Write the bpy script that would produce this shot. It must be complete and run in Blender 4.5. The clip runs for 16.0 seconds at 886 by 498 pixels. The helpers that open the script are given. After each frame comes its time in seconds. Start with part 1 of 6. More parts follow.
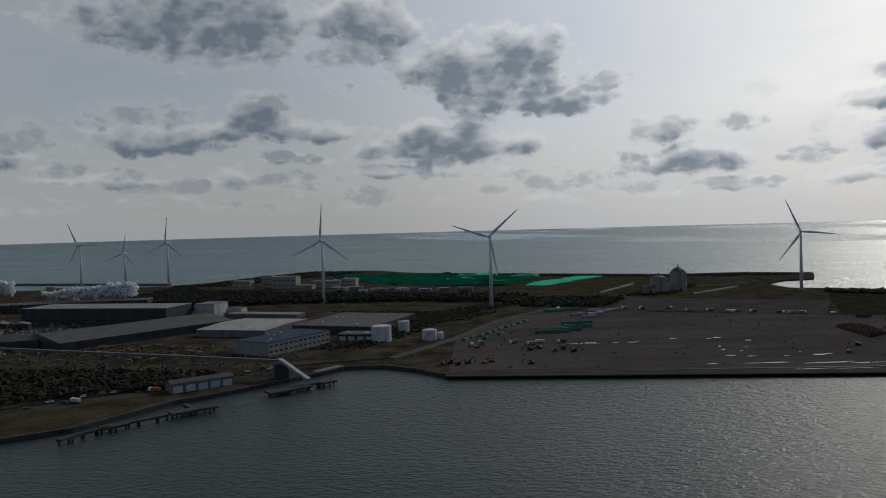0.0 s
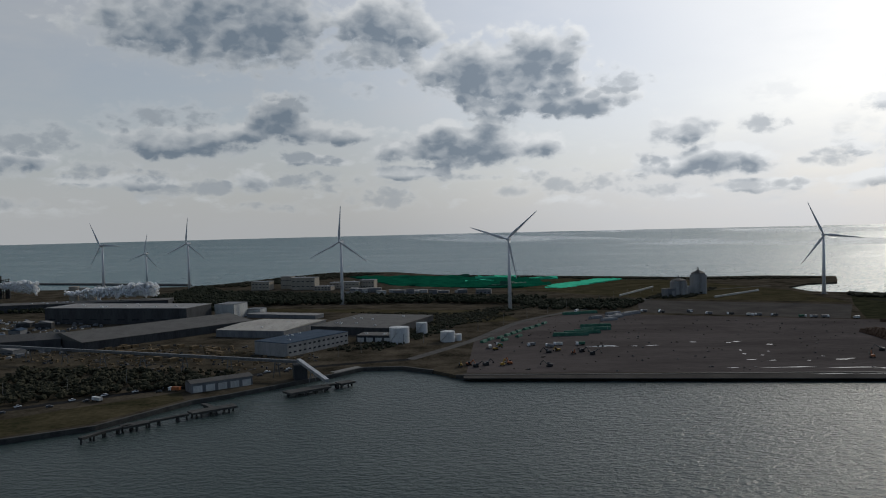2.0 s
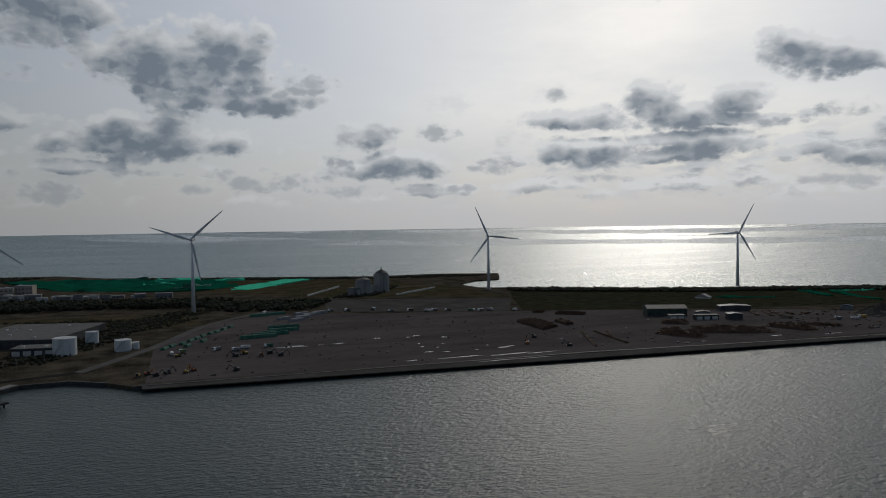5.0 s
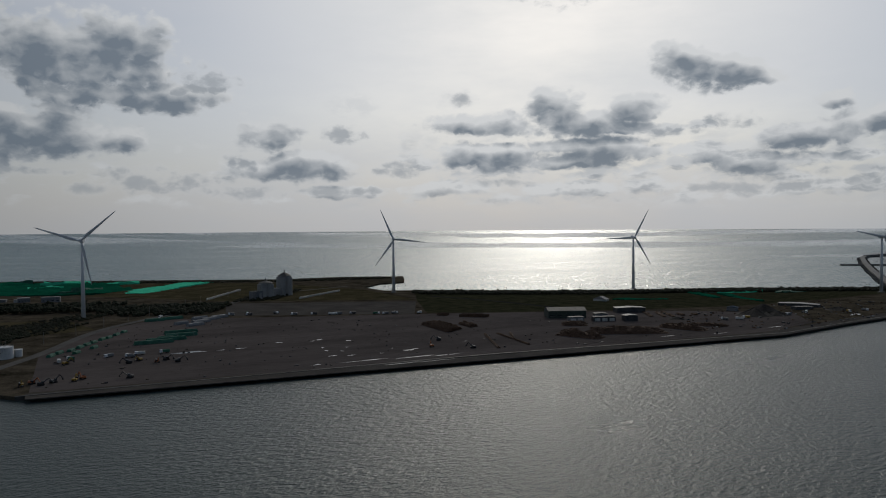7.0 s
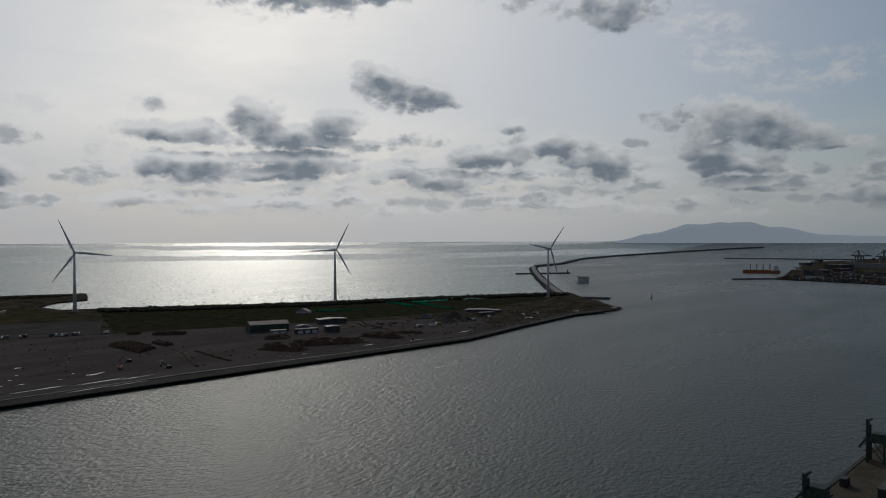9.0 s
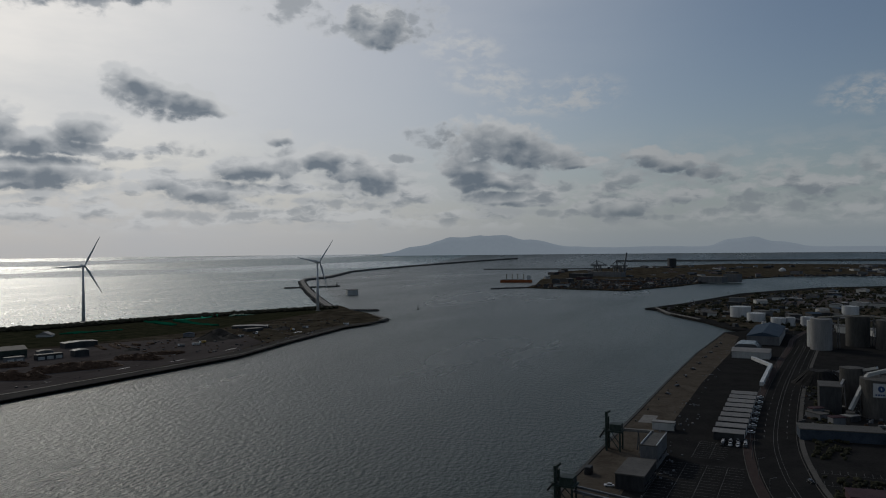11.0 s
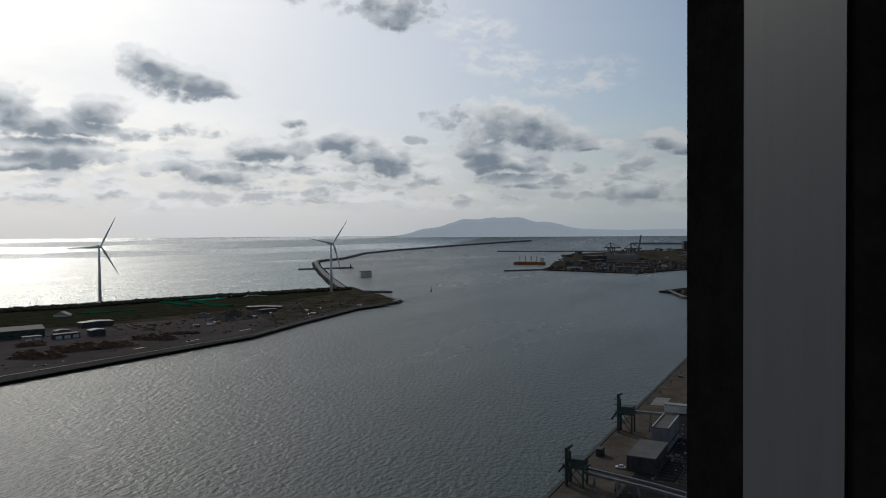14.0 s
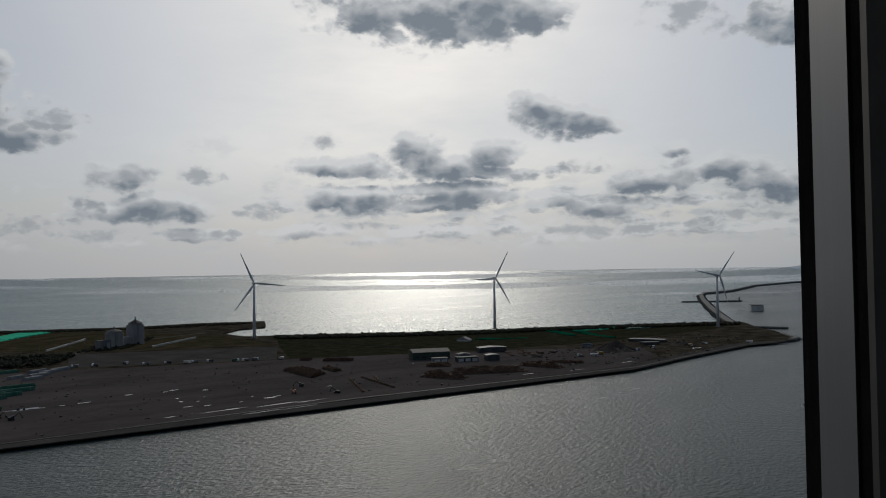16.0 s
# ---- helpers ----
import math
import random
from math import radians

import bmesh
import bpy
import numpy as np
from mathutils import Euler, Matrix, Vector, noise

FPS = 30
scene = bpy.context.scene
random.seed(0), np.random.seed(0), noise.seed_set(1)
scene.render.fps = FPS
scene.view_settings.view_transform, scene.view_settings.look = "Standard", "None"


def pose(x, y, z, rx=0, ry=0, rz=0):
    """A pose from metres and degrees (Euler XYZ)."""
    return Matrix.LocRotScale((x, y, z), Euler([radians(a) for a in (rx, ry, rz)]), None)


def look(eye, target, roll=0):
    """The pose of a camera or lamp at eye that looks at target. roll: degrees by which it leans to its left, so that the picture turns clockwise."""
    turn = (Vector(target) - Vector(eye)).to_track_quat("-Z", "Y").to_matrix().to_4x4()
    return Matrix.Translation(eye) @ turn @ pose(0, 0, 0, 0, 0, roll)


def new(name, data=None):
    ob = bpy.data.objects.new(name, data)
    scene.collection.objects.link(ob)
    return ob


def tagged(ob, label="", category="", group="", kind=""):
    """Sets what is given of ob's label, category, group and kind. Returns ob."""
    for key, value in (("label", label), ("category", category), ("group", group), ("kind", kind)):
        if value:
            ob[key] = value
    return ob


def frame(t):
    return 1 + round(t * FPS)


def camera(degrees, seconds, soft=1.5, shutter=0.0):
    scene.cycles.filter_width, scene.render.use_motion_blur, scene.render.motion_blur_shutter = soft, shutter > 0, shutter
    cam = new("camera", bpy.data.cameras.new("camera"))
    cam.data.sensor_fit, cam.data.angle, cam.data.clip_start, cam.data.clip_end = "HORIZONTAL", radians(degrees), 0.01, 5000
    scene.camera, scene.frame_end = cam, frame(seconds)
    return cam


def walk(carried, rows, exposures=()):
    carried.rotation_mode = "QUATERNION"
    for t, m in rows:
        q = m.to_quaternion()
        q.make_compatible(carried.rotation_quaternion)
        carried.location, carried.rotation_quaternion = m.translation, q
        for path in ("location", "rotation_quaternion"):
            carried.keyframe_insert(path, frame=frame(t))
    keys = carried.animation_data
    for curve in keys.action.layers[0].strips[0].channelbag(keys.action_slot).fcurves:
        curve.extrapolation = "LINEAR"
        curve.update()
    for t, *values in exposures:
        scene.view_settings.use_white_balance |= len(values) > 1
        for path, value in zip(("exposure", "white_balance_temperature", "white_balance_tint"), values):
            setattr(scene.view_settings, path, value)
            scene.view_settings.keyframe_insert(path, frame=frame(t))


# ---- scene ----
# The camera: a slow pan from left to right and back, behind the glass of a tower's observation room.
# seconds, x, y, yaw, pitch, roll; the eye is 102 m above the quays
WALK = [
    (0, 0.000, 0.000, -0.10, -1.65, 1.58),
    (0.5, 0.000, 0.000, 5.45, -2.19, 1.16),
    (1, 0.000, 0.000, 8.13, -2.88, 1.19),
    (1.5, 0.000, 0.000, 5.98, -1.88, 1.23),
    (2, 0.000, 0.000, 1.29, -1.48, 1.37),
    (2.5, 0.000, 0.000, -4.16, -1.32, 1.22),
    (3, 0.000, 0.000, -9.34, -1.16, 1.11),
    (3.5, 0.000, 0.000, -13.98, -0.97, 1.00),
    (4, 0.000, 0.000, -16.58, -1.81, 0.88),
    (4.5, 0.000, 0.000, -19.39, -2.12, 0.85),
    (4.7, 0.000, 0.000, -20.55, -1.96, 0.82),
    (6.8, 0.091, 0.119, -26.98, -2.32, 0.88),
    (7, 0.100, 0.130, -28.91, -1.72, 0.40),
    (7.5, 0.135, 0.170, -36.15, -1.06, 0.48),
    (8, 0.170, 0.210, -42.94, -1.07, 0.28),
    (10.3, 0.260, 0.320, -59.96, 0.32, 0.60),
    (10.5, 0.266, 0.319, -62.19, 0.58, 0.61),
    (11, 0.279, 0.315, -68.15, -0.02, 0.60),
    (11.5, 0.293, 0.312, -71.30, -0.56, 0.59),
    (12, 0.318, 0.294, -73.52, -2.26, 0.45),
    (12.5, 0.364, 0.261, -75.52, -3.19, 0.11),
    (13, 0.413, 0.248, -74.25, -3.28, 0.12),
    (13.5, 0.483, 0.156, -71.57, -2.28, 0.33),
    (14, 0.585, 0.034, -67.14, -1.37, 0.41),
    (14.5, 0.717, -0.072, -60.10, -0.88, 0.47),
    (15, 0.712, -0.136, -50.19, -0.26, 0.93),
    (15.5, 0.637, -0.187, -44.87, 1.42, 1.16),
    (16, 0.652, -0.228, -39.06, 1.35, 0.90),
]
EYE = 102.0
cam = camera(60.24, 16.0, soft=1.05)
walk(cam, [(t, pose(x, y, EYE, 90 + p, r, a)) for t, x, y, a, p, r in WALK], exposures=[(0.0, 0.12), (1.0, 0.31), (1.6, 0.46), (2.5, 0.34), (3.5, 0.15), (4.7, 0.0), (7.5, -0.08), (10.5, -0.25), (11.5, -0.23), (12.5, 0.0), (13.5, 0.25), (14.0, 0.3), (14.5, 0.22), (15.0, 0.15), (16.0, -0.12)])

# ---- world and sun ----
SUN_AZ, SUN_EL = -37.0, 28.0      # degrees: left of +y is positive


def heading(az, el=0.0):
    a, e = radians(az), radians(el)
    return Vector((-math.sin(a) * math.cos(e), math.cos(a) * math.cos(e), math.sin(e)))


world = bpy.data.worlds.new("sky")
scene.world = world
world.use_nodes = True
wt = world.node_tree
wt.nodes.clear()


def wnode(kind):
    return wt.nodes.new(kind)


def plug(sock, value):
    if isinstance(value, bpy.types.NodeSocket):
        sock.id_data.links.new(value, sock)
    else:
        sock.default_value = value


def wmath(op, a, b=None, c=None, clamp=False):
    n = wnode("ShaderNodeMath")
    n.operation, n.use_clamp = op, clamp
    for i, v in enumerate((a, b, c)):
        if v is not None:
            plug(n.inputs[i], v)
    return n.outputs[0]


def wvec(op, a, b=None, c=None):
    n = wnode("ShaderNodeVectorMath")
    n.operation = op
    for i, v in enumerate((a, b, c)):
        if v is not None:
            plug(n.inputs[i], v)
    return n.outputs["Value"] if op in ("DOT_PRODUCT", "LENGTH") else n.outputs[0]


def wmix(f, a, b, blend="MIX"):
    n = wnode("ShaderNodeMix")
    n.data_type, n.blend_type = "RGBA", blend
    plug(n.inputs[0], f), plug(n.inputs[6], a), plug(n.inputs[7], b)
    return n.outputs[2]


def wrange(v, lo, hi, a=0.0, b=1.0, smooth=True):
    n = wnode("ShaderNodeMapRange")
    n.interpolation_type = "SMOOTHSTEP" if smooth else "LINEAR"
    for i, x in enumerate((v, lo, hi, a, b)):
        plug(n.inputs[i], x)
    return n.outputs[0]


def wnoise(vec, scale, detail=5.0, rough=0.55, distortion=0.0):
    n = wnode("ShaderNodeTexNoise")
    plug(n.inputs["Vector"], vec)
    n.inputs["Scale"].default_value, n.inputs["Detail"].default_value = scale, detail
    n.inputs["Roughness"].default_value, n.inputs["Distortion"].default_value = rough, distortion
    return n


way = wnode("ShaderNodeTexCoord").outputs["Generated"]
sep = wnode("ShaderNodeSeparateXYZ")
plug(sep.inputs[0], way)
az = wmath("MULTIPLY", wmath("ARCTAN2", wmath("MULTIPLY", sep.outputs[0], -1.0), sep.outputs[1]), 57.29578)
el = wmath("MULTIPLY", wmath("ARCSINE", sep.outputs[2]), 57.29578)
uv = wnode("ShaderNodeCombineXYZ")
plug(uv.inputs[0], az), plug(uv.inputs[1], el)
uv = uv.outputs[0]

sky = wnode("ShaderNodeTexSky")
sky.sky_type, sky.sun_disc = "NISHITA", False
sky.sun_elevation, sky.sun_rotation = radians(SUN_EL), radians(-SUN_AZ)
sky.altitude, sky.air_density, sky.dust_density, sky.ozone_density = 50, 1.0, 1.6, 1.5
near_sun = wvec("DOT_PRODUCT", way, tuple(heading(SUN_AZ, SUN_EL)))          # cosine of the angle to the sun
glow = wrange(near_sun, 0.60, 0.97)
aureole = wrange(near_sun, 0.88, 1.0)

# cumulus: places (azimuth, elevation) and half sizes in degrees, torn and billowed by noise
warp = wnoise(wvec("MULTIPLY", uv, (1.0, 1.5, 1.0)), 0.22, 2.0, 0.5)
torn = wvec("MULTIPLY_ADD", wvec("SUBTRACT", warp.outputs["Color"], (0.5, 0.5, 0.5)), (2.4, 1.2, 0.0), uv)
LIT = (-0.15, 0.75, 0.0)
lit = wvec("ADD", torn, LIT)
curl = wnoise(wvec("MULTIPLY", uv, (1.0, 1.3, 1.0)), 0.9, 2.0, 0.5)
heaped = wvec("MULTIPLY_ADD", wvec("SUBTRACT", curl.outputs["Color"], (0.5, 0.5, 0.5)), (0.8, 0.6, 0.0), uv)


def cells(at, scale, smooth=0.3):
    n = wnode("ShaderNodeTexVoronoi")
    n.feature = "SMOOTH_F1"
    plug(n.inputs["Vector"], wvec("MULTIPLY", at, (1.0, 1.45, 1.0)))
    n.inputs["Scale"].default_value, n.inputs["Smoothness"].default_value = scale, smooth
    return n.outputs["Distance"]


def billows(at, fine=True):
    """Rounded heaps within heaps: low in the middle of each heap."""
    total = wnoise(wvec("MULTIPLY", at, (1.0, 1.6, 1.0)), 0.55, 9.0 if fine else 5.0, 0.62 if fine else 0.5).outputs["Fac"]
    total = wmath("MULTIPLY_ADD", total, 1.3 if fine else 1.0, -0.15 if fine else 0.0)
    for scale, weight in ((0.36, 0.45), (0.95, 0.4), (2.3, 0.15)) if fine else ((0.36, 0.5), (0.95, 0.3)):
        total = wmath("MULTIPLY_ADD", cells(at, scale), weight, total)
    return total


field = [None, None, None]


def spread(i, at, a, e, w, h):
    w, h = w * 1.08, h * 1.12
    d = wvec("MULTIPLY_ADD", at, (1 / w, 1 / h, 0.0), (-a / w, -e / h, 0.0))
    d = wvec("DOT_PRODUCT", d, d)
    field[i] = d if field[i] is None else wmath("SMOOTH_MIN", field[i], d, 0.3)


def cloud(a, e, w, h):
    """Adds one heap to the field of thick clouds (the least squared distance, 0 in the middle, 1 at the rim)."""
    spread(0, torn, a, e, w, h)
    spread(1, lit, a, e, w, h)


def thin(a, e, w, h):
    """Adds one heap to the field of thin clouds, which the light goes through."""
    spread(2, torn, a, e, w, h)


cloud(17.6, 14.9, 7.01, 2.59)
cloud(13.1, 14.2, 3.03, 1.60)
cloud(5.2, 14.3, 3.14, 1.78)
cloud(19.4, 6.8, 4.29, 0.91)
cloud(15.8, 7.1, 1.88, 0.59)
cloud(10.3, 7.3, 4.18, 0.68)
cloud(13.2, 8.6, 1.78, 1.18)
cloud(22.7, 3.8, 2.77, 0.45)
cloud(15.4, 3.6, 1.08, 0.50)
cloud(29.9, 5.2, 2.19, 0.63)
cloud(-3.4, 11.4, 4.79, 2.02)
cloud(-6.2, 12.8, 2.69, 1.44)
cloud(-0.5, 11.6, 2.20, 1.09)
cloud(-8.2, 9.2, 4.08, 0.93)
cloud(-3.4, 9.2, 2.55, 0.76)
cloud(-1.2, 6.2, 4.60, 1.26)
cloud(-6.0, 6.1, 1.87, 0.85)
cloud(4.5, 5.9, 1.77, 0.82)
cloud(-2.6, 7.5, 1.52, 0.84)
cloud(0.8, 7.0, 1.65, 0.83)
cloud(3.7, 4.3, 2.02, 0.45)
cloud(-16.0, 6.8, 1.85, 1.01)
cloud(-17.8, 4.4, 3.54, 0.75)
cloud(-21.4, 2.6, 2.43, 0.37)
cloud(15.4, 3.8, 1.19, 0.62)
cloud(10.7, 5.3, 1.95, 0.36)
cloud(-18.4, 5.0, 1.66, 0.50)
cloud(-32.2, 7.5, 3.40, 0.68)
cloud(-37.3, 8.5, 1.80, 1.19)
cloud(-38.6, 7.4, 2.56, 0.93)
cloud(-41.1, 7.0, 5.94, 0.42)
cloud(-43.2, 8.3, 1.86, 0.84)
cloud(-32.2, 5.0, 3.47, 0.85)
cloud(-38.6, 4.8, 3.19, 0.59)
cloud(-41.6, 5.4, 2.32, 0.76)
cloud(-38.1, 5.8, 1.92, 0.51)
cloud(-45.9, 11.4, 1.43, 1.09)
cloud(-48.5, 10.5, 2.47, 0.91)
cloud(-50.9, 10.0, 1.69, 0.45)
cloud(-51.7, 4.4, 2.96, 0.65)
cloud(-47.7, 5.1, 1.96, 0.46)
cloud(-54.8, 6.0, 2.53, 0.72)
cloud(-58.3, 6.8, 2.71, 0.79)
cloud(-55.8, 8.2, 0.99, 0.52)
cloud(-62.0, 5.7, 1.72, 0.76)
cloud(-63.4, 5.2, 1.28, 0.98)
cloud(-57.4, 4.4, 1.85, 0.28)
cloud(-29.7, 2.7, 2.77, 0.46)
cloud(-39.0, 2.6, 3.18, 0.38)
cloud(-58.1, 2.5, 4.74, 0.35)
cloud(-71.8, 7.9, 3.24, 1.18)
cloud(-75.0, 7.0, 2.61, 0.93)
cloud(-77.7, 6.2, 1.66, 0.38)
cloud(-70.1, 5.9, 1.79, 0.76)
cloud(-71.8, 4.9, 2.63, 0.59)
cloud(-84.9, 5.9, 2.58, 0.49)
cloud(-83.1, 6.5, 1.51, 0.45)
cloud(-85.7, 3.7, 1.55, 0.49)
cloud(-80.9, 3.0, 2.67, 0.62)
cloud(-73.9, 3.5, 2.94, 0.42)
cloud(-86.8, 5.4, 1.53, 0.32)
cloud(-38.1, 18.7, 6.25, 1.78)
cloud(-34.7, 18.5, 3.09, 1.43)
cloud(-42.4, 18.5, 3.13, 1.61)
cloud(-45.8, 18.0, 2.57, 0.93)
cloud(-63.3, 16.1, 2.19, 1.10)
thin(20.6, 8.1, 3.86, 0.99)
thin(29.9, 6.3, 3.10, 1.10)
thin(9.4, 12.4, 1.95, 1.02)
thin(21.5, 4.2, 2.80, 0.58)
thin(19.1, 3.2, 3.06, 0.42)
thin(11.2, 5.3, 2.21, 0.55)
thin(9.4, 3.6, 2.63, 0.51)
thin(-7.8, 3.1, 2.29, 0.65)
thin(-11.0, 3.2, 1.90, 0.48)
thin(5.0, 2.2, 2.54, 0.42)
thin(31.4, 2.5, 1.78, 0.43)
thin(13.4, 2.0, 2.52, 0.30)
thin(31.7, 4.7, 1.60, 0.58)
thin(7.3, 10.4, 1.08, 0.51)
thin(26.2, 4.6, 1.72, 0.56)
thin(-21.5, 6.8, 1.47, 0.58)
thin(-25.6, 4.2, 2.35, 0.37)
thin(-15.1, 2.6, 2.77, 0.46)
thin(-11.3, 3.1, 1.70, 0.38)
thin(-7.2, 3.3, 1.95, 0.76)
thin(-3.6, 2.6, 1.77, 0.34)
thin(18.2, 3.4, 1.74, 0.56)
thin(10.3, 3.6, 2.71, 0.80)
thin(5.0, 2.6, 2.47, 0.58)
thin(13.0, 1.9, 2.25, 0.25)
thin(-14.2, 4.8, 1.18, 0.51)
thin(12.4, 9.1, 2.22, 0.87)
thin(-12.2, 10.1, 2.15, 0.68)
thin(0.1, 3.8, 3.31, 0.38)
thin(-26.0, 4.3, 1.73, 0.50)
thin(-21.5, 2.6, 2.78, 0.33)
thin(-30.2, 9.3, 1.36, 0.59)
thin(-50.1, 7.2, 1.85, 0.53)
thin(-60.6, 4.6, 2.11, 0.39)
thin(-50.5, 2.6, 2.87, 0.45)
thin(-65.0, 6.8, 1.18, 0.30)
thin(-42.8, 1.9, 2.93, 0.25)
thin(-11.2, 10.3, 1.77, 0.77)
thin(-21.1, 3.9, 1.98, 0.33)
thin(-45.7, 6.7, 2.08, 0.42)
thin(-53.3, 3.4, 3.10, 0.32)
thin(-34.3, 3.1, 1.70, 0.30)
thin(-32.6, 1.9, 3.80, 0.25)
thin(-62.0, 3.3, 1.72, 0.34)
thin(-14.6, 2.7, 3.30, 0.35)
thin(-68.0, 8.2, 2.40, 0.76)
thin(-88.1, 4.7, 1.50, 0.32)
thin(-89.0, 2.6, 1.93, 0.55)
thin(-93.3, 2.8, 1.25, 0.58)
thin(-90.7, 3.4, 2.54, 0.39)
thin(-67.1, 2.6, 2.63, 0.34)
thin(-97.4, 2.6, 1.03, 0.56)
thin(-63.5, 16.2, 2.89, 1.18)
thin(-67.1, 16.8, 1.59, 1.02)
thin(-57.2, 17.3, 1.97, 0.83)
thin(-65.5, 6.8, 1.11, 0.30)
thin(-55.5, 2.7, 3.64, 0.33)
thin(-61.2, 3.5, 2.51, 0.34)
thin(-75.5, 2.5, 3.34, 0.29)
thin(-84.5, 2.1, 2.73, 0.25)
thin(-50.0, 2.6, 3.06, 0.36)
thin(-77.2, 4.5, 2.07, 0.38)
thin(-97.0, 2.8, 1.89, 0.51)
thin(-91.3, 3.5, 1.95, 0.49)
thin(-97.0, 3.9, 0.94, 0.27)
thin(-31.4, 19.1, 2.62, 1.00)
thin(-57.3, 17.7, 2.54, 1.22)
thin(-60.3, 16.0, 1.96, 0.80)

# further cumulus all round, outside the harbour's side of the sky
round_about = wnoise(wvec("MULTIPLY", way, (1.0, 1.0, 2.6)), 5.5, 6.0, 0.55)
behind = wmath("MAXIMUM", wrange(az, 34.0, 48.0), wrange(az, -94.0, -108.0))
behind = wmath("MAXIMUM", behind, wrange(el, 19.0, 26.0))
scattered = wmath("MULTIPLY", wrange(round_about.outputs["Fac"], 0.58, 0.70), behind)
# a bank of small broken cumulus low over the sea, denser towards the harbour mouth
def bank(at):
    puffs = wnoise(wvec("MULTIPLY", at, (0.42, 1.15, 1.0)), 0.75, 7.0, 0.56).outputs["Fac"]
    return wmath("MULTIPLY_ADD", cells(at, 0.75), -0.16, wmath("ADD", puffs, wrange(az, -18.0, -48.0, 0.05, 0.15)))


near_sea = wmath("MULTIPLY", wrange(el, 0.9, 2.2), wrange(el, 9.0, 3.5))
low, low_up = bank(heaped), bank(wvec("ADD", heaped, (-0.1, 0.5, 0.0)))
deck = wmath("MULTIPLY", wrange(low, 0.47, 0.66), near_sea)
deck_core = wmath("MULTIPLY", wrange(low_up, 0.54, 0.74), wmath("MULTIPLY", near_sea, 0.7))


def thickness(d, bumps, gain, mean):
    """Thick in the middle of a heap, torn by the billows towards its rim."""
    return wmath("SUBTRACT", wmath("MULTIPLY_ADD", d, -0.55, 1.12 + mean * gain), wmath("MULTIPLY", bumps, gain))


heaps = billows(heaped)
thick = thickness(field[0], heaps, 1.45, 0.93)
thick_up = thickness(field[1], billows(wvec("ADD", heaped, LIT), False), 1.7, 0.86)
body = wmath("MAXIMUM", wrange(thick, -0.12, 0.55), wmath("MAXIMUM", scattered, deck))
# thin white wisps, lit through
shreds = wrange(wnoise(wvec("MULTIPLY", heaped, (0.7, 1.3, 1.0)), 0.9, 8.0, 0.6).outputs["Fac"], 0.40, 0.64)
for a, e, w, h in ((-78.0, 11.2, 4.2, 1.6), (-71.6, 12.4, 3.6, 1.4), (-74.2, 10.6, 3.0, 0.8), (-97.7, 9.8, 3.8, 1.3), (-69.5, 14.8, 3.4, 1.2), (-22.0, 9.0, 2.4, 1.0), (-30.5, 7.2, 2.0, 0.8)):
    off = wvec("MULTIPLY_ADD", torn, (1 / w, 1 / h, 0.0), (-a / w, -e / h, 0.0))
    body = wmath("MAXIMUM", body, wmath("MULTIPLY", wmath("MULTIPLY", wrange(wvec("DOT_PRODUCT", off, off), 1.4, 0.1), shreds), 0.8))
light_heaps = wrange(thickness(field[2], heaps, 2.1, 0.92), -0.15, 1.5)
body = wmath("MAXIMUM", body, wmath("MULTIPLY", light_heaps, 0.9))
core = wmath("MULTIPLY", wrange(thick_up, -0.18, 1.05, smooth=False), wrange(thick, -0.15, 0.75, 0.35, 1.0))
core = wmath("MAXIMUM", core, wrange(light_heaps, 0.1, 0.9, 0.0, 0.62))
core = wmath("MAXIMUM", core, wmath("MAXIMUM", wmath("MULTIPLY", scattered, 0.72), deck_core))

# thin high veil that whitens the sky, most of all towards the sun
veil = wmath("MULTIPLY", wrange(wnoise(wvec("MULTIPLY", uv, (0.05, 0.16, 1.0)), 1.0, 5.0, 0.6).outputs["Fac"], 0.25, 0.8, 0.6, 1.0), wmath("MAXIMUM", wrange(near_sun, 0.55, 0.95, 0.08, 0.92), wrange(az, -75.0, -20.0, 0.05, 0.88)))
veil = wmath("MULTIPLY", veil, wmath("MULTIPLY", wrange(el, 60.0, 30.0, 0.5, 1.0), wrange(near_sun, -0.2, 0.45, 0.3, 1.0)))
clear = wmix(1.0, sky.outputs[0], (0.056, 0.0575, 0.060, 1), "MULTIPLY")
pale = wmix(wrange(az, -60.0, 0.0), (0.26, 0.325, 0.40, 1), (0.318, 0.326, 0.338, 1))
white = wmix(glow, pale, (0.59, 0.61, 0.66, 1))
white = wmix(aureole, white, (0.72, 0.73, 0.74, 1))
air = wmix(veil, clear, white)
haze = wmath("MULTIPLY", wrange(el, 9.0, -0.5), 0.8)
air = wmix(haze, air, wmix(glow, wmix(wrange(az, -60.0, 0.0), (0.26, 0.31, 0.36, 1), (0.302, 0.31, 0.322, 1)), (0.51, 0.52, 0.545, 1)))
rim = wmix(glow, (0.375, 0.39, 0.405, 1), (0.66, 0.67, 0.685, 1))
shade = wmix(glow, (0.105, 0.135, 0.172, 1), (0.165, 0.20, 0.245, 1))
puff = wmix(core, rim, shade)
puff = wmix(wmath("MULTIPLY", wrange(el, 5.0, 0.0), 0.42), puff, air)
heaven = wmix(wmath("MULTIPLY", body, 0.94), air, puff)
ground_side = wrange(el, -0.6, -2.0)
heaven = wmix(ground_side, heaven, (0.10, 0.11, 0.12, 1))
back = wnode("ShaderNodeBackground")
plug(back.inputs[0], heaven)
back.inputs[1].default_value = 1.0
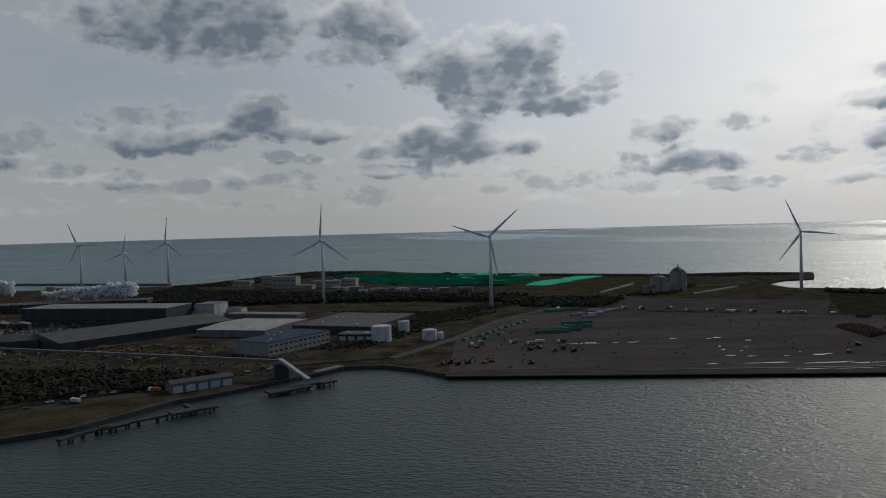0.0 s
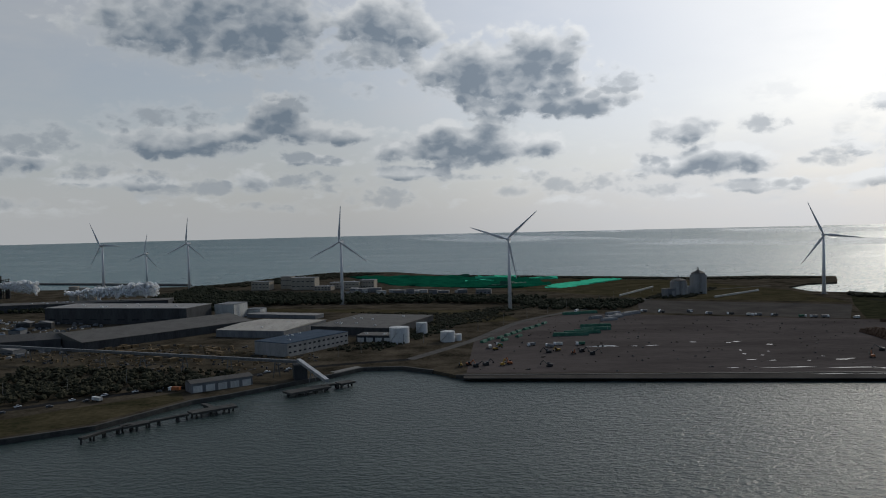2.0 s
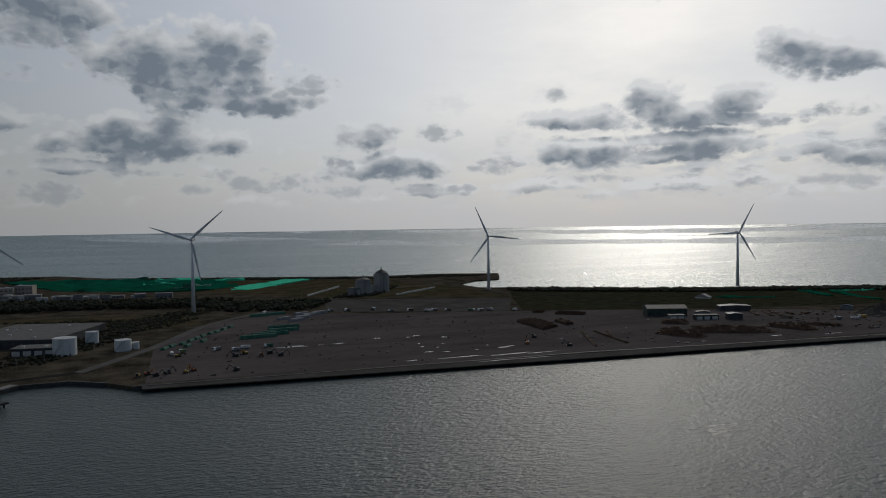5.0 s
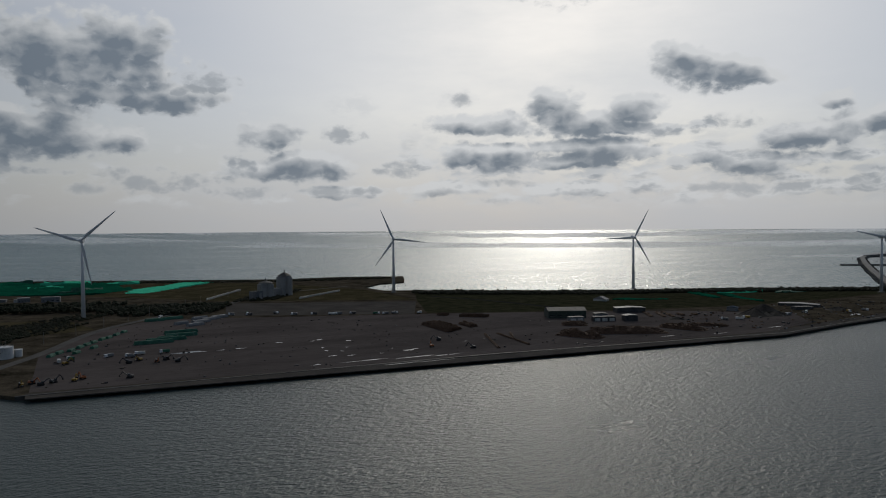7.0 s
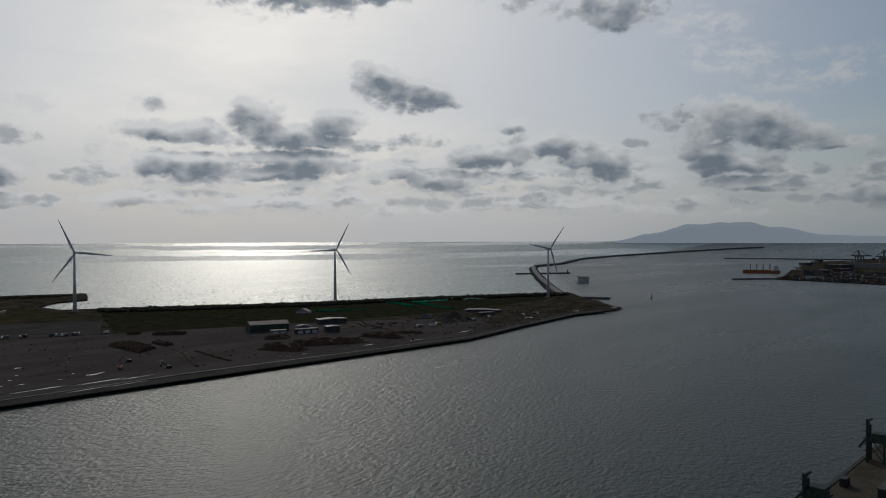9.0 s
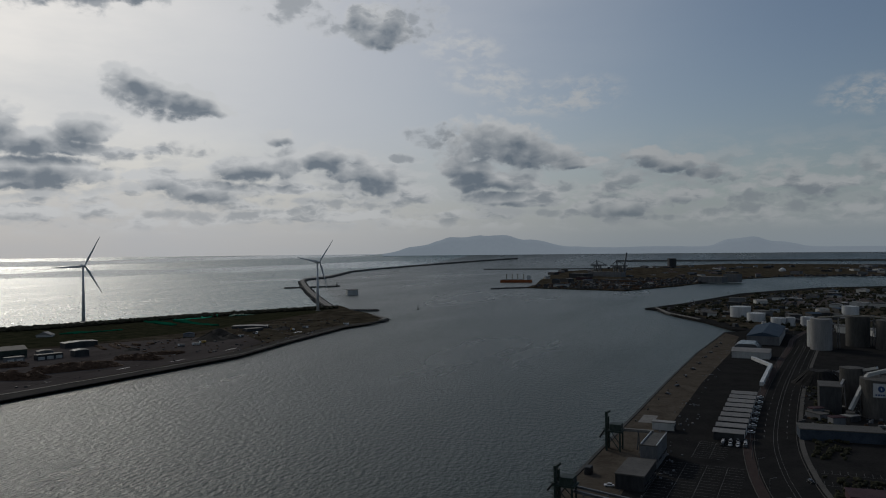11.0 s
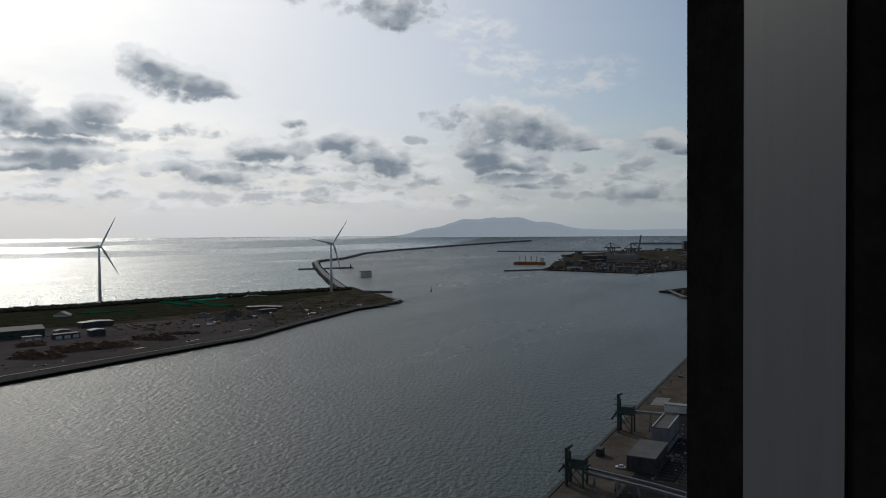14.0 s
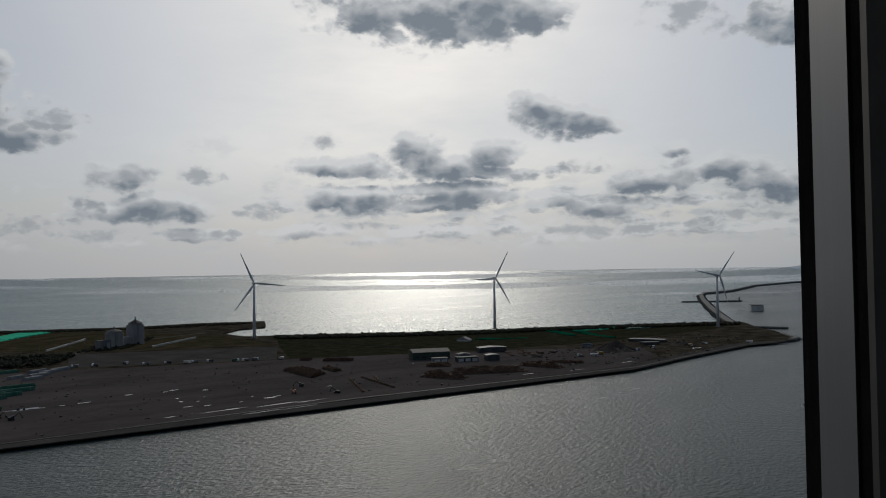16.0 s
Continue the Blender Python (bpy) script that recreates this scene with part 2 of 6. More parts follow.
wout = wnode("ShaderNodeOutputWorld")
plug(wout.inputs[0], back.outputs[0])

sun = new("sun", bpy.data.lights.new("sun", "SUN"))
sun.data.energy, sun.data.angle, sun.data.color = 1.0, radians(0.6), (1.0, 0.94, 0.84)
sun.matrix_world = look(heading(SUN_AZ, SUN_EL) * 3000, (0, 0, 0))

# ---- materials ----
def material(name, dark, light, rough=0.8, size=1.0, relief=0.0, metal=0.0, streak=(1, 1, 1), vary=0.0, spec=0.12, fine=8.0):
    """A surface whose colour wanders between dark and light over patches of that size in metres, with grain eight times finer."""
    m = bpy.data.materials.new(name)
    m.use_nodes = True
    nt = m.node_tree
    bsdf = nt.nodes["Principled BSDF"]
    geo = nt.nodes.new("ShaderNodeNewGeometry")
    scale = nt.nodes.new("ShaderNodeVectorMath")
    scale.operation = "MULTIPLY"
    nt.links.new(geo.outputs["Position"], scale.inputs[0])
    scale.inputs[1].default_value = streak
    big, small = nt.nodes.new("ShaderNodeTexNoise"), nt.nodes.new("ShaderNodeTexNoise")
    for n, s, d in ((big, 1 / size, 4.0), (small, fine / size, 5.0)):
        nt.links.new(scale.outputs[0], n.inputs["Vector"])
        n.inputs["Scale"].default_value, n.inputs["Detail"].default_value, n.inputs["Roughness"].default_value = s, d, 0.62
    blend = nt.nodes.new("ShaderNodeMath")
    blend.operation = "MULTIPLY_ADD"
    nt.links.new(small.outputs["Fac"], blend.inputs[0])
    blend.inputs[1].default_value = 0.55
    nt.links.new(big.outputs["Fac"], blend.inputs[2])
    reach = nt.nodes.new("ShaderNodeMapRange")
    reach.inputs[1].default_value, reach.inputs[2].default_value = 0.55, 1.0
    nt.links.new(blend.outputs[0], reach.inputs[0])
    fac = reach.outputs[0]
    if vary:
        info = nt.nodes.new("ShaderNodeObjectInfo")
        add = nt.nodes.new("ShaderNodeMath")
        add.operation, add.use_clamp = "MULTIPLY_ADD", True
        off = nt.nodes.new("ShaderNodeMath")
        off.operation = "SUBTRACT"
        nt.links.new(info.outputs["Random"], off.inputs[0])
        off.inputs[1].default_value = 0.5
        nt.links.new(off.outputs[0], add.inputs[0])
        add.inputs[1].default_value = vary
        nt.links.new(fac, add.inputs[2])
        fac = add.outputs[0]
    mix = nt.nodes.new("ShaderNodeMix")
    mix.data_type = "RGBA"
    nt.links.new(fac, mix.inputs[0])
    mix.inputs[6].default_value, mix.inputs[7].default_value = (*dark, 1), (*light, 1)
    nt.links.new(mix.outputs[2], bsdf.inputs["Base Color"])
    bsdf.inputs["Roughness"].default_value, bsdf.inputs["Metallic"].default_value = rough, metal
    bsdf.inputs["Specular IOR Level"].default_value = spec
    if relief:
        bump = nt.nodes.new("ShaderNodeBump")
        bump.inputs["Strength"].default_value, bump.inputs["Distance"].default_value = 0.6, relief
        nt.links.new(small.outputs["Fac"], bump.inputs["Height"])
        nt.links.new(bump.outputs[0], bsdf.inputs["Normal"])
    return m


def grey(v, tint=(1, 1, 1)):
    return tuple(v * t for t in tint)


M = {}
M["soil"] = material("soil_and_scrub", (0.014, 0.013, 0.009), (0.092, 0.077, 0.057), 0.95, 26, 0.3, fine=11.0, spec=0.0)
M["scrub"] = material("dry_scrub", (0.022, 0.023, 0.012), (0.078, 0.064, 0.038), 0.95, 30, 0.4, spec=0.0)
M["grass"] = material("grass", (0.012, 0.014, 0.008), (0.046, 0.045, 0.026), 0.95, 14, 0.3, spec=0.0)
M["strip"] = material("levelled_ground", (0.05, 0.046, 0.042), (0.085, 0.078, 0.07), 0.95, 30, 0.05, spec=0.0, fine=12.0)
M["yard"] = material("dark_yard", (0.055, 0.048, 0.045), (0.106, 0.092, 0.086), 0.9, 60, 0.02, streak=(0.35, 1, 1), spec=0.0, fine=14.0)
M["asphalt"] = material("asphalt", (0.0174, 0.0174, 0.0179), (0.0297, 0.0292, 0.0282), 0.85, 14, 0.01, spec=0.0)
M["road"] = material("pale_road", (0.0756, 0.0723, 0.0672), (0.118, 0.113, 0.105), 0.85, 16, 0.01, spec=0.0)
M["concrete"] = material("concrete", (0.12, 0.116, 0.108), (0.216, 0.208, 0.192), 0.85, 7, 0.01)
M["wet_concrete"] = material("dark_quay_wall", (0.025, 0.025, 0.024), (0.07, 0.068, 0.062), 0.7, 5, 0.05)
M["apron"] = material("brown_apron", (0.056, 0.0465, 0.037), (0.106, 0.092, 0.0756), 0.85, 12, 0.01, spec=0.0)
M["rock"] = material("rock_armour", (0.05, 0.05, 0.048), (0.13, 0.125, 0.115), 0.9, 4, 0.4)
M["white"] = material("white_paint", (0.40, 0.405, 0.40), (0.56, 0.565, 0.56), 0.45, 6, 0.0, streak=(1, 1, 0.15))
M["tower_white"] = material("turbine_paint", (0.46, 0.47, 0.48), (0.57, 0.58, 0.59), 0.4, 12, 0.0, streak=(1, 1, 0.1))
M["tan"] = material("tan_cladding", (0.22, 0.195, 0.155), (0.33, 0.295, 0.245), 0.7, 6, 0.0, streak=(1, 1, 0.2))
M["cladding"] = material("pale_cladding", (0.32, 0.32, 0.30), (0.48, 0.48, 0.46), 0.6, 8, 0.02, streak=(1, 1, 0.2), vary=0.3)
M["grey_clad"] = material("grey_cladding", (0.104, 0.108, 0.112), (0.176, 0.18, 0.184), 0.6, 9, 0.02, streak=(1, 1, 0.2), vary=0.3)
M["dark_clad"] = material("dark_cladding", (0.028, 0.0288, 0.0304), (0.06, 0.0616, 0.064), 0.6, 9, 0.02, streak=(1, 1, 0.2), vary=0.3)
M["roof"] = material("weathered_grey_roof", (0.058, 0.055, 0.051), (0.10, 0.095, 0.088), 0.7, 12, 0.03, vary=0.5)
M["pale_roof"] = material("pale_roof_sheets", (0.162, 0.157, 0.149), (0.255, 0.246, 0.234), 0.6, 14, 0.03)
M["blue_roof"] = material("blue_roof_sheets", (0.036, 0.056, 0.08), (0.060, 0.082, 0.112), 0.8, 10, 0.02, spec=0.03)
M["maroon"] = material("maroon_roof", (0.035, 0.0175, 0.0225), (0.065, 0.035, 0.04), 0.7, 6, 0.02)
M["glass"] = material("dark_window_glass", (0.012, 0.015, 0.018), (0.03, 0.035, 0.04), 0.08, 3, spec=0.5)
M["steel"] = material("grey_steel", (0.09, 0.095, 0.10), (0.17, 0.175, 0.18), 0.5, 3, 0.0, 0.6)
M["dark_steel"] = material("dark_steel", (0.02, 0.021, 0.022), (0.05, 0.05, 0.05), 0.5, 3, 0.0, 0.3)
M["green_steel"] = material("dark_green_steel", (0.02, 0.032, 0.027), (0.05, 0.065, 0.055), 0.5, 3)
M["galvanised"] = material("galvanised_sheet", (0.28, 0.29, 0.29), (0.42, 0.43, 0.43), 0.4, 4, 0.0, 0.5)
M["green_dark"] = material("dark_green_sheeting", (0.003, 0.045, 0.026), (0.007, 0.10, 0.056), 0.8, 25, 0.2, spec=0.0)
M["buff_roof"] = material("buff_roof_sheets", (0.25, 0.235, 0.21), (0.38, 0.36, 0.32), 0.8, 10, 0.03, streak=(1, 0.2, 1))
M["green_light"] = material("mint_green_sheeting", (0.03, 0.40, 0.22), (0.09, 0.58, 0.36), 0.8, 12, 0.2, spec=0.0)
M["tarp"] = material("green_tarpaulin", (0.02, 0.075, 0.048), (0.055, 0.14, 0.10), 0.7, 4, 0.1, vary=0.4, spec=0.05)
M["log"] = material("log_bark", (0.045, 0.026, 0.017), (0.12, 0.075, 0.05), 0.9, 1.5, 0.05)
M["timber"] = material("sawn_timber", (0.084, 0.0588, 0.0315), (0.151, 0.109, 0.063), 0.85, 3, 0.03, vary=0.6)
M["leaf"] = material("dark_pine_foliage", (0.012, 0.015, 0.008), (0.040, 0.043, 0.025), 0.95, 6, 0.3)
M["shrub"] = material("coastal_shrub", (0.016, 0.017, 0.010), (0.054, 0.051, 0.031), 0.95, 9, 0.3)
M["coal"] = material("coal_heap", (0.008, 0.008, 0.008), (0.022, 0.021, 0.02), 0.9, 3, 0.2)
M["sand"] = material("spoil_heap", (0.06, 0.05, 0.04), (0.12, 0.10, 0.08), 0.95, 5, 0.2)
M["yellow"] = material("yellow_machine_paint", (0.20, 0.12, 0.02), (0.30, 0.19, 0.04), 0.5, 1)
M["orange"] = material("orange_paint", (0.24, 0.075, 0.03), (0.34, 0.12, 0.05), 0.5, 1)
M["car_white"] = material("white_car_paint", (0.60, 0.60, 0.60), (0.72, 0.72, 0.72), 0.25, 2, spec=0.5)
M["car_dark"] = material("dark_car_paint", (0.02, 0.022, 0.025), (0.05, 0.052, 0.055), 0.25, 2, spec=0.5)
M["car_blue"] = material("teal_car_paint", (0.02, 0.07, 0.075), (0.03, 0.10, 0.11), 0.25, 2, spec=0.5)
M["tyre"] = material("tyre_rubber", (0.012, 0.012, 0.012), (0.025, 0.025, 0.025), 0.9, 1)
M["paint"] = material("road_marking", (0.10, 0.10, 0.10), (0.34, 0.34, 0.33), 0.7, 3)
M["red_verge"] = material("red_brown_paving", (0.028, 0.018, 0.016), (0.044, 0.029, 0.026), 0.9, 6, 0.01)
M["old_concrete"] = material("weathered_concrete", (0.055, 0.053, 0.049), (0.105, 0.10, 0.092), 0.85, 7, 0.02, streak=(1, 1, 0.2))
M["silo_grey"] = material("grey_render", (0.19, 0.186, 0.18), (0.28, 0.275, 0.265), 0.8, 6, 0.02, streak=(1, 1, 0.2))
M["worn_paint"] = material("worn_bay_marking", (0.045, 0.045, 0.044), (0.17, 0.17, 0.165), 0.8, 3)
M["hill"] = material("haze_glow_hill", (0.05, 0.06, 0.07), (0.08, 0.09, 0.10), 1.0, 260, 0.0, spec=0.0)
hz = M["hill"].node_tree.nodes["Principled BSDF"]          # far hills; kilometres of bright air in front are put in as emission
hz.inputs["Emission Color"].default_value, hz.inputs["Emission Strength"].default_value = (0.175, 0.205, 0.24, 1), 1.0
M["office"] = material("blue_grey_office_wall", (0.03, 0.042, 0.06), (0.055, 0.07, 0.09), 0.6, 4)
M["sign_blue"] = material("blue_sign_paint", (0.03, 0.06, 0.14), (0.05, 0.085, 0.18), 0.5, 1)
M["steam"] = material("white_steam", (0.72, 0.73, 0.74), (0.86, 0.86, 0.86), 1.0, 8, 0.0, spec=0.0)
st = M["steam"].node_tree                     # vapour: light passes through it
body_d, body_t, half = (st.nodes.new("ShaderNode" + k) for k in ("BsdfDiffuse", "BsdfTranslucent", "MixShader"))
body_d.inputs[0].default_value = body_t.inputs[0].default_value = (0.93, 0.93, 0.93, 1)
st.links.new(body_d.outputs[0], half.inputs[1])
st.links.new(body_t.outputs[0], half.inputs[2])
half.inputs[0].default_value = 0.6
st.links.new(half.outputs[0], st.nodes["Material Output"].inputs[0])
M["frame_dark"] = material("black_window_gasket", (0.006, 0.006, 0.006), (0.012, 0.012, 0.012), 0.7, 0.05, spec=0.0)
M["frame_grey"] = material("brushed_aluminium_jamb", (0.095, 0.103, 0.115), (0.108, 0.117, 0.130), 0.5, 0.02, 0.0, 0.0, streak=(1, 1, 0.02))
M["room"] = material("dark_room_lining", (0.03, 0.03, 0.03), (0.05, 0.05, 0.05), 0.8, 0.3)
M["facade_bar"] = material("dark_facade_bar", (0.045, 0.052, 0.055), (0.09, 0.10, 0.105), 0.4, 1.0, 0.0, 0.4)


def water_material(name, rough_in, rough_out, wave):
    """Sea water: calmer inside the harbour than on the open sea beyond the spit and the breakwater."""
    m = bpy.data.materials.new(name)
    m.use_nodes = True
    nt = m.node_tree
    bsdf = nt.nodes["Principled BSDF"]
    geo = nt.nodes.new("ShaderNodeNewGeometry")

    def node(kind):
        return nt.nodes.new(kind)

    def dot(vec):
        n = node("ShaderNodeVectorMath")
        n.operation = "DOT_PRODUCT"
        nt.links.new(geo.outputs["Position"], n.inputs[0])
        n.inputs[1].default_value = vec
        return n.outputs["Value"]

    def noise_of(stretch, size, detail):
        s = node("ShaderNodeVectorMath")
        s.operation = "MULTIPLY"
        nt.links.new(geo.outputs["Position"], s.inputs[0])
        s.inputs[1].default_value = stretch
        n = node("ShaderNodeTexNoise")
        nt.links.new(s.outputs[0], n.inputs["Vector"])
        n.inputs["Scale"].default_value, n.inputs["Detail"].default_value, n.inputs["Roughness"].default_value = 1 / size, detail, 0.6
        return n.outputs["Fac"]

    def span(v, lo, hi, a, b):
        n = node("ShaderNodeMapRange")
        nt.links.new(v, n.inputs[0])
        for i, x in enumerate((lo, hi, a, b)):
            n.inputs[i + 1].default_value = x
        return n.outputs[0]

    def both(op, a, b):
        n = node("ShaderNodeMath")
        n.operation = op
        nt.links.new(a, n.inputs[0])
        nt.links.new(b, n.inputs[1])
        return n.outputs[0]
    beyond_spit = both("MINIMUM", span(dot((-0.68, 1.0, 0.0)), -165, -95, 0.0, 1.0), span(dot((0.0, 1.0, 0.0)), 600, 640, 0.0, 1.0))
    outside = both("MAXIMUM", beyond_spit, span(dot((0.0, 1.0, 0.0)), 1590, 1630, 0.0, 1.0))     # 1 on the open sea
    gusts = span(noise_of((0.25, 1.0, 1.0), 160, 4.0), 0.35, 0.7, -0.035, 0.05)
    # ragged-ended smooth bands far out, square to the sun's direction, imitating cloud shadows
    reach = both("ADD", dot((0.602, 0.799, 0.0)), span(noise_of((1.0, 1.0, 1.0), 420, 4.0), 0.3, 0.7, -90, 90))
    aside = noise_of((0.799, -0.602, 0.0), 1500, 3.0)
    shadow_bands = None
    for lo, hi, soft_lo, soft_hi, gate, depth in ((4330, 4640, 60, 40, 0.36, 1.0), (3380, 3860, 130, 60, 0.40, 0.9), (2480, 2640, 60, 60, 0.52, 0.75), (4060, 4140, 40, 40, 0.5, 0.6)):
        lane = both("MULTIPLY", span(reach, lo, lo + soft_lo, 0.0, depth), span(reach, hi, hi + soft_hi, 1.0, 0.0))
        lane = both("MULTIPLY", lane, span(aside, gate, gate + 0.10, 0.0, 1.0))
        shadow_bands = lane if shadow_bands is None else both("MAXIMUM", shadow_bands, lane)
    # cloud shade put into the roughness: the glitter drops out here
    shadow_smooth = span(shadow_bands, 0.0, 1.0, 0.0, -0.24)
    nt.links.new(span(outside, 0.0, 1.0, 0.18, 0.98), bsdf.inputs["Specular IOR Level"])
    along_sun = node("ShaderNodeCombineXYZ")
    nt.links.new(dot((0.799 * 0.22, -0.602 * 0.22, 0.0)), along_sun.inputs[0])
    nt.links.new(dot((0.602 * 0.022, 0.799 * 0.022, 0.0)), along_sun.inputs[1])
    crests = node("ShaderNodeTexNoise")
    nt.links.new(along_sun.outputs[0], crests.inputs["Vector"])
    crests.inputs["Scale"].default_value, crests.inputs["Detail"].default_value = 1.0, 3.0
    glint = span(crests.outputs["Fac"], 0.38, 0.62, -0.10, 0.09)
    rough = both("ADD", span(outside, 0.0, 1.0, rough_in, rough_out), gusts)
    ruffle = both("ADD", shadow_smooth, glint)          # smooth bands for cloud shade, and gusts, on the open sea
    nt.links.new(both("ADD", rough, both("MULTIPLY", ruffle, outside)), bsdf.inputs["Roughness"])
    tint = node("ShaderNodeMix")
    tint.data_type = "RGBA"
    nt.links.new(span(noise_of((0.4, 1.0, 1.0), 420, 3.0), 0.35, 0.65, 0.0, 1.0), tint.inputs[0])
    tint.inputs[6].default_value, tint.inputs[7].default_value = (0.029, 0.045, 0.043, 1), (0.043, 0.062, 0.059, 1)
    deep = node("ShaderNodeMix")
    deep.data_type = "RGBA"
    nt.links.new(outside, deep.inputs[0])
    nt.links.new(tint.outputs[2], deep.inputs[6])
    deep.inputs[7].default_value = (0.030, 0.102, 0.112, 1)
    nt.links.new(deep.outputs[2], bsdf.inputs["Base Color"])
    bsdf.inputs["IOR"].default_value = 1.333
    bump = node("ShaderNodeBump")
    bump.inputs["Strength"].default_value, bump.inputs["Distance"].default_value = 1.0, wave
    swell = span(noise_of((0.7, 1.0, 1.0), 1.9, 4.0), 0.0, 1.0, 0.0, 1.0)
    ripple = span(noise_of((0.55, 1.0, 1.0), 3.0, 3.0), 0.0, 1.0, 0.0, 1.5)
    # the imitated cloud shadows flatten the waves too
    nt.links.new(both("MULTIPLY", both("ADD", swell, ripple), span(shadow_bands, 0.0, 1.0, 1.0, 0.15)), bump.inputs["Height"])
    nt.links.new(bump.outputs[0], bsdf.inputs["Normal"])
    return m


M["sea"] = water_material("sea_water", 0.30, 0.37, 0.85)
M["puddle"] = material("rain_puddle", (0.01, 0.012, 0.013), (0.02, 0.022, 0.023), 0.06, 10, spec=0.5)


def clear_glass(name, tint, gloss):
    m = bpy.data.materials.new(name)
    m.use_nodes = True
    nt = m.node_tree
    out = nt.nodes["Material Output"]
    see, shine, mix, edge = (nt.nodes.new("ShaderNode" + k) for k in ("BsdfTransparent", "BsdfGlossy", "MixShader", "Value"))
    see.inputs[0].default_value = (*tint, 1)
    shine.inputs["Roughness"].default_value = 0.0
    edge.outputs[0].default_value = gloss
    nt.links.new(edge.outputs[0], mix.inputs[0])
    nt.links.new(see.outputs[0], mix.inputs[1])
    nt.links.new(shine.outputs[0], mix.inputs[2])
    nt.links.new(mix.outputs[0], out.inputs[0])
    return m


M["pane"] = clear_glass("clear_glass", (0.985, 0.99, 0.99), 0.0)
M["facade_glass"] = clear_glass("tinted_facade_glass", (0.17, 0.20, 0.21), 0.38)


# ---- building blocks ----
def box(bm, x, y, z, sx, sy, sz, turn=0.0):
    """A box standing on z, centred on x, y, turned by degrees."""
    m = pose(x, y, z + sz / 2, 0, 0, turn) @ Matrix.Diagonal((sx, sy, sz, 1))
    bmesh.ops.create_cube(bm, size=1, matrix=m)
    return bm


def drum(bm, x, y, z, r, h, seg=24, top=None):
    m = pose(x, y, z + h / 2)
    bmesh.ops.create_cone(bm, cap_ends=True, segments=seg, radius1=r, radius2=r if top is None else top, depth=h, matrix=m)
    return bm


def beam(bm, p, q, w, h=None, seg=0):
    """A bar from p to q: square, or round with seg sides (w is then the diameter)."""
    p, q = Vector(p), Vector(q)
    d = q - p
    m = Matrix.Translation((p + q) / 2) @ d.to_track_quat("Z", "Y").to_matrix().to_4x4()
    if seg:
        bmesh.ops.create_cone(bm, cap_ends=True, segments=seg, radius1=w / 2, radius2=(h or w) / 2, depth=d.length, matrix=m)
    else:
        bmesh.ops.create_cube(bm, size=1, matrix=m @ Matrix.Diagonal((w, h or w, d.length, 1)))
    return bm


def slab(bm, pts, z0, z1):
    """A flat body with that outline (counter-clockwise), from z0 to z1."""
    top = [bm.verts.new((x, y, z1)) for x, y in pts]
    low = [bm.verts.new((x, y, z0)) for x, y in pts]
    bm.faces.new(top)
    n = len(pts)
    for i in range(n):
        j = (i + 1) % n
        bm.faces.new((top[i], low[i], low[j], top[j]))
    bm.faces.new(list(reversed(low)))
    bmesh.ops.recalc_face_normals(bm, faces=bm.faces)
    return bm


def ribbon(bm, pts, width, z0, z1):
    """A strip of that width along a line of points."""
    left, right = [], []
    for i, p in enumerate(pts):
        a, b = Vector(pts[max(i - 1, 0)]), Vector(pts[min(i + 1, len(pts) - 1)])
        d = (b - a).normalized()
        n = Vector((-d.y, d.x)) * width / 2
        left.append(tuple(Vector(p) + n))
        right.append(tuple(Vector(p) - n))
    return slab(bm, right + left[::-1], z0, z1)


def curve_through(pts, steps=8):
    """A smooth line through points (Catmull-Rom)."""
    out = []
    q = [pts[0], *pts, pts[-1]]
    for i in range(1, len(q) - 2):
        a, b, c, d = (Vector(q[i + k]) for k in (-1, 0, 1, 2))
        for s in range(steps):
            t = s / steps
            out.append(tuple(0.5 * ((2 * b) + (c - a) * t + (2 * a - 5 * b + 4 * c - d) * t * t + (3 * b - a - 3 * c + d) * t ** 3)))
    return out + [tuple(pts[-1])]


def mesh_of(name, bm, mat, smooth=False):
    me = bpy.data.meshes.new(name)
    bm.to_mesh(me)
    bm.free()
    if smooth:
        for p in me.polygons:
            p.use_smooth = True
    me.materials.append(M[mat])
    return me


def part(name, bm, mat, parent, label="", smooth=False):
    ob = new(name, mesh_of(name, bm, mat, smooth))
    ob.parent = parent
    return tagged(ob, label)


def solo(name, bm, mat, label, category, kind="", group="", smooth=False):
    return tagged(new(name, mesh_of(name, bm, mat, smooth)), label, category, group, kind)


def thing(name, x, y, z, label, category, group="", turn=0.0, kind=""):
    ob = new(name)
    ob.empty_display_size = 0.5
    ob.matrix_world = pose(x, y, z, 0, 0, turn)
    return tagged(ob, label, category, group, kind)


def B():
    return bmesh.new()


def bevel(bm, w, seg=1):
    bmesh.ops.bevel(bm, geom=bm.edges[:], offset=w, segments=seg, affect="EDGES")
    return bm


def inside(p, poly):
    x, y = p
    hit = False
    for i in range(len(poly)):
        (x1, y1), (x2, y2) = poly[i - 1], poly[i]
        if (y1 > y) != (y2 > y) and x < (x2 - x1) * (y - y1) / (y2 - y1) + x1:
            hit = not hit
    return hit


def scatter(poly, count, seed):
    """Random places inside an outline."""
    rnd = random.Random(seed)
    xs, ys = [p[0] for p in poly], [p[1] for p in poly]
    out = []
    while len(out) < count:
        p = (rnd.uniform(min(xs), max(xs)), rnd.uniform(min(ys), max(ys)))
        if inside(p, poly):
            out.append(p)
    return out

# ---- the large structure: sea, land, quays ----
WATER = -2.5


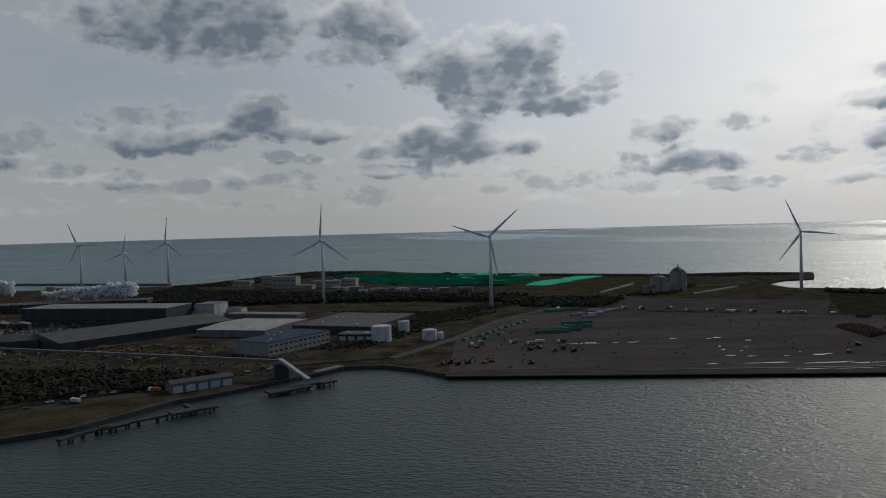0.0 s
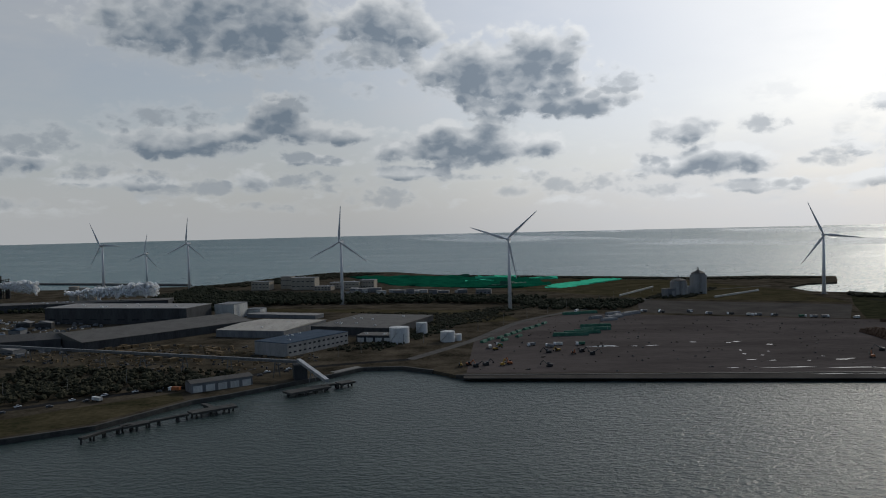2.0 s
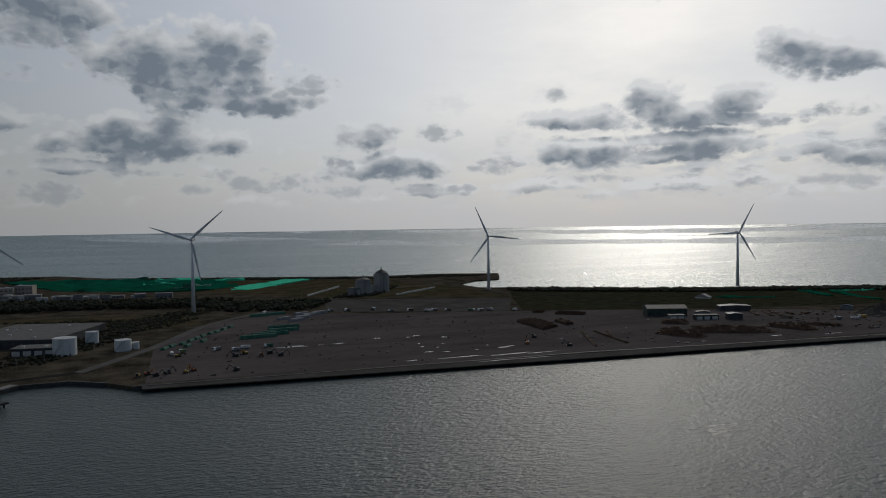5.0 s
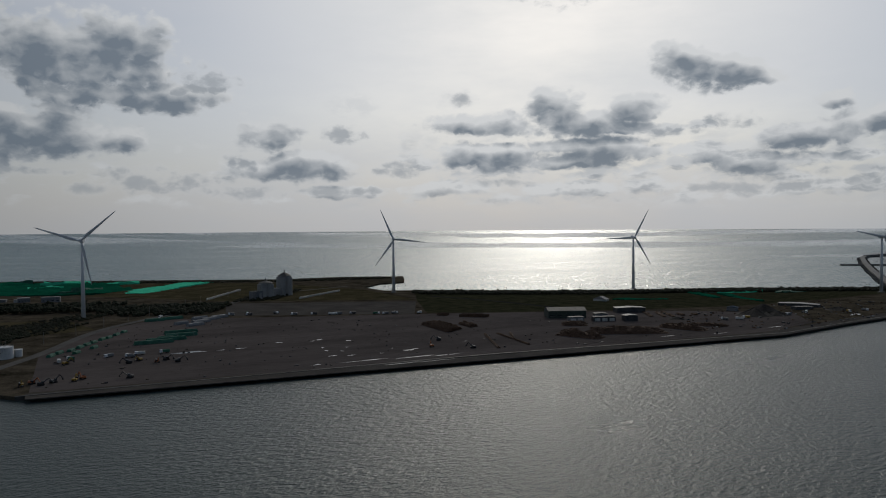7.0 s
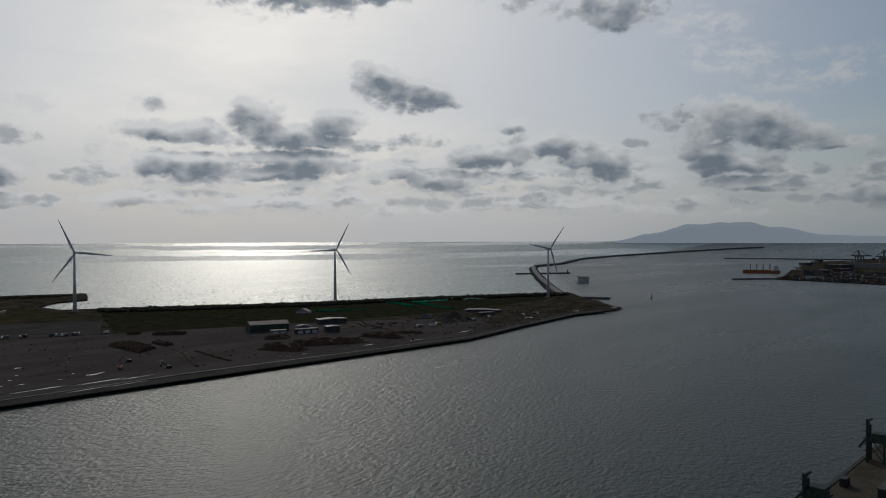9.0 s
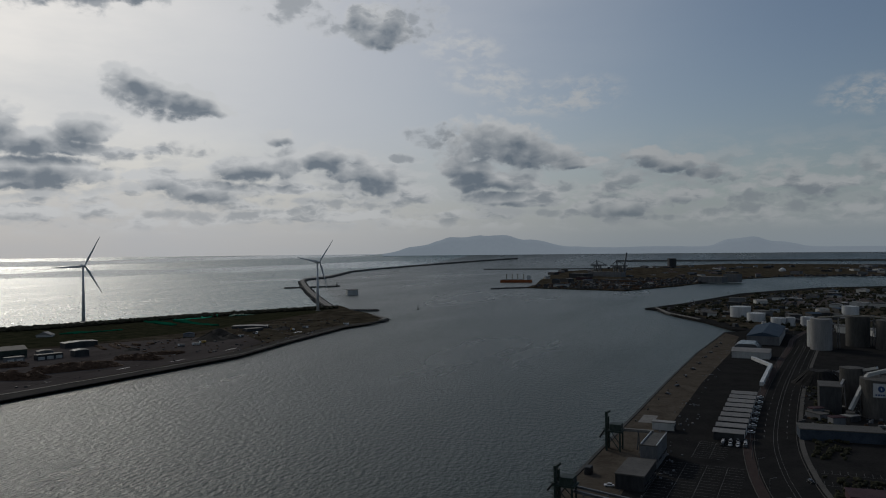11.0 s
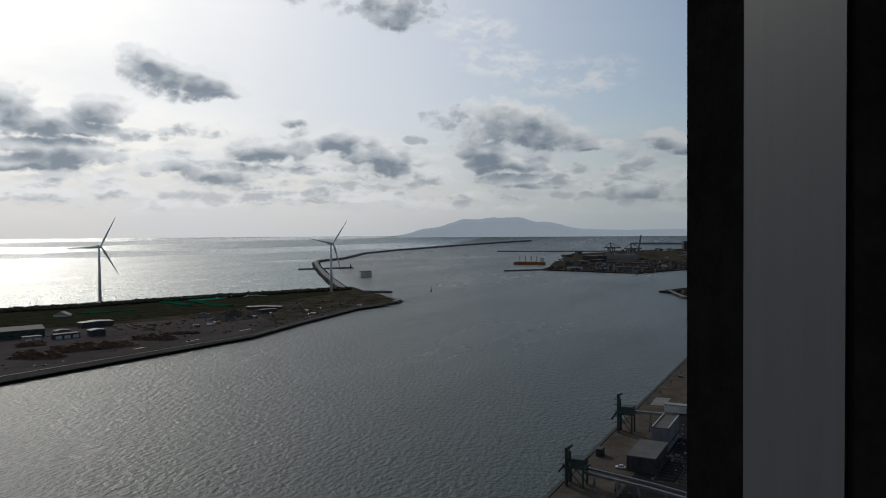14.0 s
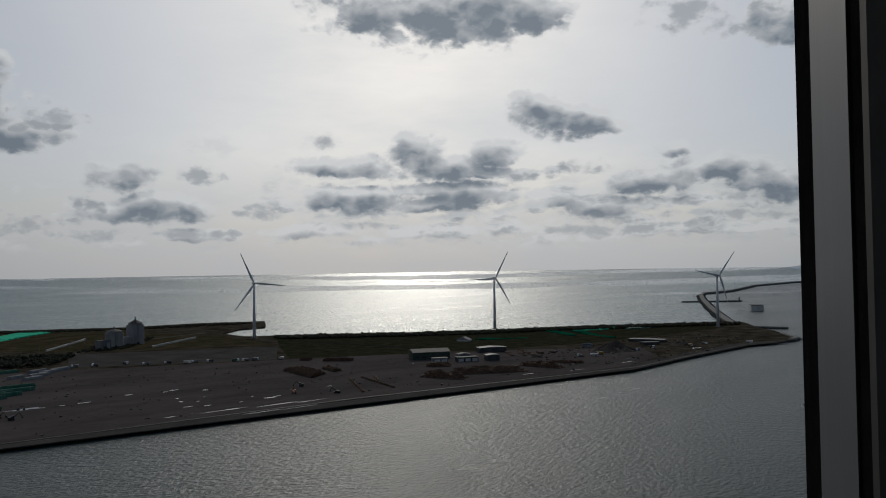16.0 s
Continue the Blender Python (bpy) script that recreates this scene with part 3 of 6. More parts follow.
def sea_level(r):
    """The height of the sea's sheet, which is lifted far out so that its rim lies on the true horizon."""
    return WATER + max(0.0, (r - 3000) / 1900) ** 2 * 74.0


def far(x, y):
    """Where a place more than 3 km off stands on that sheet: nearer and higher along the same line of sight."""
    big = math.hypot(x, y)
    if big < 3000:
        return x, y, 0.0
    lo, hi = 2990.0, 4900.0
    for _ in range(40):
        r = (lo + hi) / 2
        if (EYE - sea_level(r)) / r > (EYE - WATER) / big:
            lo = r
        else:
            hi = r
    return x * r / big, y * r / big, sea_level(r) - WATER


def farther(bm):
    for v in bm.verts:
        x, y, dz = far(v.co.x, v.co.y)
        v.co = (x, y, v.co.z + dz)
    return bm


bm = B()
rings = [40, 120, 240, 400, 650, 1000, 1500, 2100, 2700, 3000, 3250, 3500, 3750, 4000, 4200, 4400, 4600, 4750, 4900]
seg = 120
rows = []
for r in rings:
    rows.append([bm.verts.new((r * math.sin(k * math.tau / seg), r * math.cos(k * math.tau / seg), sea_level(r))) for k in range(seg)])
bm.faces.new(rows[0])
for a, b in zip(rows, rows[1:]):
    for k in range(seg):
        bm.faces.new((a[k - 1], a[k], b[k], b[k - 1]))
bmesh.ops.recalc_face_normals(bm, faces=bm.faces)
solo("water", bm, "sea", "grey-green rippled sea and harbour water glittering under the sun", "water", "structure", smooth=True)

WEST = [(-1700, 700), (-800, 480), (-400, 300), (-269.4, 316.5), (-240, 380), (-200.5, 406.4), (-168.4, 465.2), (-153, 478), (-125.9, 507.1), (-91, 546.1),
        (-75, 567.4), (-45.2, 568), (-22, 551), (-5.4, 530.7), (325.3, 510.9), (627.4, 468.7), (754.9, 486.5), (906.7, 502.8), (986.3, 488), (1019.1, 504.4), (1097.2, 572.8),
        (1128.7, 613.5), (1228.5, 697), (1115.6, 774.9), (967.3, 857.5), (889.7, 885.9), (774.8, 934.6), (648.4, 1019.1), (538.9, 1090), (504.2, 1110.6), (502.4, 1188.8), (560.9, 1252.4),
        (613.7, 1262.5), (640.4, 1314), (683.1, 1407.2), (568.1, 1461.3), (436.2, 1465.1), (226.6, 1575.4), (-61.5, 1724.2), (-165, 1869.1), (-326, 1903), (-416.6, 1732.9), (-486.6, 1564.2),
        (-540.6, 1503.1), (-720.1, 1488.5), (-919.2, 1491.3), (-1285.9, 1513.5), (-1830.4, 1514.3)]
EAST = [(-1700, 215), (-300, 118), (0, 94), (254.5, 77.5), (608.3, 57.5), (766, 47), (962, 27), (985, 2), (1000, 21), (1093.6, 57.9), (1179, 105.3), (1273.1, 134.1),
        (1300.5, 161.8), (1423.3, 112.1), (1747.3, 19.9), (1881.6, -57.6), (2035.8, -160), (2150.8, -344.7), (2231.7, -645.6), (2000, -2100), (-1700, -2100)]
ISLAND = [(1922.1, 539.4), (1826.4, 272.8), (2073, 171.3), (2468.4, 61.9), (2789.6, -125.1), (2875.3, -450.8), (2861.6, -891.5), (3482.8, -1017.6), (4308, -1184.7), (4379.1, -685.5), (4636.9, 113.7), (4216.1, 345.7), (3708.8, 611.7),
          (3204.5, 754.4), (2392.1, 621.9), (2054.7, 550.1)]
solo("ground_west", slab(B(), WEST, -7, 0), "soil", "flat reclaimed land of dark soil and dry scrub beyond the channel", "ground", "structure")
solo("ground_east", slab(B(), EAST, -7, 0), "asphalt", "dark asphalted quay land at the foot of the tower", "ground", "structure")
solo("ground_island", farther(slab(B(), ISLAND, -7, -0.2)), "soil", "low port island across the harbour mouth", "ground", "structure")


def flat(name, pts, mat, label, z=0.03, kind="structure", category="ground"):
    return solo(name, slab(B(), pts, z - 0.6, z), mat, label, category, kind)


flat("yard", [(2.1, 538.6), (611.5, 481.8), (710.7, 501.3), (772.9, 572), (677, 656.3), (467.2, 762.5), (209.4, 866.1), (125.8, 897.5), (65, 823.8), (10.5, 693.2)], "yard", "wide dark storage yard of damp asphalt")
flat("yard_strip", [(205.3, 892.7), (399.9, 794.1), (468.6, 925.6), (238.8, 1038)], "strip", "bare grey strip of levelled ground behind the yard", 0.04)
flat("apron_west", [(0, 519), (612.6, 460.5), (736.1, 479), (884.3, 494.9), (958.2, 482.3), (935.6, 506.6), (879.7, 516.1), (728.3, 499.5), (609.4, 480.1), (0, 536.7)], "strip", "pale concrete apron along the quay edge", 0.06, category="pavement")
flat("grass_field", [(487.5, 754.6), (632.1, 698), (776.1, 651.7), (914.1, 650.3), (1070.9, 655), (1169.9, 681.2), (1085.1, 738.8), (940.6, 818.6), (752.9, 892.1), (622.6, 980.4), (525.9, 1042.9), (473.8, 932.8), (416.3, 794.5)], "grass", "rough green grass along the shore", 0.05)
flat("dry_field", [(-313.8, 1039.8), (42, 945.9), (62.9, 842.6), (-31.5, 805.5), (-83.9, 936), (-272.1, 994.9)], "scrub", "brown dry field by the turbines", 0.05)
flat("dry_field", [(251.3, 1061.9), (479, 951.5), (485.2, 1141.7), (397.6, 1375), (188.7, 1496.4), (-42, 1612.5), (42, 1311.3)], "scrub", "brown dry heath near the shore", 0.05)

flat("shore_grass", [(-285, 362), (-246, 384), (-206, 411), (-174, 468), (-184, 490), (-232, 452), (-290, 398)], "scrub", "rough grass and weeds between the shore wall and the road", 0.05)
for pts, mat, wid in (([(-42, 599.2), (10.5, 697.9), (65, 828.5), (146.8, 934.4), (236.7, 1025), (314, 1143.6), (368.2, 1225.6)], "road", 9),
                      ([(-310.4, 420.1), (-237.5, 475.9), (-177.7, 518.6), (-125.7, 568.6), (-42, 599.2)], "asphalt", 8),
                      ([(314, 1143.6), (438.8, 1202.1), (490.7, 1226.9)], "road", 6),
                      ([(520.3, 985.9), (560.1, 866.5), (578.9, 757.6)], "asphalt", 8)):
    solo("road", ribbon(B(), curve_through(pts), wid, -0.5, 0.10), mat, "worn grey service road across the flat land", "road", "structure")

# quay walls: a dark coping that stands a little proud of the land
for pts in ([(-5.4, 530.7), (325.3, 510.9), (627.4, 468.7), (754.9, 486.5), (906.7, 502.8), (986.3, 488)],):
    solo("quay_wall", ribbon(B(), [(x, y - 0.7) for x, y in pts], 2.0, -7, 0.35), "wet_concrete", "dark weathered concrete quay wall", "quay", "structure")
solo("quay_wall", ribbon(B(), [(-1700, 216), (-300, 119), (0, 94.7), (254.5, 78.2), (608.3, 58.2), (766, 47.7), (962, 27.7)], 1.6, -7, 0.3), "wet_concrete", "dark concrete quay wall with a low coping", "quay", "structure")
solo("quay_wall", ribbon(B(), WEST[2:13], 2.0, -7, 0.3), "wet_concrete", "dark concrete shore wall", "quay", "structure")

flat("apron_east", [(-200, 109), (254.5, 77), (608.2, 57), (766, 46.5), (952, 27), (915, 12), (774, 18), (601, 34), (385.6, 46.7), (259.8, 53.5), (-200, 86)], "apron", "brown concrete quay apron with joints", 0.05, category="pavement")


def breakwater(pts, width, top, label):
    """A ridge of armour stone with a paved crest."""
    b = thing("breakwater", pts[0][0], pts[0][1], 0, label, "breakwater", "breakwaters", kind="structure")
    inv = b.matrix_world.inverted()
    crest = farther(ribbon(B(), pts, width * 0.45, -6, top))
    bmesh.ops.transform(crest, matrix=inv, verts=crest.verts)
    part("crest", crest, "concrete", b)
    rocks = B()
    rnd = random.Random(int(pts[0][0]))
    for (x1, y1), (x2, y2) in zip(pts, pts[1:]):
        length = math.hypot(x2 - x1, y2 - y1)
        n = int(min(length / 3.0, 160))
        nx, ny = -(y2 - y1) / length, (x2 - x1) / length
        for k in range(n):
            f = (k + rnd.random()) / n
            for side in (-1, 1):
                off = side * width * rnd.uniform(0.24, 0.5)
                s = rnd.uniform(1.4, 2.8)
                fx, fy, dz = far(x1 + (x2 - x1) * f + nx * off, y1 + (y2 - y1) * f + ny * off)
                m = pose(fx, fy, dz + WATER + (width / 2 - abs(off)) * 0.25 + 0.4, rnd.uniform(0, 90), rnd.uniform(0, 90), rnd.uniform(0, 90))
                bmesh.ops.create_cube(rocks, size=s, matrix=inv @ m)
    part("armour_stone", rocks, "rock", b)["kind"] = "stuff"
    return b


breakwater([(1170, 683), (1344, 809.7), (1594.7, 986.9), (1884.3, 1185.5), (2151, 1361.3), (2247.4, 1413)], 26, 2.5, "grey stone breakwater running out from the spit")
breakwater([(2247.4, 1413), (2478, 1455), (3097.6, 1701.1), (3601.1, 1796), (4204.9, 1872.7), (4903.2, 1934.2), (5902.7, 2015.2), (7012.9, 2051.4)], 26, 4.5, "long low concrete breakwater closing the harbour mouth")
breakwater([(1770, 1175.7), (1896.1, 1078.1)], 16, 1.5, "short dark spur of the breakwater")
breakwater([(1144.7, 631.7), (1159.6, 585.1)], 10, 1.0, "short rubble groyne at the spit's tip")
breakwater([(1059.4, 541.6), (1011.7, 497.3), (986.6, 493.2)], 14, 1.2, "rubble mound at the spit's tip")
breakwater([(1850.9, 611.4), (1928.9, 534)], 10, 1.0, "low finger pier of the port island")
breakwater([(3556.2, 1210.8), (3605.2, 837.9), (3705.1, 588.7)], 12, 1.5, "low outer mole of the port island")
breakwater([(-1192.7, 1789.9), (-861.9, 1674.3), (-559.4, 1560.8)], 14, 2.0, "dark offshore breakwater parallel to the coast")
breakwater([(5555.4, 887.7), (5577.7, 184.2), (5583.4, -439.8), (5556.1, -869.6), (5489.9, -1423.3)], 16, 5.0, "far outer breakwater on the horizon")

# ---- wind turbines ----
def turbine(x, y, hub, radius, yaw, spin, label):
    """A three-bladed turbine; the rotor looks along yaw."""
    t = thing("wind_turbine", x, y, 0, label, "wind turbine", "wind turbines along the shore", yaw)
    drum(f := B(), 0, 0, -0.3, 5.0, 1.0, 32, 4.4)
    part("foundation", f, "concrete", t)
    drum(b := B(), 0, 0, 0.6, 2.5, hub - 2.2, 32, 1.35)
    part("tower", b, "tower_white", t, smooth=True)
    n = box(B(), 0, -1.0, hub - 1.9, 3.8, 10.5, 3.8)
    nacelle = part("nacelle", bevel(n, 0.6, 2), "tower_white", t)
    part("wind_vane", beam(B(), (0.6, -5.2, hub + 1.9), (0.6, -5.2, hub + 3.6), 0.16), "dark_steel", nacelle)
    part("cooler", box(B(), 0, -4.6, hub + 1.85, 2.6, 0.8, 1.1), "tower_white", nacelle)
    h = B()
    bmesh.ops.create_uvsphere(h, u_segments=20, v_segments=12, radius=1.9, matrix=pose(0, 5.2, hub, 90, 0, 0) @ Matrix.Diagonal((1, 1, 1.25, 1)))
    part("hub", h, "tower_white", t, smooth=True)
    for k in range(3):
        bl = B()
        turn = pose(0, 5.6, hub, 0, spin + 120 * k, 0)
        prev = None
        stations = ((0.0, 1.9, 1.9, 0), (0.05, 2.0, 1.8, 4), (0.18, 3.7, 1.1, 16), (0.4, 2.7, 0.6, 9), (0.7, 1.7, 0.32, 4), (0.93, 1.0, 0.16, 1), (1.0, 0.3, 0.06, 0))
        for f, chord, thick, twist in stations:
            ring = []
            for j in range(10):
                a = j * math.tau / 10
                u, v = math.cos(a) * chord / 2 + chord * 0.15, math.sin(a) * thick / 2
                c, s = math.cos(radians(twist)), math.sin(radians(twist))
                ring.append(bl.verts.new(turn @ Vector((u * c - v * s, u * s + v * c, 1.2 + f * (radius - 1.2)))))
            if prev:
                for j in range(10):
                    bl.faces.new((prev[j - 1], prev[j], ring[j], ring[j - 1]))
            prev = ring
        bl.faces.new(prev)
        bmesh.ops.recalc_face_normals(bl, faces=bl.faces)
        part("blade", bl, "tower_white", t, smooth=True)
    door = part("door", box(B(), 0, -2.55, 0.8, 1.1, 0.25, 2.2), "steel", t)
    part("handle", box(B(), 0.4, -2.7, 1.8, 0.08, 0.1, 0.3), "dark_steel", door)
    return t


for x, y, hub, rad, spin in ((-655, 1382, 87, 48, 28), (-655, 1575, 66, 42, -12), (-505, 1404, 87, 48, -6), (-167.5, 1066, 88, 51, -4),
                             (60, 955, 88, 51, -48), (503, 1070, 82, 50, 24), (853, 918, 82, 50, -28), (1111, 673, 82, 50, -40)):
    turbine(x, y, hub, rad, 163, spin, "white three-bladed wind turbine on a tapered tower by the shore")


# ---- tanks, silos, sheds ----
def tank(x, y, r, h, mat, label, group="", dome=0.06, stairs=True, rings=3, z=0.0):
    t = thing("storage_tank", x, y, z, label, "tank", group)
    part("shell", drum(B(), 0, 0, 0, r, h, 40), mat, t, smooth=False)
    part("roof", drum(B(), 0, 0, h, r * 1.01, r * dome + 0.1, 40, r * 0.1), mat, t)
    for k in range(rings):
        hoop = drum(B(), 0, 0, h * (k + 1) / (rings + 0.2), r * 1.006, 0.22, 40)
        part("wind_girder", hoop, mat, t)
    if stairs:
        s = B()
        for k in range(26):
            a = -2.6 + k * 0.05
            box(s, math.cos(a) * (r + 0.55), math.sin(a) * (r + 0.55), h * (k + 0.5) / 26, 1.0, 0.5, 0.12, math.degrees(a))
        part("stair", s, "steel", t)
        rail = B()
        for k in range(40):
            a = k * math.tau / 40
            beam(rail, (math.cos(a) * r * 0.98, math.sin(a) * r * 0.98, h), (math.cos(a) * r * 0.98, math.sin(a) * r * 0.98, h + 1.1), 0.08)
            a2 = a + math.tau / 40
            beam(rail, (math.cos(a) * r * 0.98, math.sin(a) * r * 0.98, h + 1.1), (math.cos(a2) * r * 0.98, math.sin(a2) * r * 0.98, h + 1.1), 0.08)
        part("railing", rail, "steel", t)
    return t


tank(-57.5, 691.6, 9.1, 14.0, "white", "large white cylindrical storage tank by the channel", "white tanks")
tank(-40.2, 751.5, 5.6, 10.4, "white", "tall white storage tank behind the larger one", "white tanks")
tank(-13.7, 692.5, 6.7, 9.2, "white", "squat white storage tank", "white tanks")
tank(-4, 697.5, 3.1, 5.8, "white", "small white tank beside the squat one", "white tanks", stairs=False)


def shed(x, y, sx, sy, h, turn, wall, roof, label, gable=0.0, name="warehouse", doors=0, windows=0, rows=1, side="front", group="", eave=0.5, category="warehouse", ridge_along="y", z=0.0, units=0):
    """A hall: walls, a flat or ridged roof, doors and windows along the front (-y) or the right (+x) side."""
    t = thing(name, x, y, z, label, category, group, turn)
    part("wall", box(B(), 0, 0, 0, sx, sy, h), wall, t)
    r = B()
    if gable:
        w, d = sx / 2 + eave, sy / 2 + eave
        if ridge_along == "y":
            prof = ((-w, 0.0), (0.0, gable), (w, 0.0))
            a = [r.verts.new((px, -d, h + 0.02 + pz)) for px, pz in prof]
            b = [r.verts.new((px, d, h + 0.02 + pz)) for px, pz in prof]
        else:
            prof = ((-d, 0.0), (0.0, gable), (d, 0.0))
            a = [r.verts.new((w, py, h + 0.02 + pz)) for py, pz in prof]
            b = [r.verts.new((-w, py, h + 0.02 + pz)) for py, pz in prof]
        r.faces.new(a), r.faces.new(list(reversed(b)))
        for i in range(3):
            r.faces.new((a[i - 1], b[i - 1], b[i], a[i]))
        bmesh.ops.recalc_face_normals(r, faces=r.faces)
    else:
        box(r, 0, 0, h, sx + eave, sy + eave, 0.5)
    part("roof", r, roof, t)
    front = side == "front"
    span = sx if front else sy

    def on_side(name, u, zz, w, hh, mat, lab=""):
        if front:
            b = box(B(), u, -sy / 2, zz, w, 0.24, hh)
        else:
            b = box(B(), sx / 2, u, zz, 0.24, w, hh)
        return part(name, b, mat, t, lab)
    for k in range(doors):
        on_side("door", (k + 0.5) / doors * span - span / 2, 0.05, span / doors * 0.72, h * 0.7, "cladding" if wall != "cladding" else "dark_steel")
    for row in range(rows):
        for k in range(windows):
            u, zz, w = (k + 0.5) / windows * span - span / 2, h * (0.25 + 0.42 * row), span / windows * 0.5
            pane = on_side("window", u, zz, w, min(1.3, h * 0.16), "glass")
            if math.hypot(x, y) < 900:
                on_side("sill", u, zz - 0.18, w + 0.3, 0.16, "concrete").parent = pane
    for k in range(units):
        rnd = random.Random(k + int(x))
        part("roof_vent", box(B(), rnd.uniform(-0.4, 0.4) * sx, rnd.uniform(-0.4, 0.4) * sy, h + 0.4, 2.2, 1.6, 1.1), "white", t)
    return t


TURN = -19.5      # the works stand at this angle to the channel
shed(-140.2, 664.7, 37.4, 78.5, 11, -30.6, "silo_grey", "blue_roof", "long two-storey pale industrial hall with a blue roof", windows=13, rows=2, side="right", units=4)
shed(-197, 789, 76, 92, 7.0, -16, "grey_clad", "buff_roof", "wide hall with a pale worn sheet roof", gable=1.6, units=2, ridge_along="x")
shed(-92, 800, 88, 112, 7.5, TURN, "dark_clad", "roof", "low dark flat-roofed factory hall", units=9)
shed(-79, 706, 34, 22, 6, -12, "dark_clad", "roof", "dark flat-roofed annexe beside the white tanks", doors=4, units=3)
shed(-214.7, 917.7, 96, 20, 4.0, TURN, "grey_clad", "pale_roof", "long narrow shed with a pale roof")
shed(-318, 775, 84, 186, 8.0, TURN - 18, "dark_clad", "roof", "very large hall with a plain grey roof", gable=6.0, units=3)
shed(-402, 909.6, 190, 54, 18.5, -12, "dark_clad", "pale_roof", "tall long grey mill building with a pale roof edge", units=12, windows=10)
shed(-284, 932, 26, 34, 17.0, -12, "cladding", "grey_clad", "pale block at the mill's end")
shed(-258, 952, 18, 18, 8.0, -12, "cladding", "grey_clad", "pale block beside the mill")
shed(-163, 503.5, 41, 13, 6.2, 36.6, "grey_clad", "roof", "low waterfront shed with a row of pale doors", doors=5, gable=1.5, ridge_along="x")
shed(-410.4, 699.1, 70, 30, 9, 20, "dark_clad", "roof", "dark barn-like shed among scrub", gable=5, ridge_along="x")

# pale blocks of the works by the shore
rnd = random.Random(5)
for x, y, sx, sy, h in ((-361.1, 1377, 34, 22, 15), (-319.4, 1397.8, 20, 20, 22), (-280.8, 1366.5, 44, 26, 21), (-222.2, 1382.8, 30, 22, 10), (-194, 1346.1, 32, 24, 13), (-165.7, 1356.2, 26, 24, 15), (-241, 1335.2, 30, 22, 7)):
    shed(x, y, sx, sy, h, -8, "tan", "grey_clad", "pale concrete process building by the shore", windows=5, rows=2, group="works by the shore", name="process_building", category="building", units=2)
for k, (x, y) in enumerate(scatter([(-199.2, 1299), (62.9, 1217.4), (42, 1170.8), (-199.2, 1242.6)], 22, 8)):
    shed(x, y, rnd.uniform(10, 26), rnd.uniform(8, 14), rnd.uniform(3, 7), rnd.uniform(-15, 10), rnd.choice(("cladding", "grey_clad")), rnd.choice(("roof", "pale_roof")), "low pale site building", windows=4, name="site_building", category="building", group="site buildings")
for k, (x, y) in enumerate(scatter([(-744.1, 961.6), (-499.3, 911.2), (-343.5, 657.6), (-434.2, 570.7), (-658.2, 698.4)], 34, 9)):
    shed(x, y, rnd.uniform(10, 24), rnd.uniform(8, 16), rnd.uniform(4, 8), rnd.uniform(-20, 40), rnd.choice(("cladding", "grey_clad", "dark_clad")), rnd.choice(("roof", "blue_roof", "pale_roof")), "small works building among scrub", gable=2.0, windows=3, name="works_building", category="building", group="works buildings")


def refinery(x, y):
    t = thing("process_plant", x, y, 0, "dark steel process towers with a tan silo and platforms", "factory")
    part("silo", box(B(), -14, 0, 0, 13, 13, 46), "tan", t)
    part("silo_cap", drum(B(), -16, 0, 46, 4, 12, 16, 2), "dark_steel", t)
    for k, (dx, dy, r, h) in enumerate(((12, 0, 5, 56), (22, 6, 6, 50), (32, -4, 5, 40), (44, 3, 4, 30))):
        part("column", drum(B(), dx, dy, 0, r, h, 16), "dark_steel", t)
        for j in range(5):
            part("platform", drum(B(), dx, dy, h * (j + 1) / 5.3, r + 2.2, 0.7, 16), "dark_steel", t)
    fr = B()
    for a in range(4):
        for c in range(3):
            beam(fr, (4 + a * 13, -8 + c * 8, 0), (4 + a * 13, -8 + c * 8, 34), 1.0)
    for lev in (10, 20, 32):
        box(fr, 24, 0, lev, 42, 20, 0.8)
    part("steel_frame", fr, "dark_steel", t)
    return t


refinery(-830, 1300.8)
for dx, h, r in ((0, 24, 8), (17, 22, 7), (32, 20, 7), (44, 25, 3)):
    tank(-624.6 + dx, 1215.7 - dx * 0.2, r, h, "tan" if dx < 40 else "white", "tan concrete silo beside the steaming mill", "mill silos", stairs=False)
shed(-541.5, 1079.7, 240, 40, 10, 10, "dark_clad", "roof", "long dark mill hall behind the grey one", units=10)


def ball():
    """The corners and faces of a small round body."""
    b = B()
    bmesh.ops.create_icosphere(b, subdivisions=1, radius=1)
    out = [v.co.copy() for v in b.verts], [[v.index for v in f.verts] for f in b.faces]
    b.free()
    return out


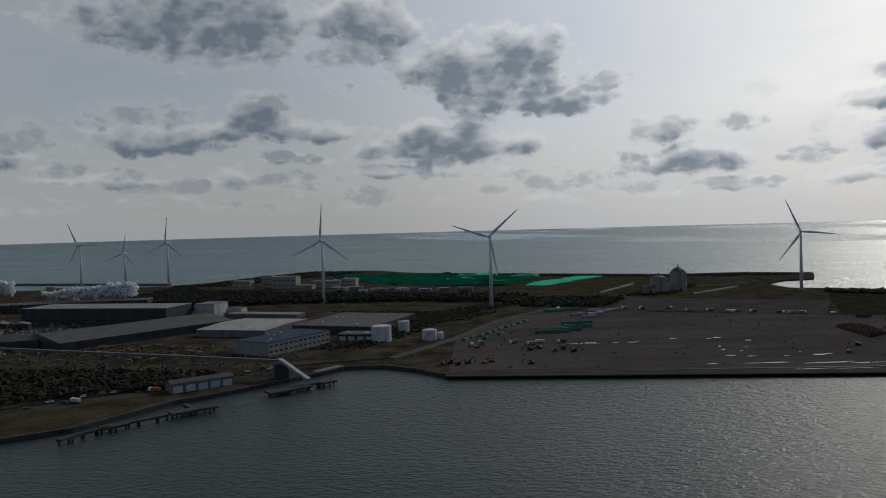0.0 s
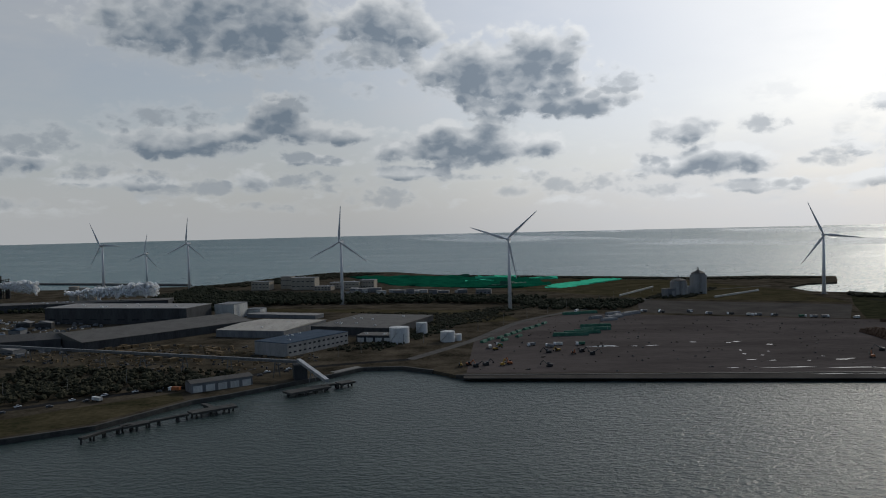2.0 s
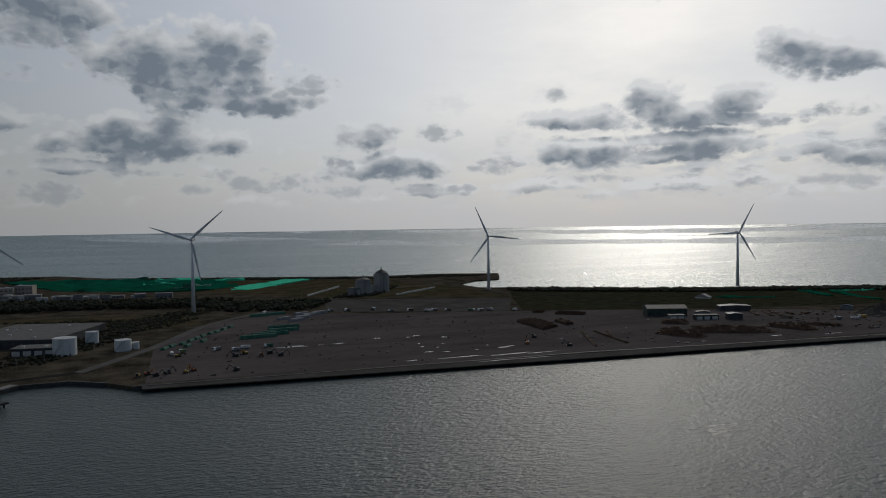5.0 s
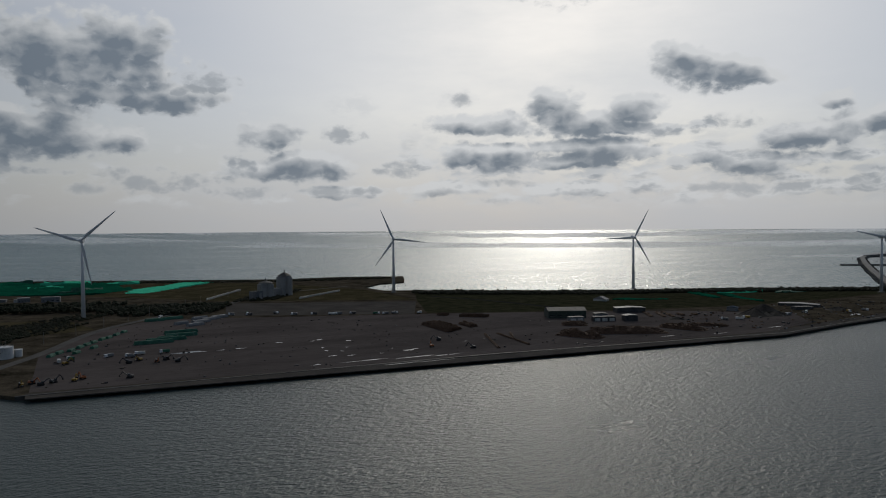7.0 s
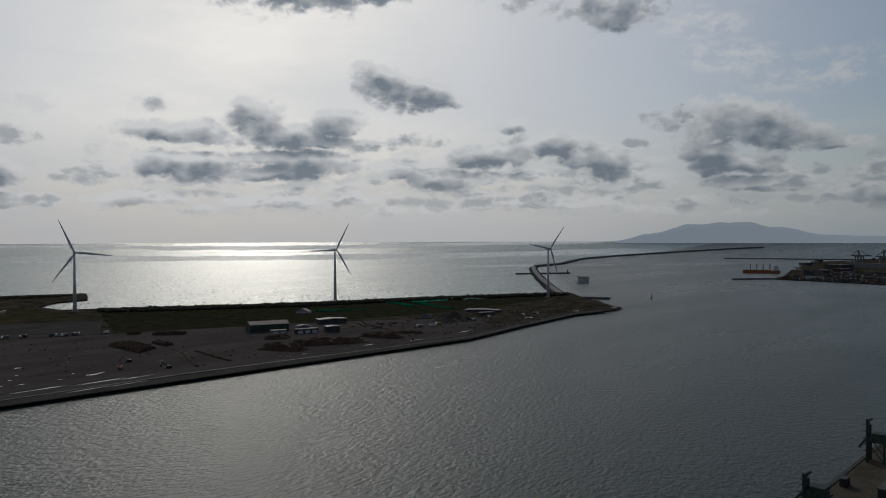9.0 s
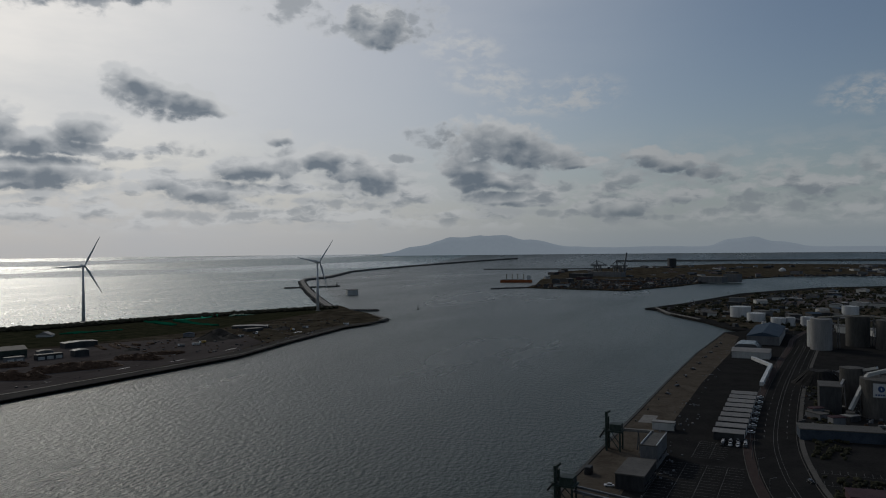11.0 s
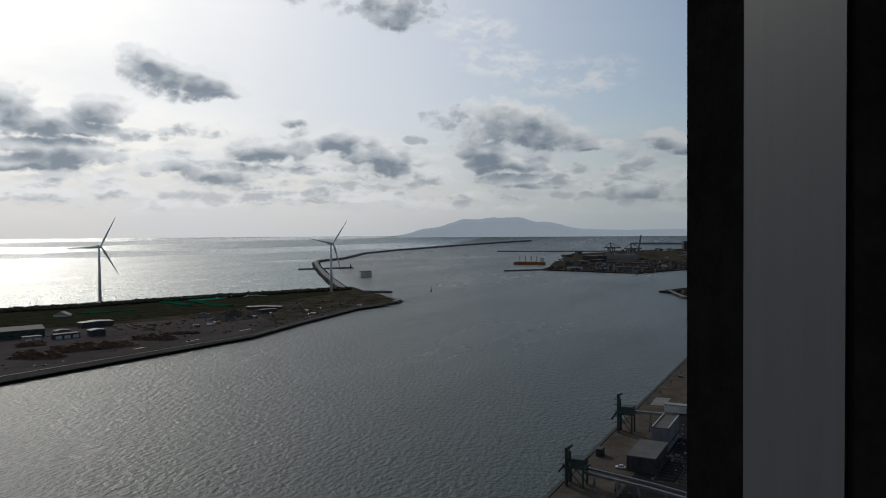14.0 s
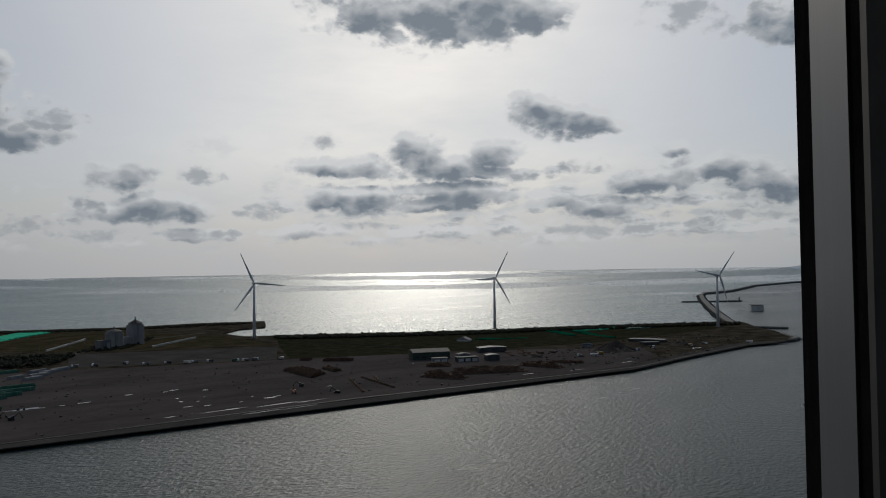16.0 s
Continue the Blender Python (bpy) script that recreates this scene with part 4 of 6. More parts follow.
def steam(x, y, z, length, width, lean, seed):
    """A bank of steam: many small soft-edged puffs."""
    rnd = random.Random(seed)
    bv, bf = ball()
    verts, faces = [], []
    for k in range(1500):
        f = rnd.random() ** 0.9
        r = max(0.6, width * (0.03 + 0.055 * math.sin(math.pi * min(1, f + 0.1))) * rnd.uniform(0.4, 1.2))
        a, q = rnd.uniform(0, math.tau), rnd.random() ** 0.6 * width * (0.42 - 0.30 * f)
        c = Vector((x - length * f, y + rnd.uniform(-5, 5), z + math.cos(a) * q + lean * f))
        turn = Euler((rnd.uniform(0, 6), rnd.uniform(0, 6), 0)).to_matrix()
        n0 = len(verts)
        for v in bv:
            w = c + turn @ Vector((v.x * r * 1.8, v.y * r, v.z * r * 0.8))
            verts.append(w + noise.noise_vector(w * 0.12) * 3.2 + noise.noise_vector(w * 0.5) * 0.9)
        faces += [[n0 + i for i in f] for f in bf]
    me = bpy.data.meshes.new("steam_cloud")
    me.from_pydata(verts, [], faces)
    for p in me.polygons:
        p.use_smooth = True
    me.materials.append(M["steam"])
    return tagged(new("steam_cloud", me), "white bank of steam drifting over the mill roof", "steam", "", "stuff")


steam(-440, 1097.4, 25, 135, 26, -4, 1)
steam(-681, 1210.3, 23, 64, 26, 5, 2)


# ---- the conveyor, jetties and dolphins on the near shore ----
def conveyor(pts, width, mat, label, legs=40.0, height=2.0):
    t = thing("conveyor_gallery", pts[0][0], pts[0][1], 0, label, "conveyor", "conveyor galleries")
    inv = Matrix.Translation((-pts[0][0], -pts[0][1], 0))
    for p, q in zip(pts, pts[1:]):
        g = beam(B(), p, q, width, height)
        bmesh.ops.transform(g, matrix=inv, verts=g.verts)
        part("gallery", g, mat, t)
        length = (Vector(q) - Vector(p)).length
        n = max(1, int(length / legs))
        for k in range(n):
            c = Vector(p).lerp(Vector(q), (k + 0.5) / n) + Vector((-pts[0][0], -pts[0][1], 0))
            if c.z < 3:
                continue
            leg = B()
            for s in (-1, 1):
                beam(leg, (c.x + s * 2.2, c.y + s, 0), (c.x + s * 0.8, c.y, c.z), 0.5)
            beam(leg, (c.x - 1.6, c.y, c.z * 0.5), (c.x + 1.6, c.y, c.z * 0.5), 0.35)
            part("trestle", leg, "steel", t)
    return t


conveyor([(-455.8, 660.4, 12), (-113.1, 527.8, 12)], 2.2, "steel", "long pale enclosed conveyor on steel trestles")
conveyor([(-115.2, 529.6, 13), (-90.1, 499.5, 4)], 3.0, "galvanised", "sloping pale loading chute by the jetty", legs=60)
shed(-114.2, 528.7, 9, 9, 10, 20, "dark_clad", "roof", "small dark transfer house under the conveyor", name="transfer_house", category="building")


def platform(name, pts, top, label, pile=7.0):
    """A deck on piles in the water."""
    t = thing(name, pts[0][0], pts[0][1], WATER, label, "jetty", "jetties")
    off = Matrix.Translation((-pts[0][0], -pts[0][1], -WATER))
    d = slab(B(), pts, top - 1.2, top)
    bmesh.ops.transform(d, matrix=off, verts=d.verts)
    part("deck", d, "wet_concrete", t)
    n = len(pts)
    for i in range(n):
        a, b = Vector(pts[i - 1]), Vector(pts[i])
        for k in range(max(1, int((b - a).length / pile))):
            p = a.lerp(b, (k + 0.5) / max(1, int((b - a).length / pile)))
            p = p.lerp(sum((Vector(q) for q in pts), Vector((0, 0))) / n, 0.08)
            part("pile", drum(B(), p.x - pts[0][0], p.y - pts[0][1], -3, 0.55, top - WATER + 2.2, 10), "wet_concrete", t)
    return t


def along(p, q, width):
    d = (Vector(q) - Vector(p)).normalized()
    n = Vector((-d.y, d.x)) * width / 2
    p, q = Vector(p), Vector(q)
    return [tuple(p - n), tuple(q - n), tuple(q + n), tuple(p + n)]


platform("loading_jetty", along((-113.1, 480.7), (-90.1, 500.5), 10), 0.8, "dark concrete loading jetty on piles")
platform("mooring_dolphin", along((-83.9, 505.4), (-75.5, 513.1), 8), 1.2, "dark mooring dolphin at the jetty's end")
platform("footbridge", along((-94.3, 500.3), (-81.8, 508.3), 3), 1.0, "narrow access bridge to the dolphin")
for p, q, w in (((-194.7, 379.3), (-188.6, 392.3), 3), ((-183.5, 401.3), (-173.2, 410.8), 7), ((-156.7, 430), (-136, 447.4), 8), ((-188.6, 392.3), (-179.4, 404.5), 2.4), ((-173.2, 410.8), (-156.7, 427.2), 2.4)):
    platform("mooring_dolphin", along(p, q, w), 1.1, "low dark walkway and dolphin on piles off the shore", 9)
platform("footbridge", along((-156.8, 453.7), (-144.3, 439.4), 3), 0.8, "short footbridge from the shore to the dolphin")
flat("quay_step", [(-97, 551), (-81, 572.5), (-76, 568.5), (-92, 547)], "concrete", "pale concrete landing at the basin's corner", 0.3, category="pavement")

# ---- the twin grey silos on the heath ----
def grain_silo(x, y, r, h, cone, label):
    t = thing("grain_silo", x, y, 0, label, "silo", "grey silos on the heath")
    for dx, dy in ((-0.5, -0.5), (0.5, -0.5), (-0.5, 0.5), (0.5, 0.5)):
        part("cell", drum(B(), dx * r, dy * r, 0, r * 0.62, h, 20), "silo_grey", t)
    part("headhouse", box(B(), 0, 0, h, r * 1.7, r * 1.5, 2.5), "silo_grey", t)
    part("roof", drum(B(), 0, 0, h + 2.5, r * 1.1, cone, 8, r * 0.1), "roof", t)
    part("vent", drum(B(), 0, 0, h + 2.5 + cone, 0.8, 4, 8), "steel", t)
    part("annexe", box(B(), -r * 1.5, -r * 0.6, 0, r * 1.1, r * 1.6, h * 0.42), "silo_grey", t)
    return t


grain_silo(344.5, 1118, 9.5, 27, 5, "tall grey concrete silo with a conical roof")
grain_silo(306, 1083, 9.5, 20, 3, "stepped grey concrete silo house")
shed(290, 1076, 13, 14, 11, 25, "grey_clad", "roof", "grey annexe below the silo", windows=4)
for a, b in (((226.1, 1097.7), (308.4, 1238.3)), ((345, 1047.4), (438.6, 1135.8))):
    solo("fence_wall", ribbon(B(), [a, b], 1.2, -0.2, 2.4), "galvanised", "long pale boundary wall on the heath", "wall", "structure")

# ---- green sheeting over the spoil ----
def sheeting(name, poly, mat, height, label, step=9.0, seed=1):
    xs, ys = [p[0] for p in poly], [p[1] for p in poly]
    bm = B()
    grid = {}
    nx, ny = int((max(xs) - min(xs)) / step) + 1, int((max(ys) - min(ys)) / step) + 1
    for i in range(nx + 1):
        for j in range(ny + 1):
            x, y = min(xs) + i * step, min(ys) + j * step
            grid[i, j] = (x, y, 0.25 + max(0.0, noise.fractal(Vector((x, y, seed * 40)) * 0.02, 0.8, 2.0, 4) + 0.35) * height)
    verts = {}
    for i in range(nx):
        for j in range(ny):
            c = (min(xs) + (i + 0.5) * step, min(ys) + (j + 0.5) * step)
            if inside(c, poly):
                q = []
                for k in ((i, j), (i + 1, j), (i + 1, j + 1), (i, j + 1)):
                    if k not in verts:
                        verts[k] = bm.verts.new(grid[k])
                    q.append(verts[k])
                bm.faces.new(q)
    rim = [e for e in bm.edges if e.is_boundary]
    low = bmesh.ops.extrude_edge_only(bm, edges=rim)["geom"]
    for v in low:
        if isinstance(v, bmesh.types.BMVert):
            v.co.z = -0.3
    bmesh.ops.recalc_face_normals(bm, faces=bm.faces)
    return solo(name, bm, mat, label, "ground cover")


sheeting("green_sheeting", [(-263.8, 1730.9), (-120.6, 1404.1), (15.7, 1311.4), (89.2, 1284.6), (157.3, 1347), (136.4, 1581.9), (-84.2, 1672.7)], "green_dark", 4.0, "dark green sheeting spread over levelled spoil")
sheeting("green_sheeting", [(140.5, 1274.3), (167.8, 1264.2), (314.3, 1454.5), (274.6, 1474.9), (157.3, 1347)], "green_light", 2.0, "bright mint-green sheeting in a long strip")
for k, (x, y, w, d) in enumerate(((31.5, 1461.2, 60, 26), (94.4, 1385.7, 50, 22), (73.4, 1554.6, 90, 30), (-21, 1592.4, 80, 26), (157.3, 1497.1, 70, 26), (62.9, 1320.5, 40, 14))):
    sheeting("green_sheeting", [(x - w / 2, y - d / 2), (x + w / 2, y - d / 2 + 6), (x + w / 2 - 8, y + d / 2), (x - w / 2 + 10, y + d / 2 - 4)], "green_light" if k % 2 == 0 else "tarp", 7.0, "heap covered with mint-green sheeting", 6.0, k + 3)
for k, (x, y, w, d) in enumerate(((944.4, 786.1, 90, 30), (1002, 747.1, 60, 20), (900.7, 812.5, 40, 24))):
    sheeting("green_sheeting", [(x - w / 2, y + d / 3), (x, y - d / 2), (x + w / 2, y - d / 2), (x + w / 3, y + d / 2)], "tarp" if k else "green_light", 3.0, "green netting thrown over rough ground", 5.0, k + 12)

# ---- woods and scrub: masses that nobody could count ----
def clumps(name, poly, count, size, height, mat, label, seed, z=0.0):
    """A wood or a thicket seen from afar: uneven crowns of small torn clumps, with gaps, on short trunks."""
    rnd = random.Random(seed)
    verts, faces = [], []
    bv, bf = ball()
    for (x, y) in scatter(poly, count, seed):
        s, h = size * rnd.uniform(0.6, 1.3), height * rnd.uniform(0.55, 1.25)
        for c in range(4):
            ox, oy = rnd.uniform(-0.6, 0.6) * s, rnd.uniform(-0.6, 0.6) * s
            oz = h * rnd.uniform(0.35, 0.8)
            k = s * rnd.uniform(0.4, 0.75)
            n0 = len(verts)
            for v in bv:
                j = rnd.uniform(0.65, 1.3)
                verts.append((x + ox + v.x * k * j, y + oy + v.y * k * j, z + max(-0.2, oz + v.z * k * 0.8 * j)))
            faces += [[n0 + i for i in f] for f in bf]
        n0 = len(verts)
        verts += [(x - 0.2, y, z - 0.2), (x + 0.2, y, z - 0.2), (x + 0.1, y + 0.1, z + h * 0.6), (x - 0.1, y + 0.1, z + h * 0.6)]
        faces.append([n0, n0 + 1, n0 + 2, n0 + 3])
    me = bpy.data.meshes.new(name)
    me.from_pydata(verts, [], faces)
    me.materials.append(M[mat])
    return tagged(new(name, me), label, "trees" if height > 4 else "bushes", "", "stuff")


clumps("pine_wood", [(-491.3, 1444.9), (-407.9, 1298.8), (-57.7, 1137.8), (125.8, 1075.8), (62.9, 1011.3), (-62.9, 1056.3), (-336.8, 1066.8), (-490.3, 1131.8)], 2850, 3.6, 7.6, "leaf", "dark pine wood between the works and the shore", 1)
clumps("pine_wood", [(62.9, 1058.1), (240.9, 1015.3), (199, 923.1), (94.4, 945.1)], 627, 3, 5.1, "leaf", "dark scrubby pines beside the service road", 2)
clumps("pine_wood", [(-342.8, 580.9), (-234.8, 563.9), (-157, 548.2), (-172.5, 504.8), (-213.8, 492.2), (-300.6, 450.3)], 560, 2.7, 5.0, "shrub", "dark thicket along the near shore", 3)
clumps("coast_scrub", [(526, 1057.2), (632.9, 988), (756.2, 905.4), (868.3, 857.9), (944, 830), (1088.5, 749.4), (1189.3, 680), (1159.3, 666.7), (1074.1, 715.3), (939.3, 781.8), (861.3, 823.2), (742.3, 869), (622.2, 946.7), (520.5, 1014.7)], 2850, 2.8, 3.8, "shrub", "low dark wind-cut shrubs along the shore", 4)
clumps("coast_scrub", [(-42.1, 1672.9), (221.2, 1531.2), (425.8, 1422.5), (554.5, 1419.7), (656.5, 1371.5), (584.2, 1352.8), (418.4, 1383.3), (199.2, 1496.1), (-63.1, 1632.5)], 950, 2.6, 2.5, "shrub", "low dark shrubs on the far shore", 5)
clumps("coast_scrub", [(-522.5, 1461.8), (-470.7, 1521.9), (-405.5, 1686.4), (-318.1, 1847.2), (-180, 1808.8), (-273.4, 1649.6), (-418.5, 1449.4)], 760, 3.3, 3.4, "shrub", "low dark shrubs along the sea wall", 6)
clumps("coast_scrub", [(246.1, 1043.4), (324.4, 1171.4), (355.7, 1216.8), (397.3, 1195.4), (313.8, 1049.2)], 380, 2, 3, "shrub", "bushes along the boundary wall", 8)
clumps("coast_scrub", [(-146.8, 953.2), (62.9, 898.8), (21, 824.3), (-21, 805.5), (-42, 899.1)], 494, 1.6, 1.7, "shrub", "scattered bushes on the dry field", 9)
clumps("tree_belt", [(-787.7, 1170.1), (-313.8, 1030.4), (-303.4, 1002.6), (-438.1, 993.2), (-765.9, 1056.3)], 950, 3.3, 6, "leaf", "dark trees behind the mill", 10)


# ---- the yard: puddles, log stacks, sheeted piles, machines ----
def puddle(x, y, w, d, seed):
    rnd = random.Random(seed)
    bm = B()
    n = 26
    pts = []
    for k in range(n):
        a = k * math.tau / n
        j = 0.55 + 0.6 * noise.noise(Vector((math.cos(a) * 1.5, math.sin(a) * 1.5, seed * 3.1))) + rnd.uniform(0, 0.25)
        pts.append((x + math.cos(a) * w / 2 * j, y + math.sin(a) * d / 2 * j))
    return solo("rain_puddle", slab(bm, pts, 0.0, 0.075), "puddle", "shallow rain puddle on the dark yard mirroring the sky", "puddle", group="rain puddles")


POOLS = [(121, 646, 44, 13), (144, 644, 10, 5), (160, 645, 20, 5), (197.6, 659, 9, 8), (226.3, 652, 7, 6), (234.3, 657, 11, 9), (254.3, 638, 9, 7), (221, 612, 4, 8), (217.9, 595, 4, 8), (214.6, 569, 13, 6)]
POOLS += [(227.1, 564, 11, 6), (229, 587, 5, 5), (252.2, 561, 6, 4), (270, 578, 4, 6), (277.8, 563, 13, 10), (330.7, 550, 8, 4), (189.4, 538, 15, 6), (286, 566, 9, 5), (240, 604, 5, 5)]
POOLS += [(228, 536, 60, 6), (266, 531, 52, 8), (292, 527, 44, 6), (248, 510.5, 40, 3), (274, 508.5, 34, 2.5), (433.2, 514.2, 26, 3), (518.2, 510.5, 30, 4), (572.5, 497.7, 26, 3), (651.7, 500.6, 30, 4), (815, 523, 34, 18), (342.8, 580.9, 8, 3)]
for k, (x, y, w, d) in enumerate(POOLS):
    puddle(x, y, w * 0.9, d * 0.6, k)


def log_stack(x, y, length, depth, height, turn, label):
    t = thing("log_stack", x, y, 0, label, "log stack", "log stacks in the yard", turn)
    rnd = random.Random(int(x * 7 + y))
    b = B()
    rows = max(2, int(length / 6))
    for c in range(rows):
        cx = -length / 2 + (c + 0.5) * length / rows
        hh = height * rnd.uniform(1.0, 1.5)
        n = int(depth / 0.8)
        for lay in range(max(2, int(hh / 0.7))):
            for k in range(n - lay):
                if lay and (k + lay) % 2 and 2 < k < n - lay - 3 and lay < int(hh / 0.7) - 1:
                    continue
                yy = -depth / 2 + (k + 0.5 + lay / 2) * depth / n
                half = length / rows * rnd.uniform(0.36, 0.52)
                beam(b, (cx - half, yy + rnd.uniform(-0.2, 0.2), 0.4 + lay * 0.66), (cx + half, yy + rnd.uniform(-0.2, 0.2), 0.4 + lay * 0.66), rnd.uniform(0.6, 0.85), seg=6)
    ob = part("logs", b, "log", t)
    ob["kind"] = "stuff"
    return t


STACKS = [(360 + 6.2 * k, 668 + 4 * k, 64, 5, 3.4, 86) for k in range(4)] + [(396 + 6 * k, 670 + 3 * k, 30, 5, 3.0, 84) for k in range(2)]
STACKS += [(441 + 5 * k, 730 + 4 * k, 32, 4.5, 2.8, -42) for k in range(2)] + [(419, 762, 12, 5, 2.6, -40), (426, 768, 10, 5, 2.4, -40)]
STACKS += [(363, 570, 84, 3, 1.2, 66), (385, 569, 72, 3, 1.2, 79), (398, 590, 30, 3, 1.2, 60)]
for x, y, l, d, h, a in STACKS:
    log_stack(x, y, l, d, h, a, "stack of brown bark-covered logs lying in the yard")


def log_heap(p, q, depth, height, seed):
    """Logs tipped into a long rough mound between p and q, which are its ends on the quay side."""
    rnd = random.Random(seed)
    p, q = Vector(p), Vector(q)
    length = (q - p).length
    turn = math.degrees(math.atan2(q.y - p.y, q.x - p.x))
    side = Vector((-(q - p).y, (q - p).x)).normalized()
    c = (p + q) / 2 + side * depth / 2
    t = thing("log_heap", c.x, c.y, 0, "long rough mound of tipped brown logs and bark", "log heap", "log heaps in the yard", turn)

    def crest(u, v):
        ends = max(0.0, 1 - abs(2 * u / length) ** 4)
        return height * ends * max(0.0, 1 - (2 * v / depth) ** 2) * (0.72 + 0.55 * noise.noise(Vector((u * 0.09, v * 0.2, seed))))
    bm = B()
    nu, nv = int(length / 2), 9
    grid = [[bm.verts.new((u, v + noise.noise(Vector((u * 0.15, v, seed))) * 1.6, crest(u, v) + rnd.uniform(-0.25, 0.35) - 0.1)) for v in (-depth / 2 + depth * j / nv for j in range(nv + 1))] for u in (-length / 2 + length * i / nu for i in range(nu + 1))]
    for a, b in zip(grid, grid[1:]):
        for j in range(nv):
            bm.faces.new((a[j], b[j], b[j + 1], a[j + 1]))
    part("mound", bm, "log", t)
    b = B()
    for _ in range(int(length * 3)):
        u, v = rnd.uniform(-0.48, 0.48) * length, rnd.uniform(-0.48, 0.48) * depth
        a, r, tip = rnd.gauss(math.pi / 2, 0.35), rnd.uniform(1.5, 3.2), rnd.uniform(-0.5, 0.5)
        z = max(0.2, crest(u, v) + 0.1)
        beam(b, (u - math.cos(a) * r, v - math.sin(a) * r, max(0.15, z - tip)), (u + math.cos(a) * r, v + math.sin(a) * r, max(0.15, z + tip)), rnd.uniform(0.45, 0.8), seg=5)
    part("logs", b, "log", t)["kind"] = "stuff"


for k, (p, q, d, h) in enumerate((((430.9, 570), (447, 526), 16, 7.5), ((458.9, 557), (529, 520), 19, 8.0), ((550, 560), (566, 514), 16, 7.0), ((478.3, 620), (498, 602), 14, 6.0), ((586, 552), (612, 524), 11, 4.0))):
    log_heap(q, p, -d, h, 90 + k)
for x, y, l, a in ((620.8, 644.7, 44, 57), (630.9, 635.1, 45, 57), (639.6, 632.5, 46, 62), (648.7, 622.1, 16, 67), (663.5, 616.1, 13, 66)):
    log_stack(x, y, l, 5, 1.6, a, "low row of brown logs laid out in the yard")


def sheeted_pile(x, y, length, width, height, turn, mat="tarp"):
    t = thing("sheeted_pile", x, y, 0, "long stock pile under a green tarpaulin", "stock pile", "sheeted piles in the yard", turn)
    b = box(B(), 0, 0, 0, length, width, height)
    bmesh.ops.subdivide_edges(b, edges=b.edges[:], cuts=4, use_grid_fill=True)
    for v in b.verts:
        f = max(0.0, v.co.z / height)
        v.co.y *= 1 - 0.45 * f * f
        v.co.x *= 1 - 0.06 * f
        v.co += noise.noise_vector(v.co * 0.5 + Vector((x, y, 0))) * 0.25 * min(1, f * 3)
    part("tarpaulin", b, mat, t)
    part("pallet_base", box(B(), 0, 0, -0.02, length * 0.98, width * 0.9, 0.3), "dark_steel", t)
    for k in range(4):
        part("strap", beam(B(), (-length / 2 + (k + 0.5) * length / 4, -width * 0.5, 0.3), (-length / 2 + (k + 0.5) * length / 4, -width * 0.28, height * 0.98), 0.25), "paint", t)
    return t


for x, y, l, w, h, a in ((100.7, 712.4, 34, 5, 3.2, 4), (113.2, 725.1, 36, 5, 3.2, 4), (130, 747.1, 30, 5, 3.2, 4), (134.2, 771.4, 32, 5, 3.0, 4), (117.4, 738.1, 20, 4, 2.6, 4), (157.2, 821.3, 20, 6, 3, 30), (167.6, 844.4, 22, 7, 3, 30), (180.2, 862.7, 22, 7, 3, 30),
                         (193.8, 876.3, 22, 7, 3.2, 30), (146.7, 840.5, 16, 6, 3, 30), (172.9, 877.1, 20, 6, 3, 30), (125.8, 883.4, 20, 6, 3, 10), (146.7, 892.2, 22, 6, 3, 10)):
    sheeted_pile(x, y, l, w, h, a, "tarp" if a < 20 else "grey_clad")
for k, (x, y) in enumerate(((18.9, 681.9), (25.2, 695), (34.6, 704.3), (42, 719.2), (48.3, 732.2), (54.5, 744.3), (62.9, 760.1), (69.2, 769.4), (77.6, 786.1), (86, 802.8), (37.8, 689.2), (52.4, 711.5))):
    sheeted_pile(x, y, 9, 4, 2.2, 62)


def excavator(x, y, turn, mat, label):
    t = thing("excavator", x, y, 0, label, "excavator", "machines in the yard", turn)
    for s in (-1, 1):
        part("track", bevel(box(B(), s * 1.3, 0, 0, 0.7, 4.2, 0.95), 0.25), "tyre", t)
    part("body", bevel(box(B(), 0, 0.5, 0.95, 2.9, 3.6, 1.3), 0.2), mat, t)
    part("cab", bevel(box(B(), -0.8, -0.9, 1.2, 1.2, 1.8, 1.8), 0.15), "glass", t)
    part("boom", beam(B(), (0.4, -1.2, 1.8), (0.4, -4.6, 4.6), 0.5, 0.6), mat, t)
    part("arm", beam(B(), (0.4, -4.6, 4.6), (0.4, -6.8, 2.0), 0.4, 0.45), mat, t)
    part("bucket", bevel(box(B(), 0.4, -6.8, 0.9, 1.3, 1.2, 1.2), 0.2), "dark_steel", t)
    return t


def truck(x, y, turn, mat, label, name="truck", length=8.0):
    t = thing(name, x, y, 0, label, "truck", "lorries in the yard", turn)
    part("cab", bevel(box(B(), 0, length / 2 - 1.1, 0.6, 2.4, 2.1, 2.3), 0.2), "car_white", t)
    part("windscreen", box(B(), 0, length / 2 - 0.03, 1.8, 2.0, 0.1, 0.8), "glass", t)
    part("load_bed", box(B(), 0, -1.1, 0.9, 2.45, length - 2.4, 2.0), mat, t)
    for s in (-1, 1):
        for yy in (length / 2 - 1.2, -length / 2 + 1.2, -length / 2 + 2.6):
            part("wheel", beam(B(), (s * 0.95, yy, 0.5), (s * 1.25, yy, 0.5), 1.0, seg=14), "tyre", t)
    return t


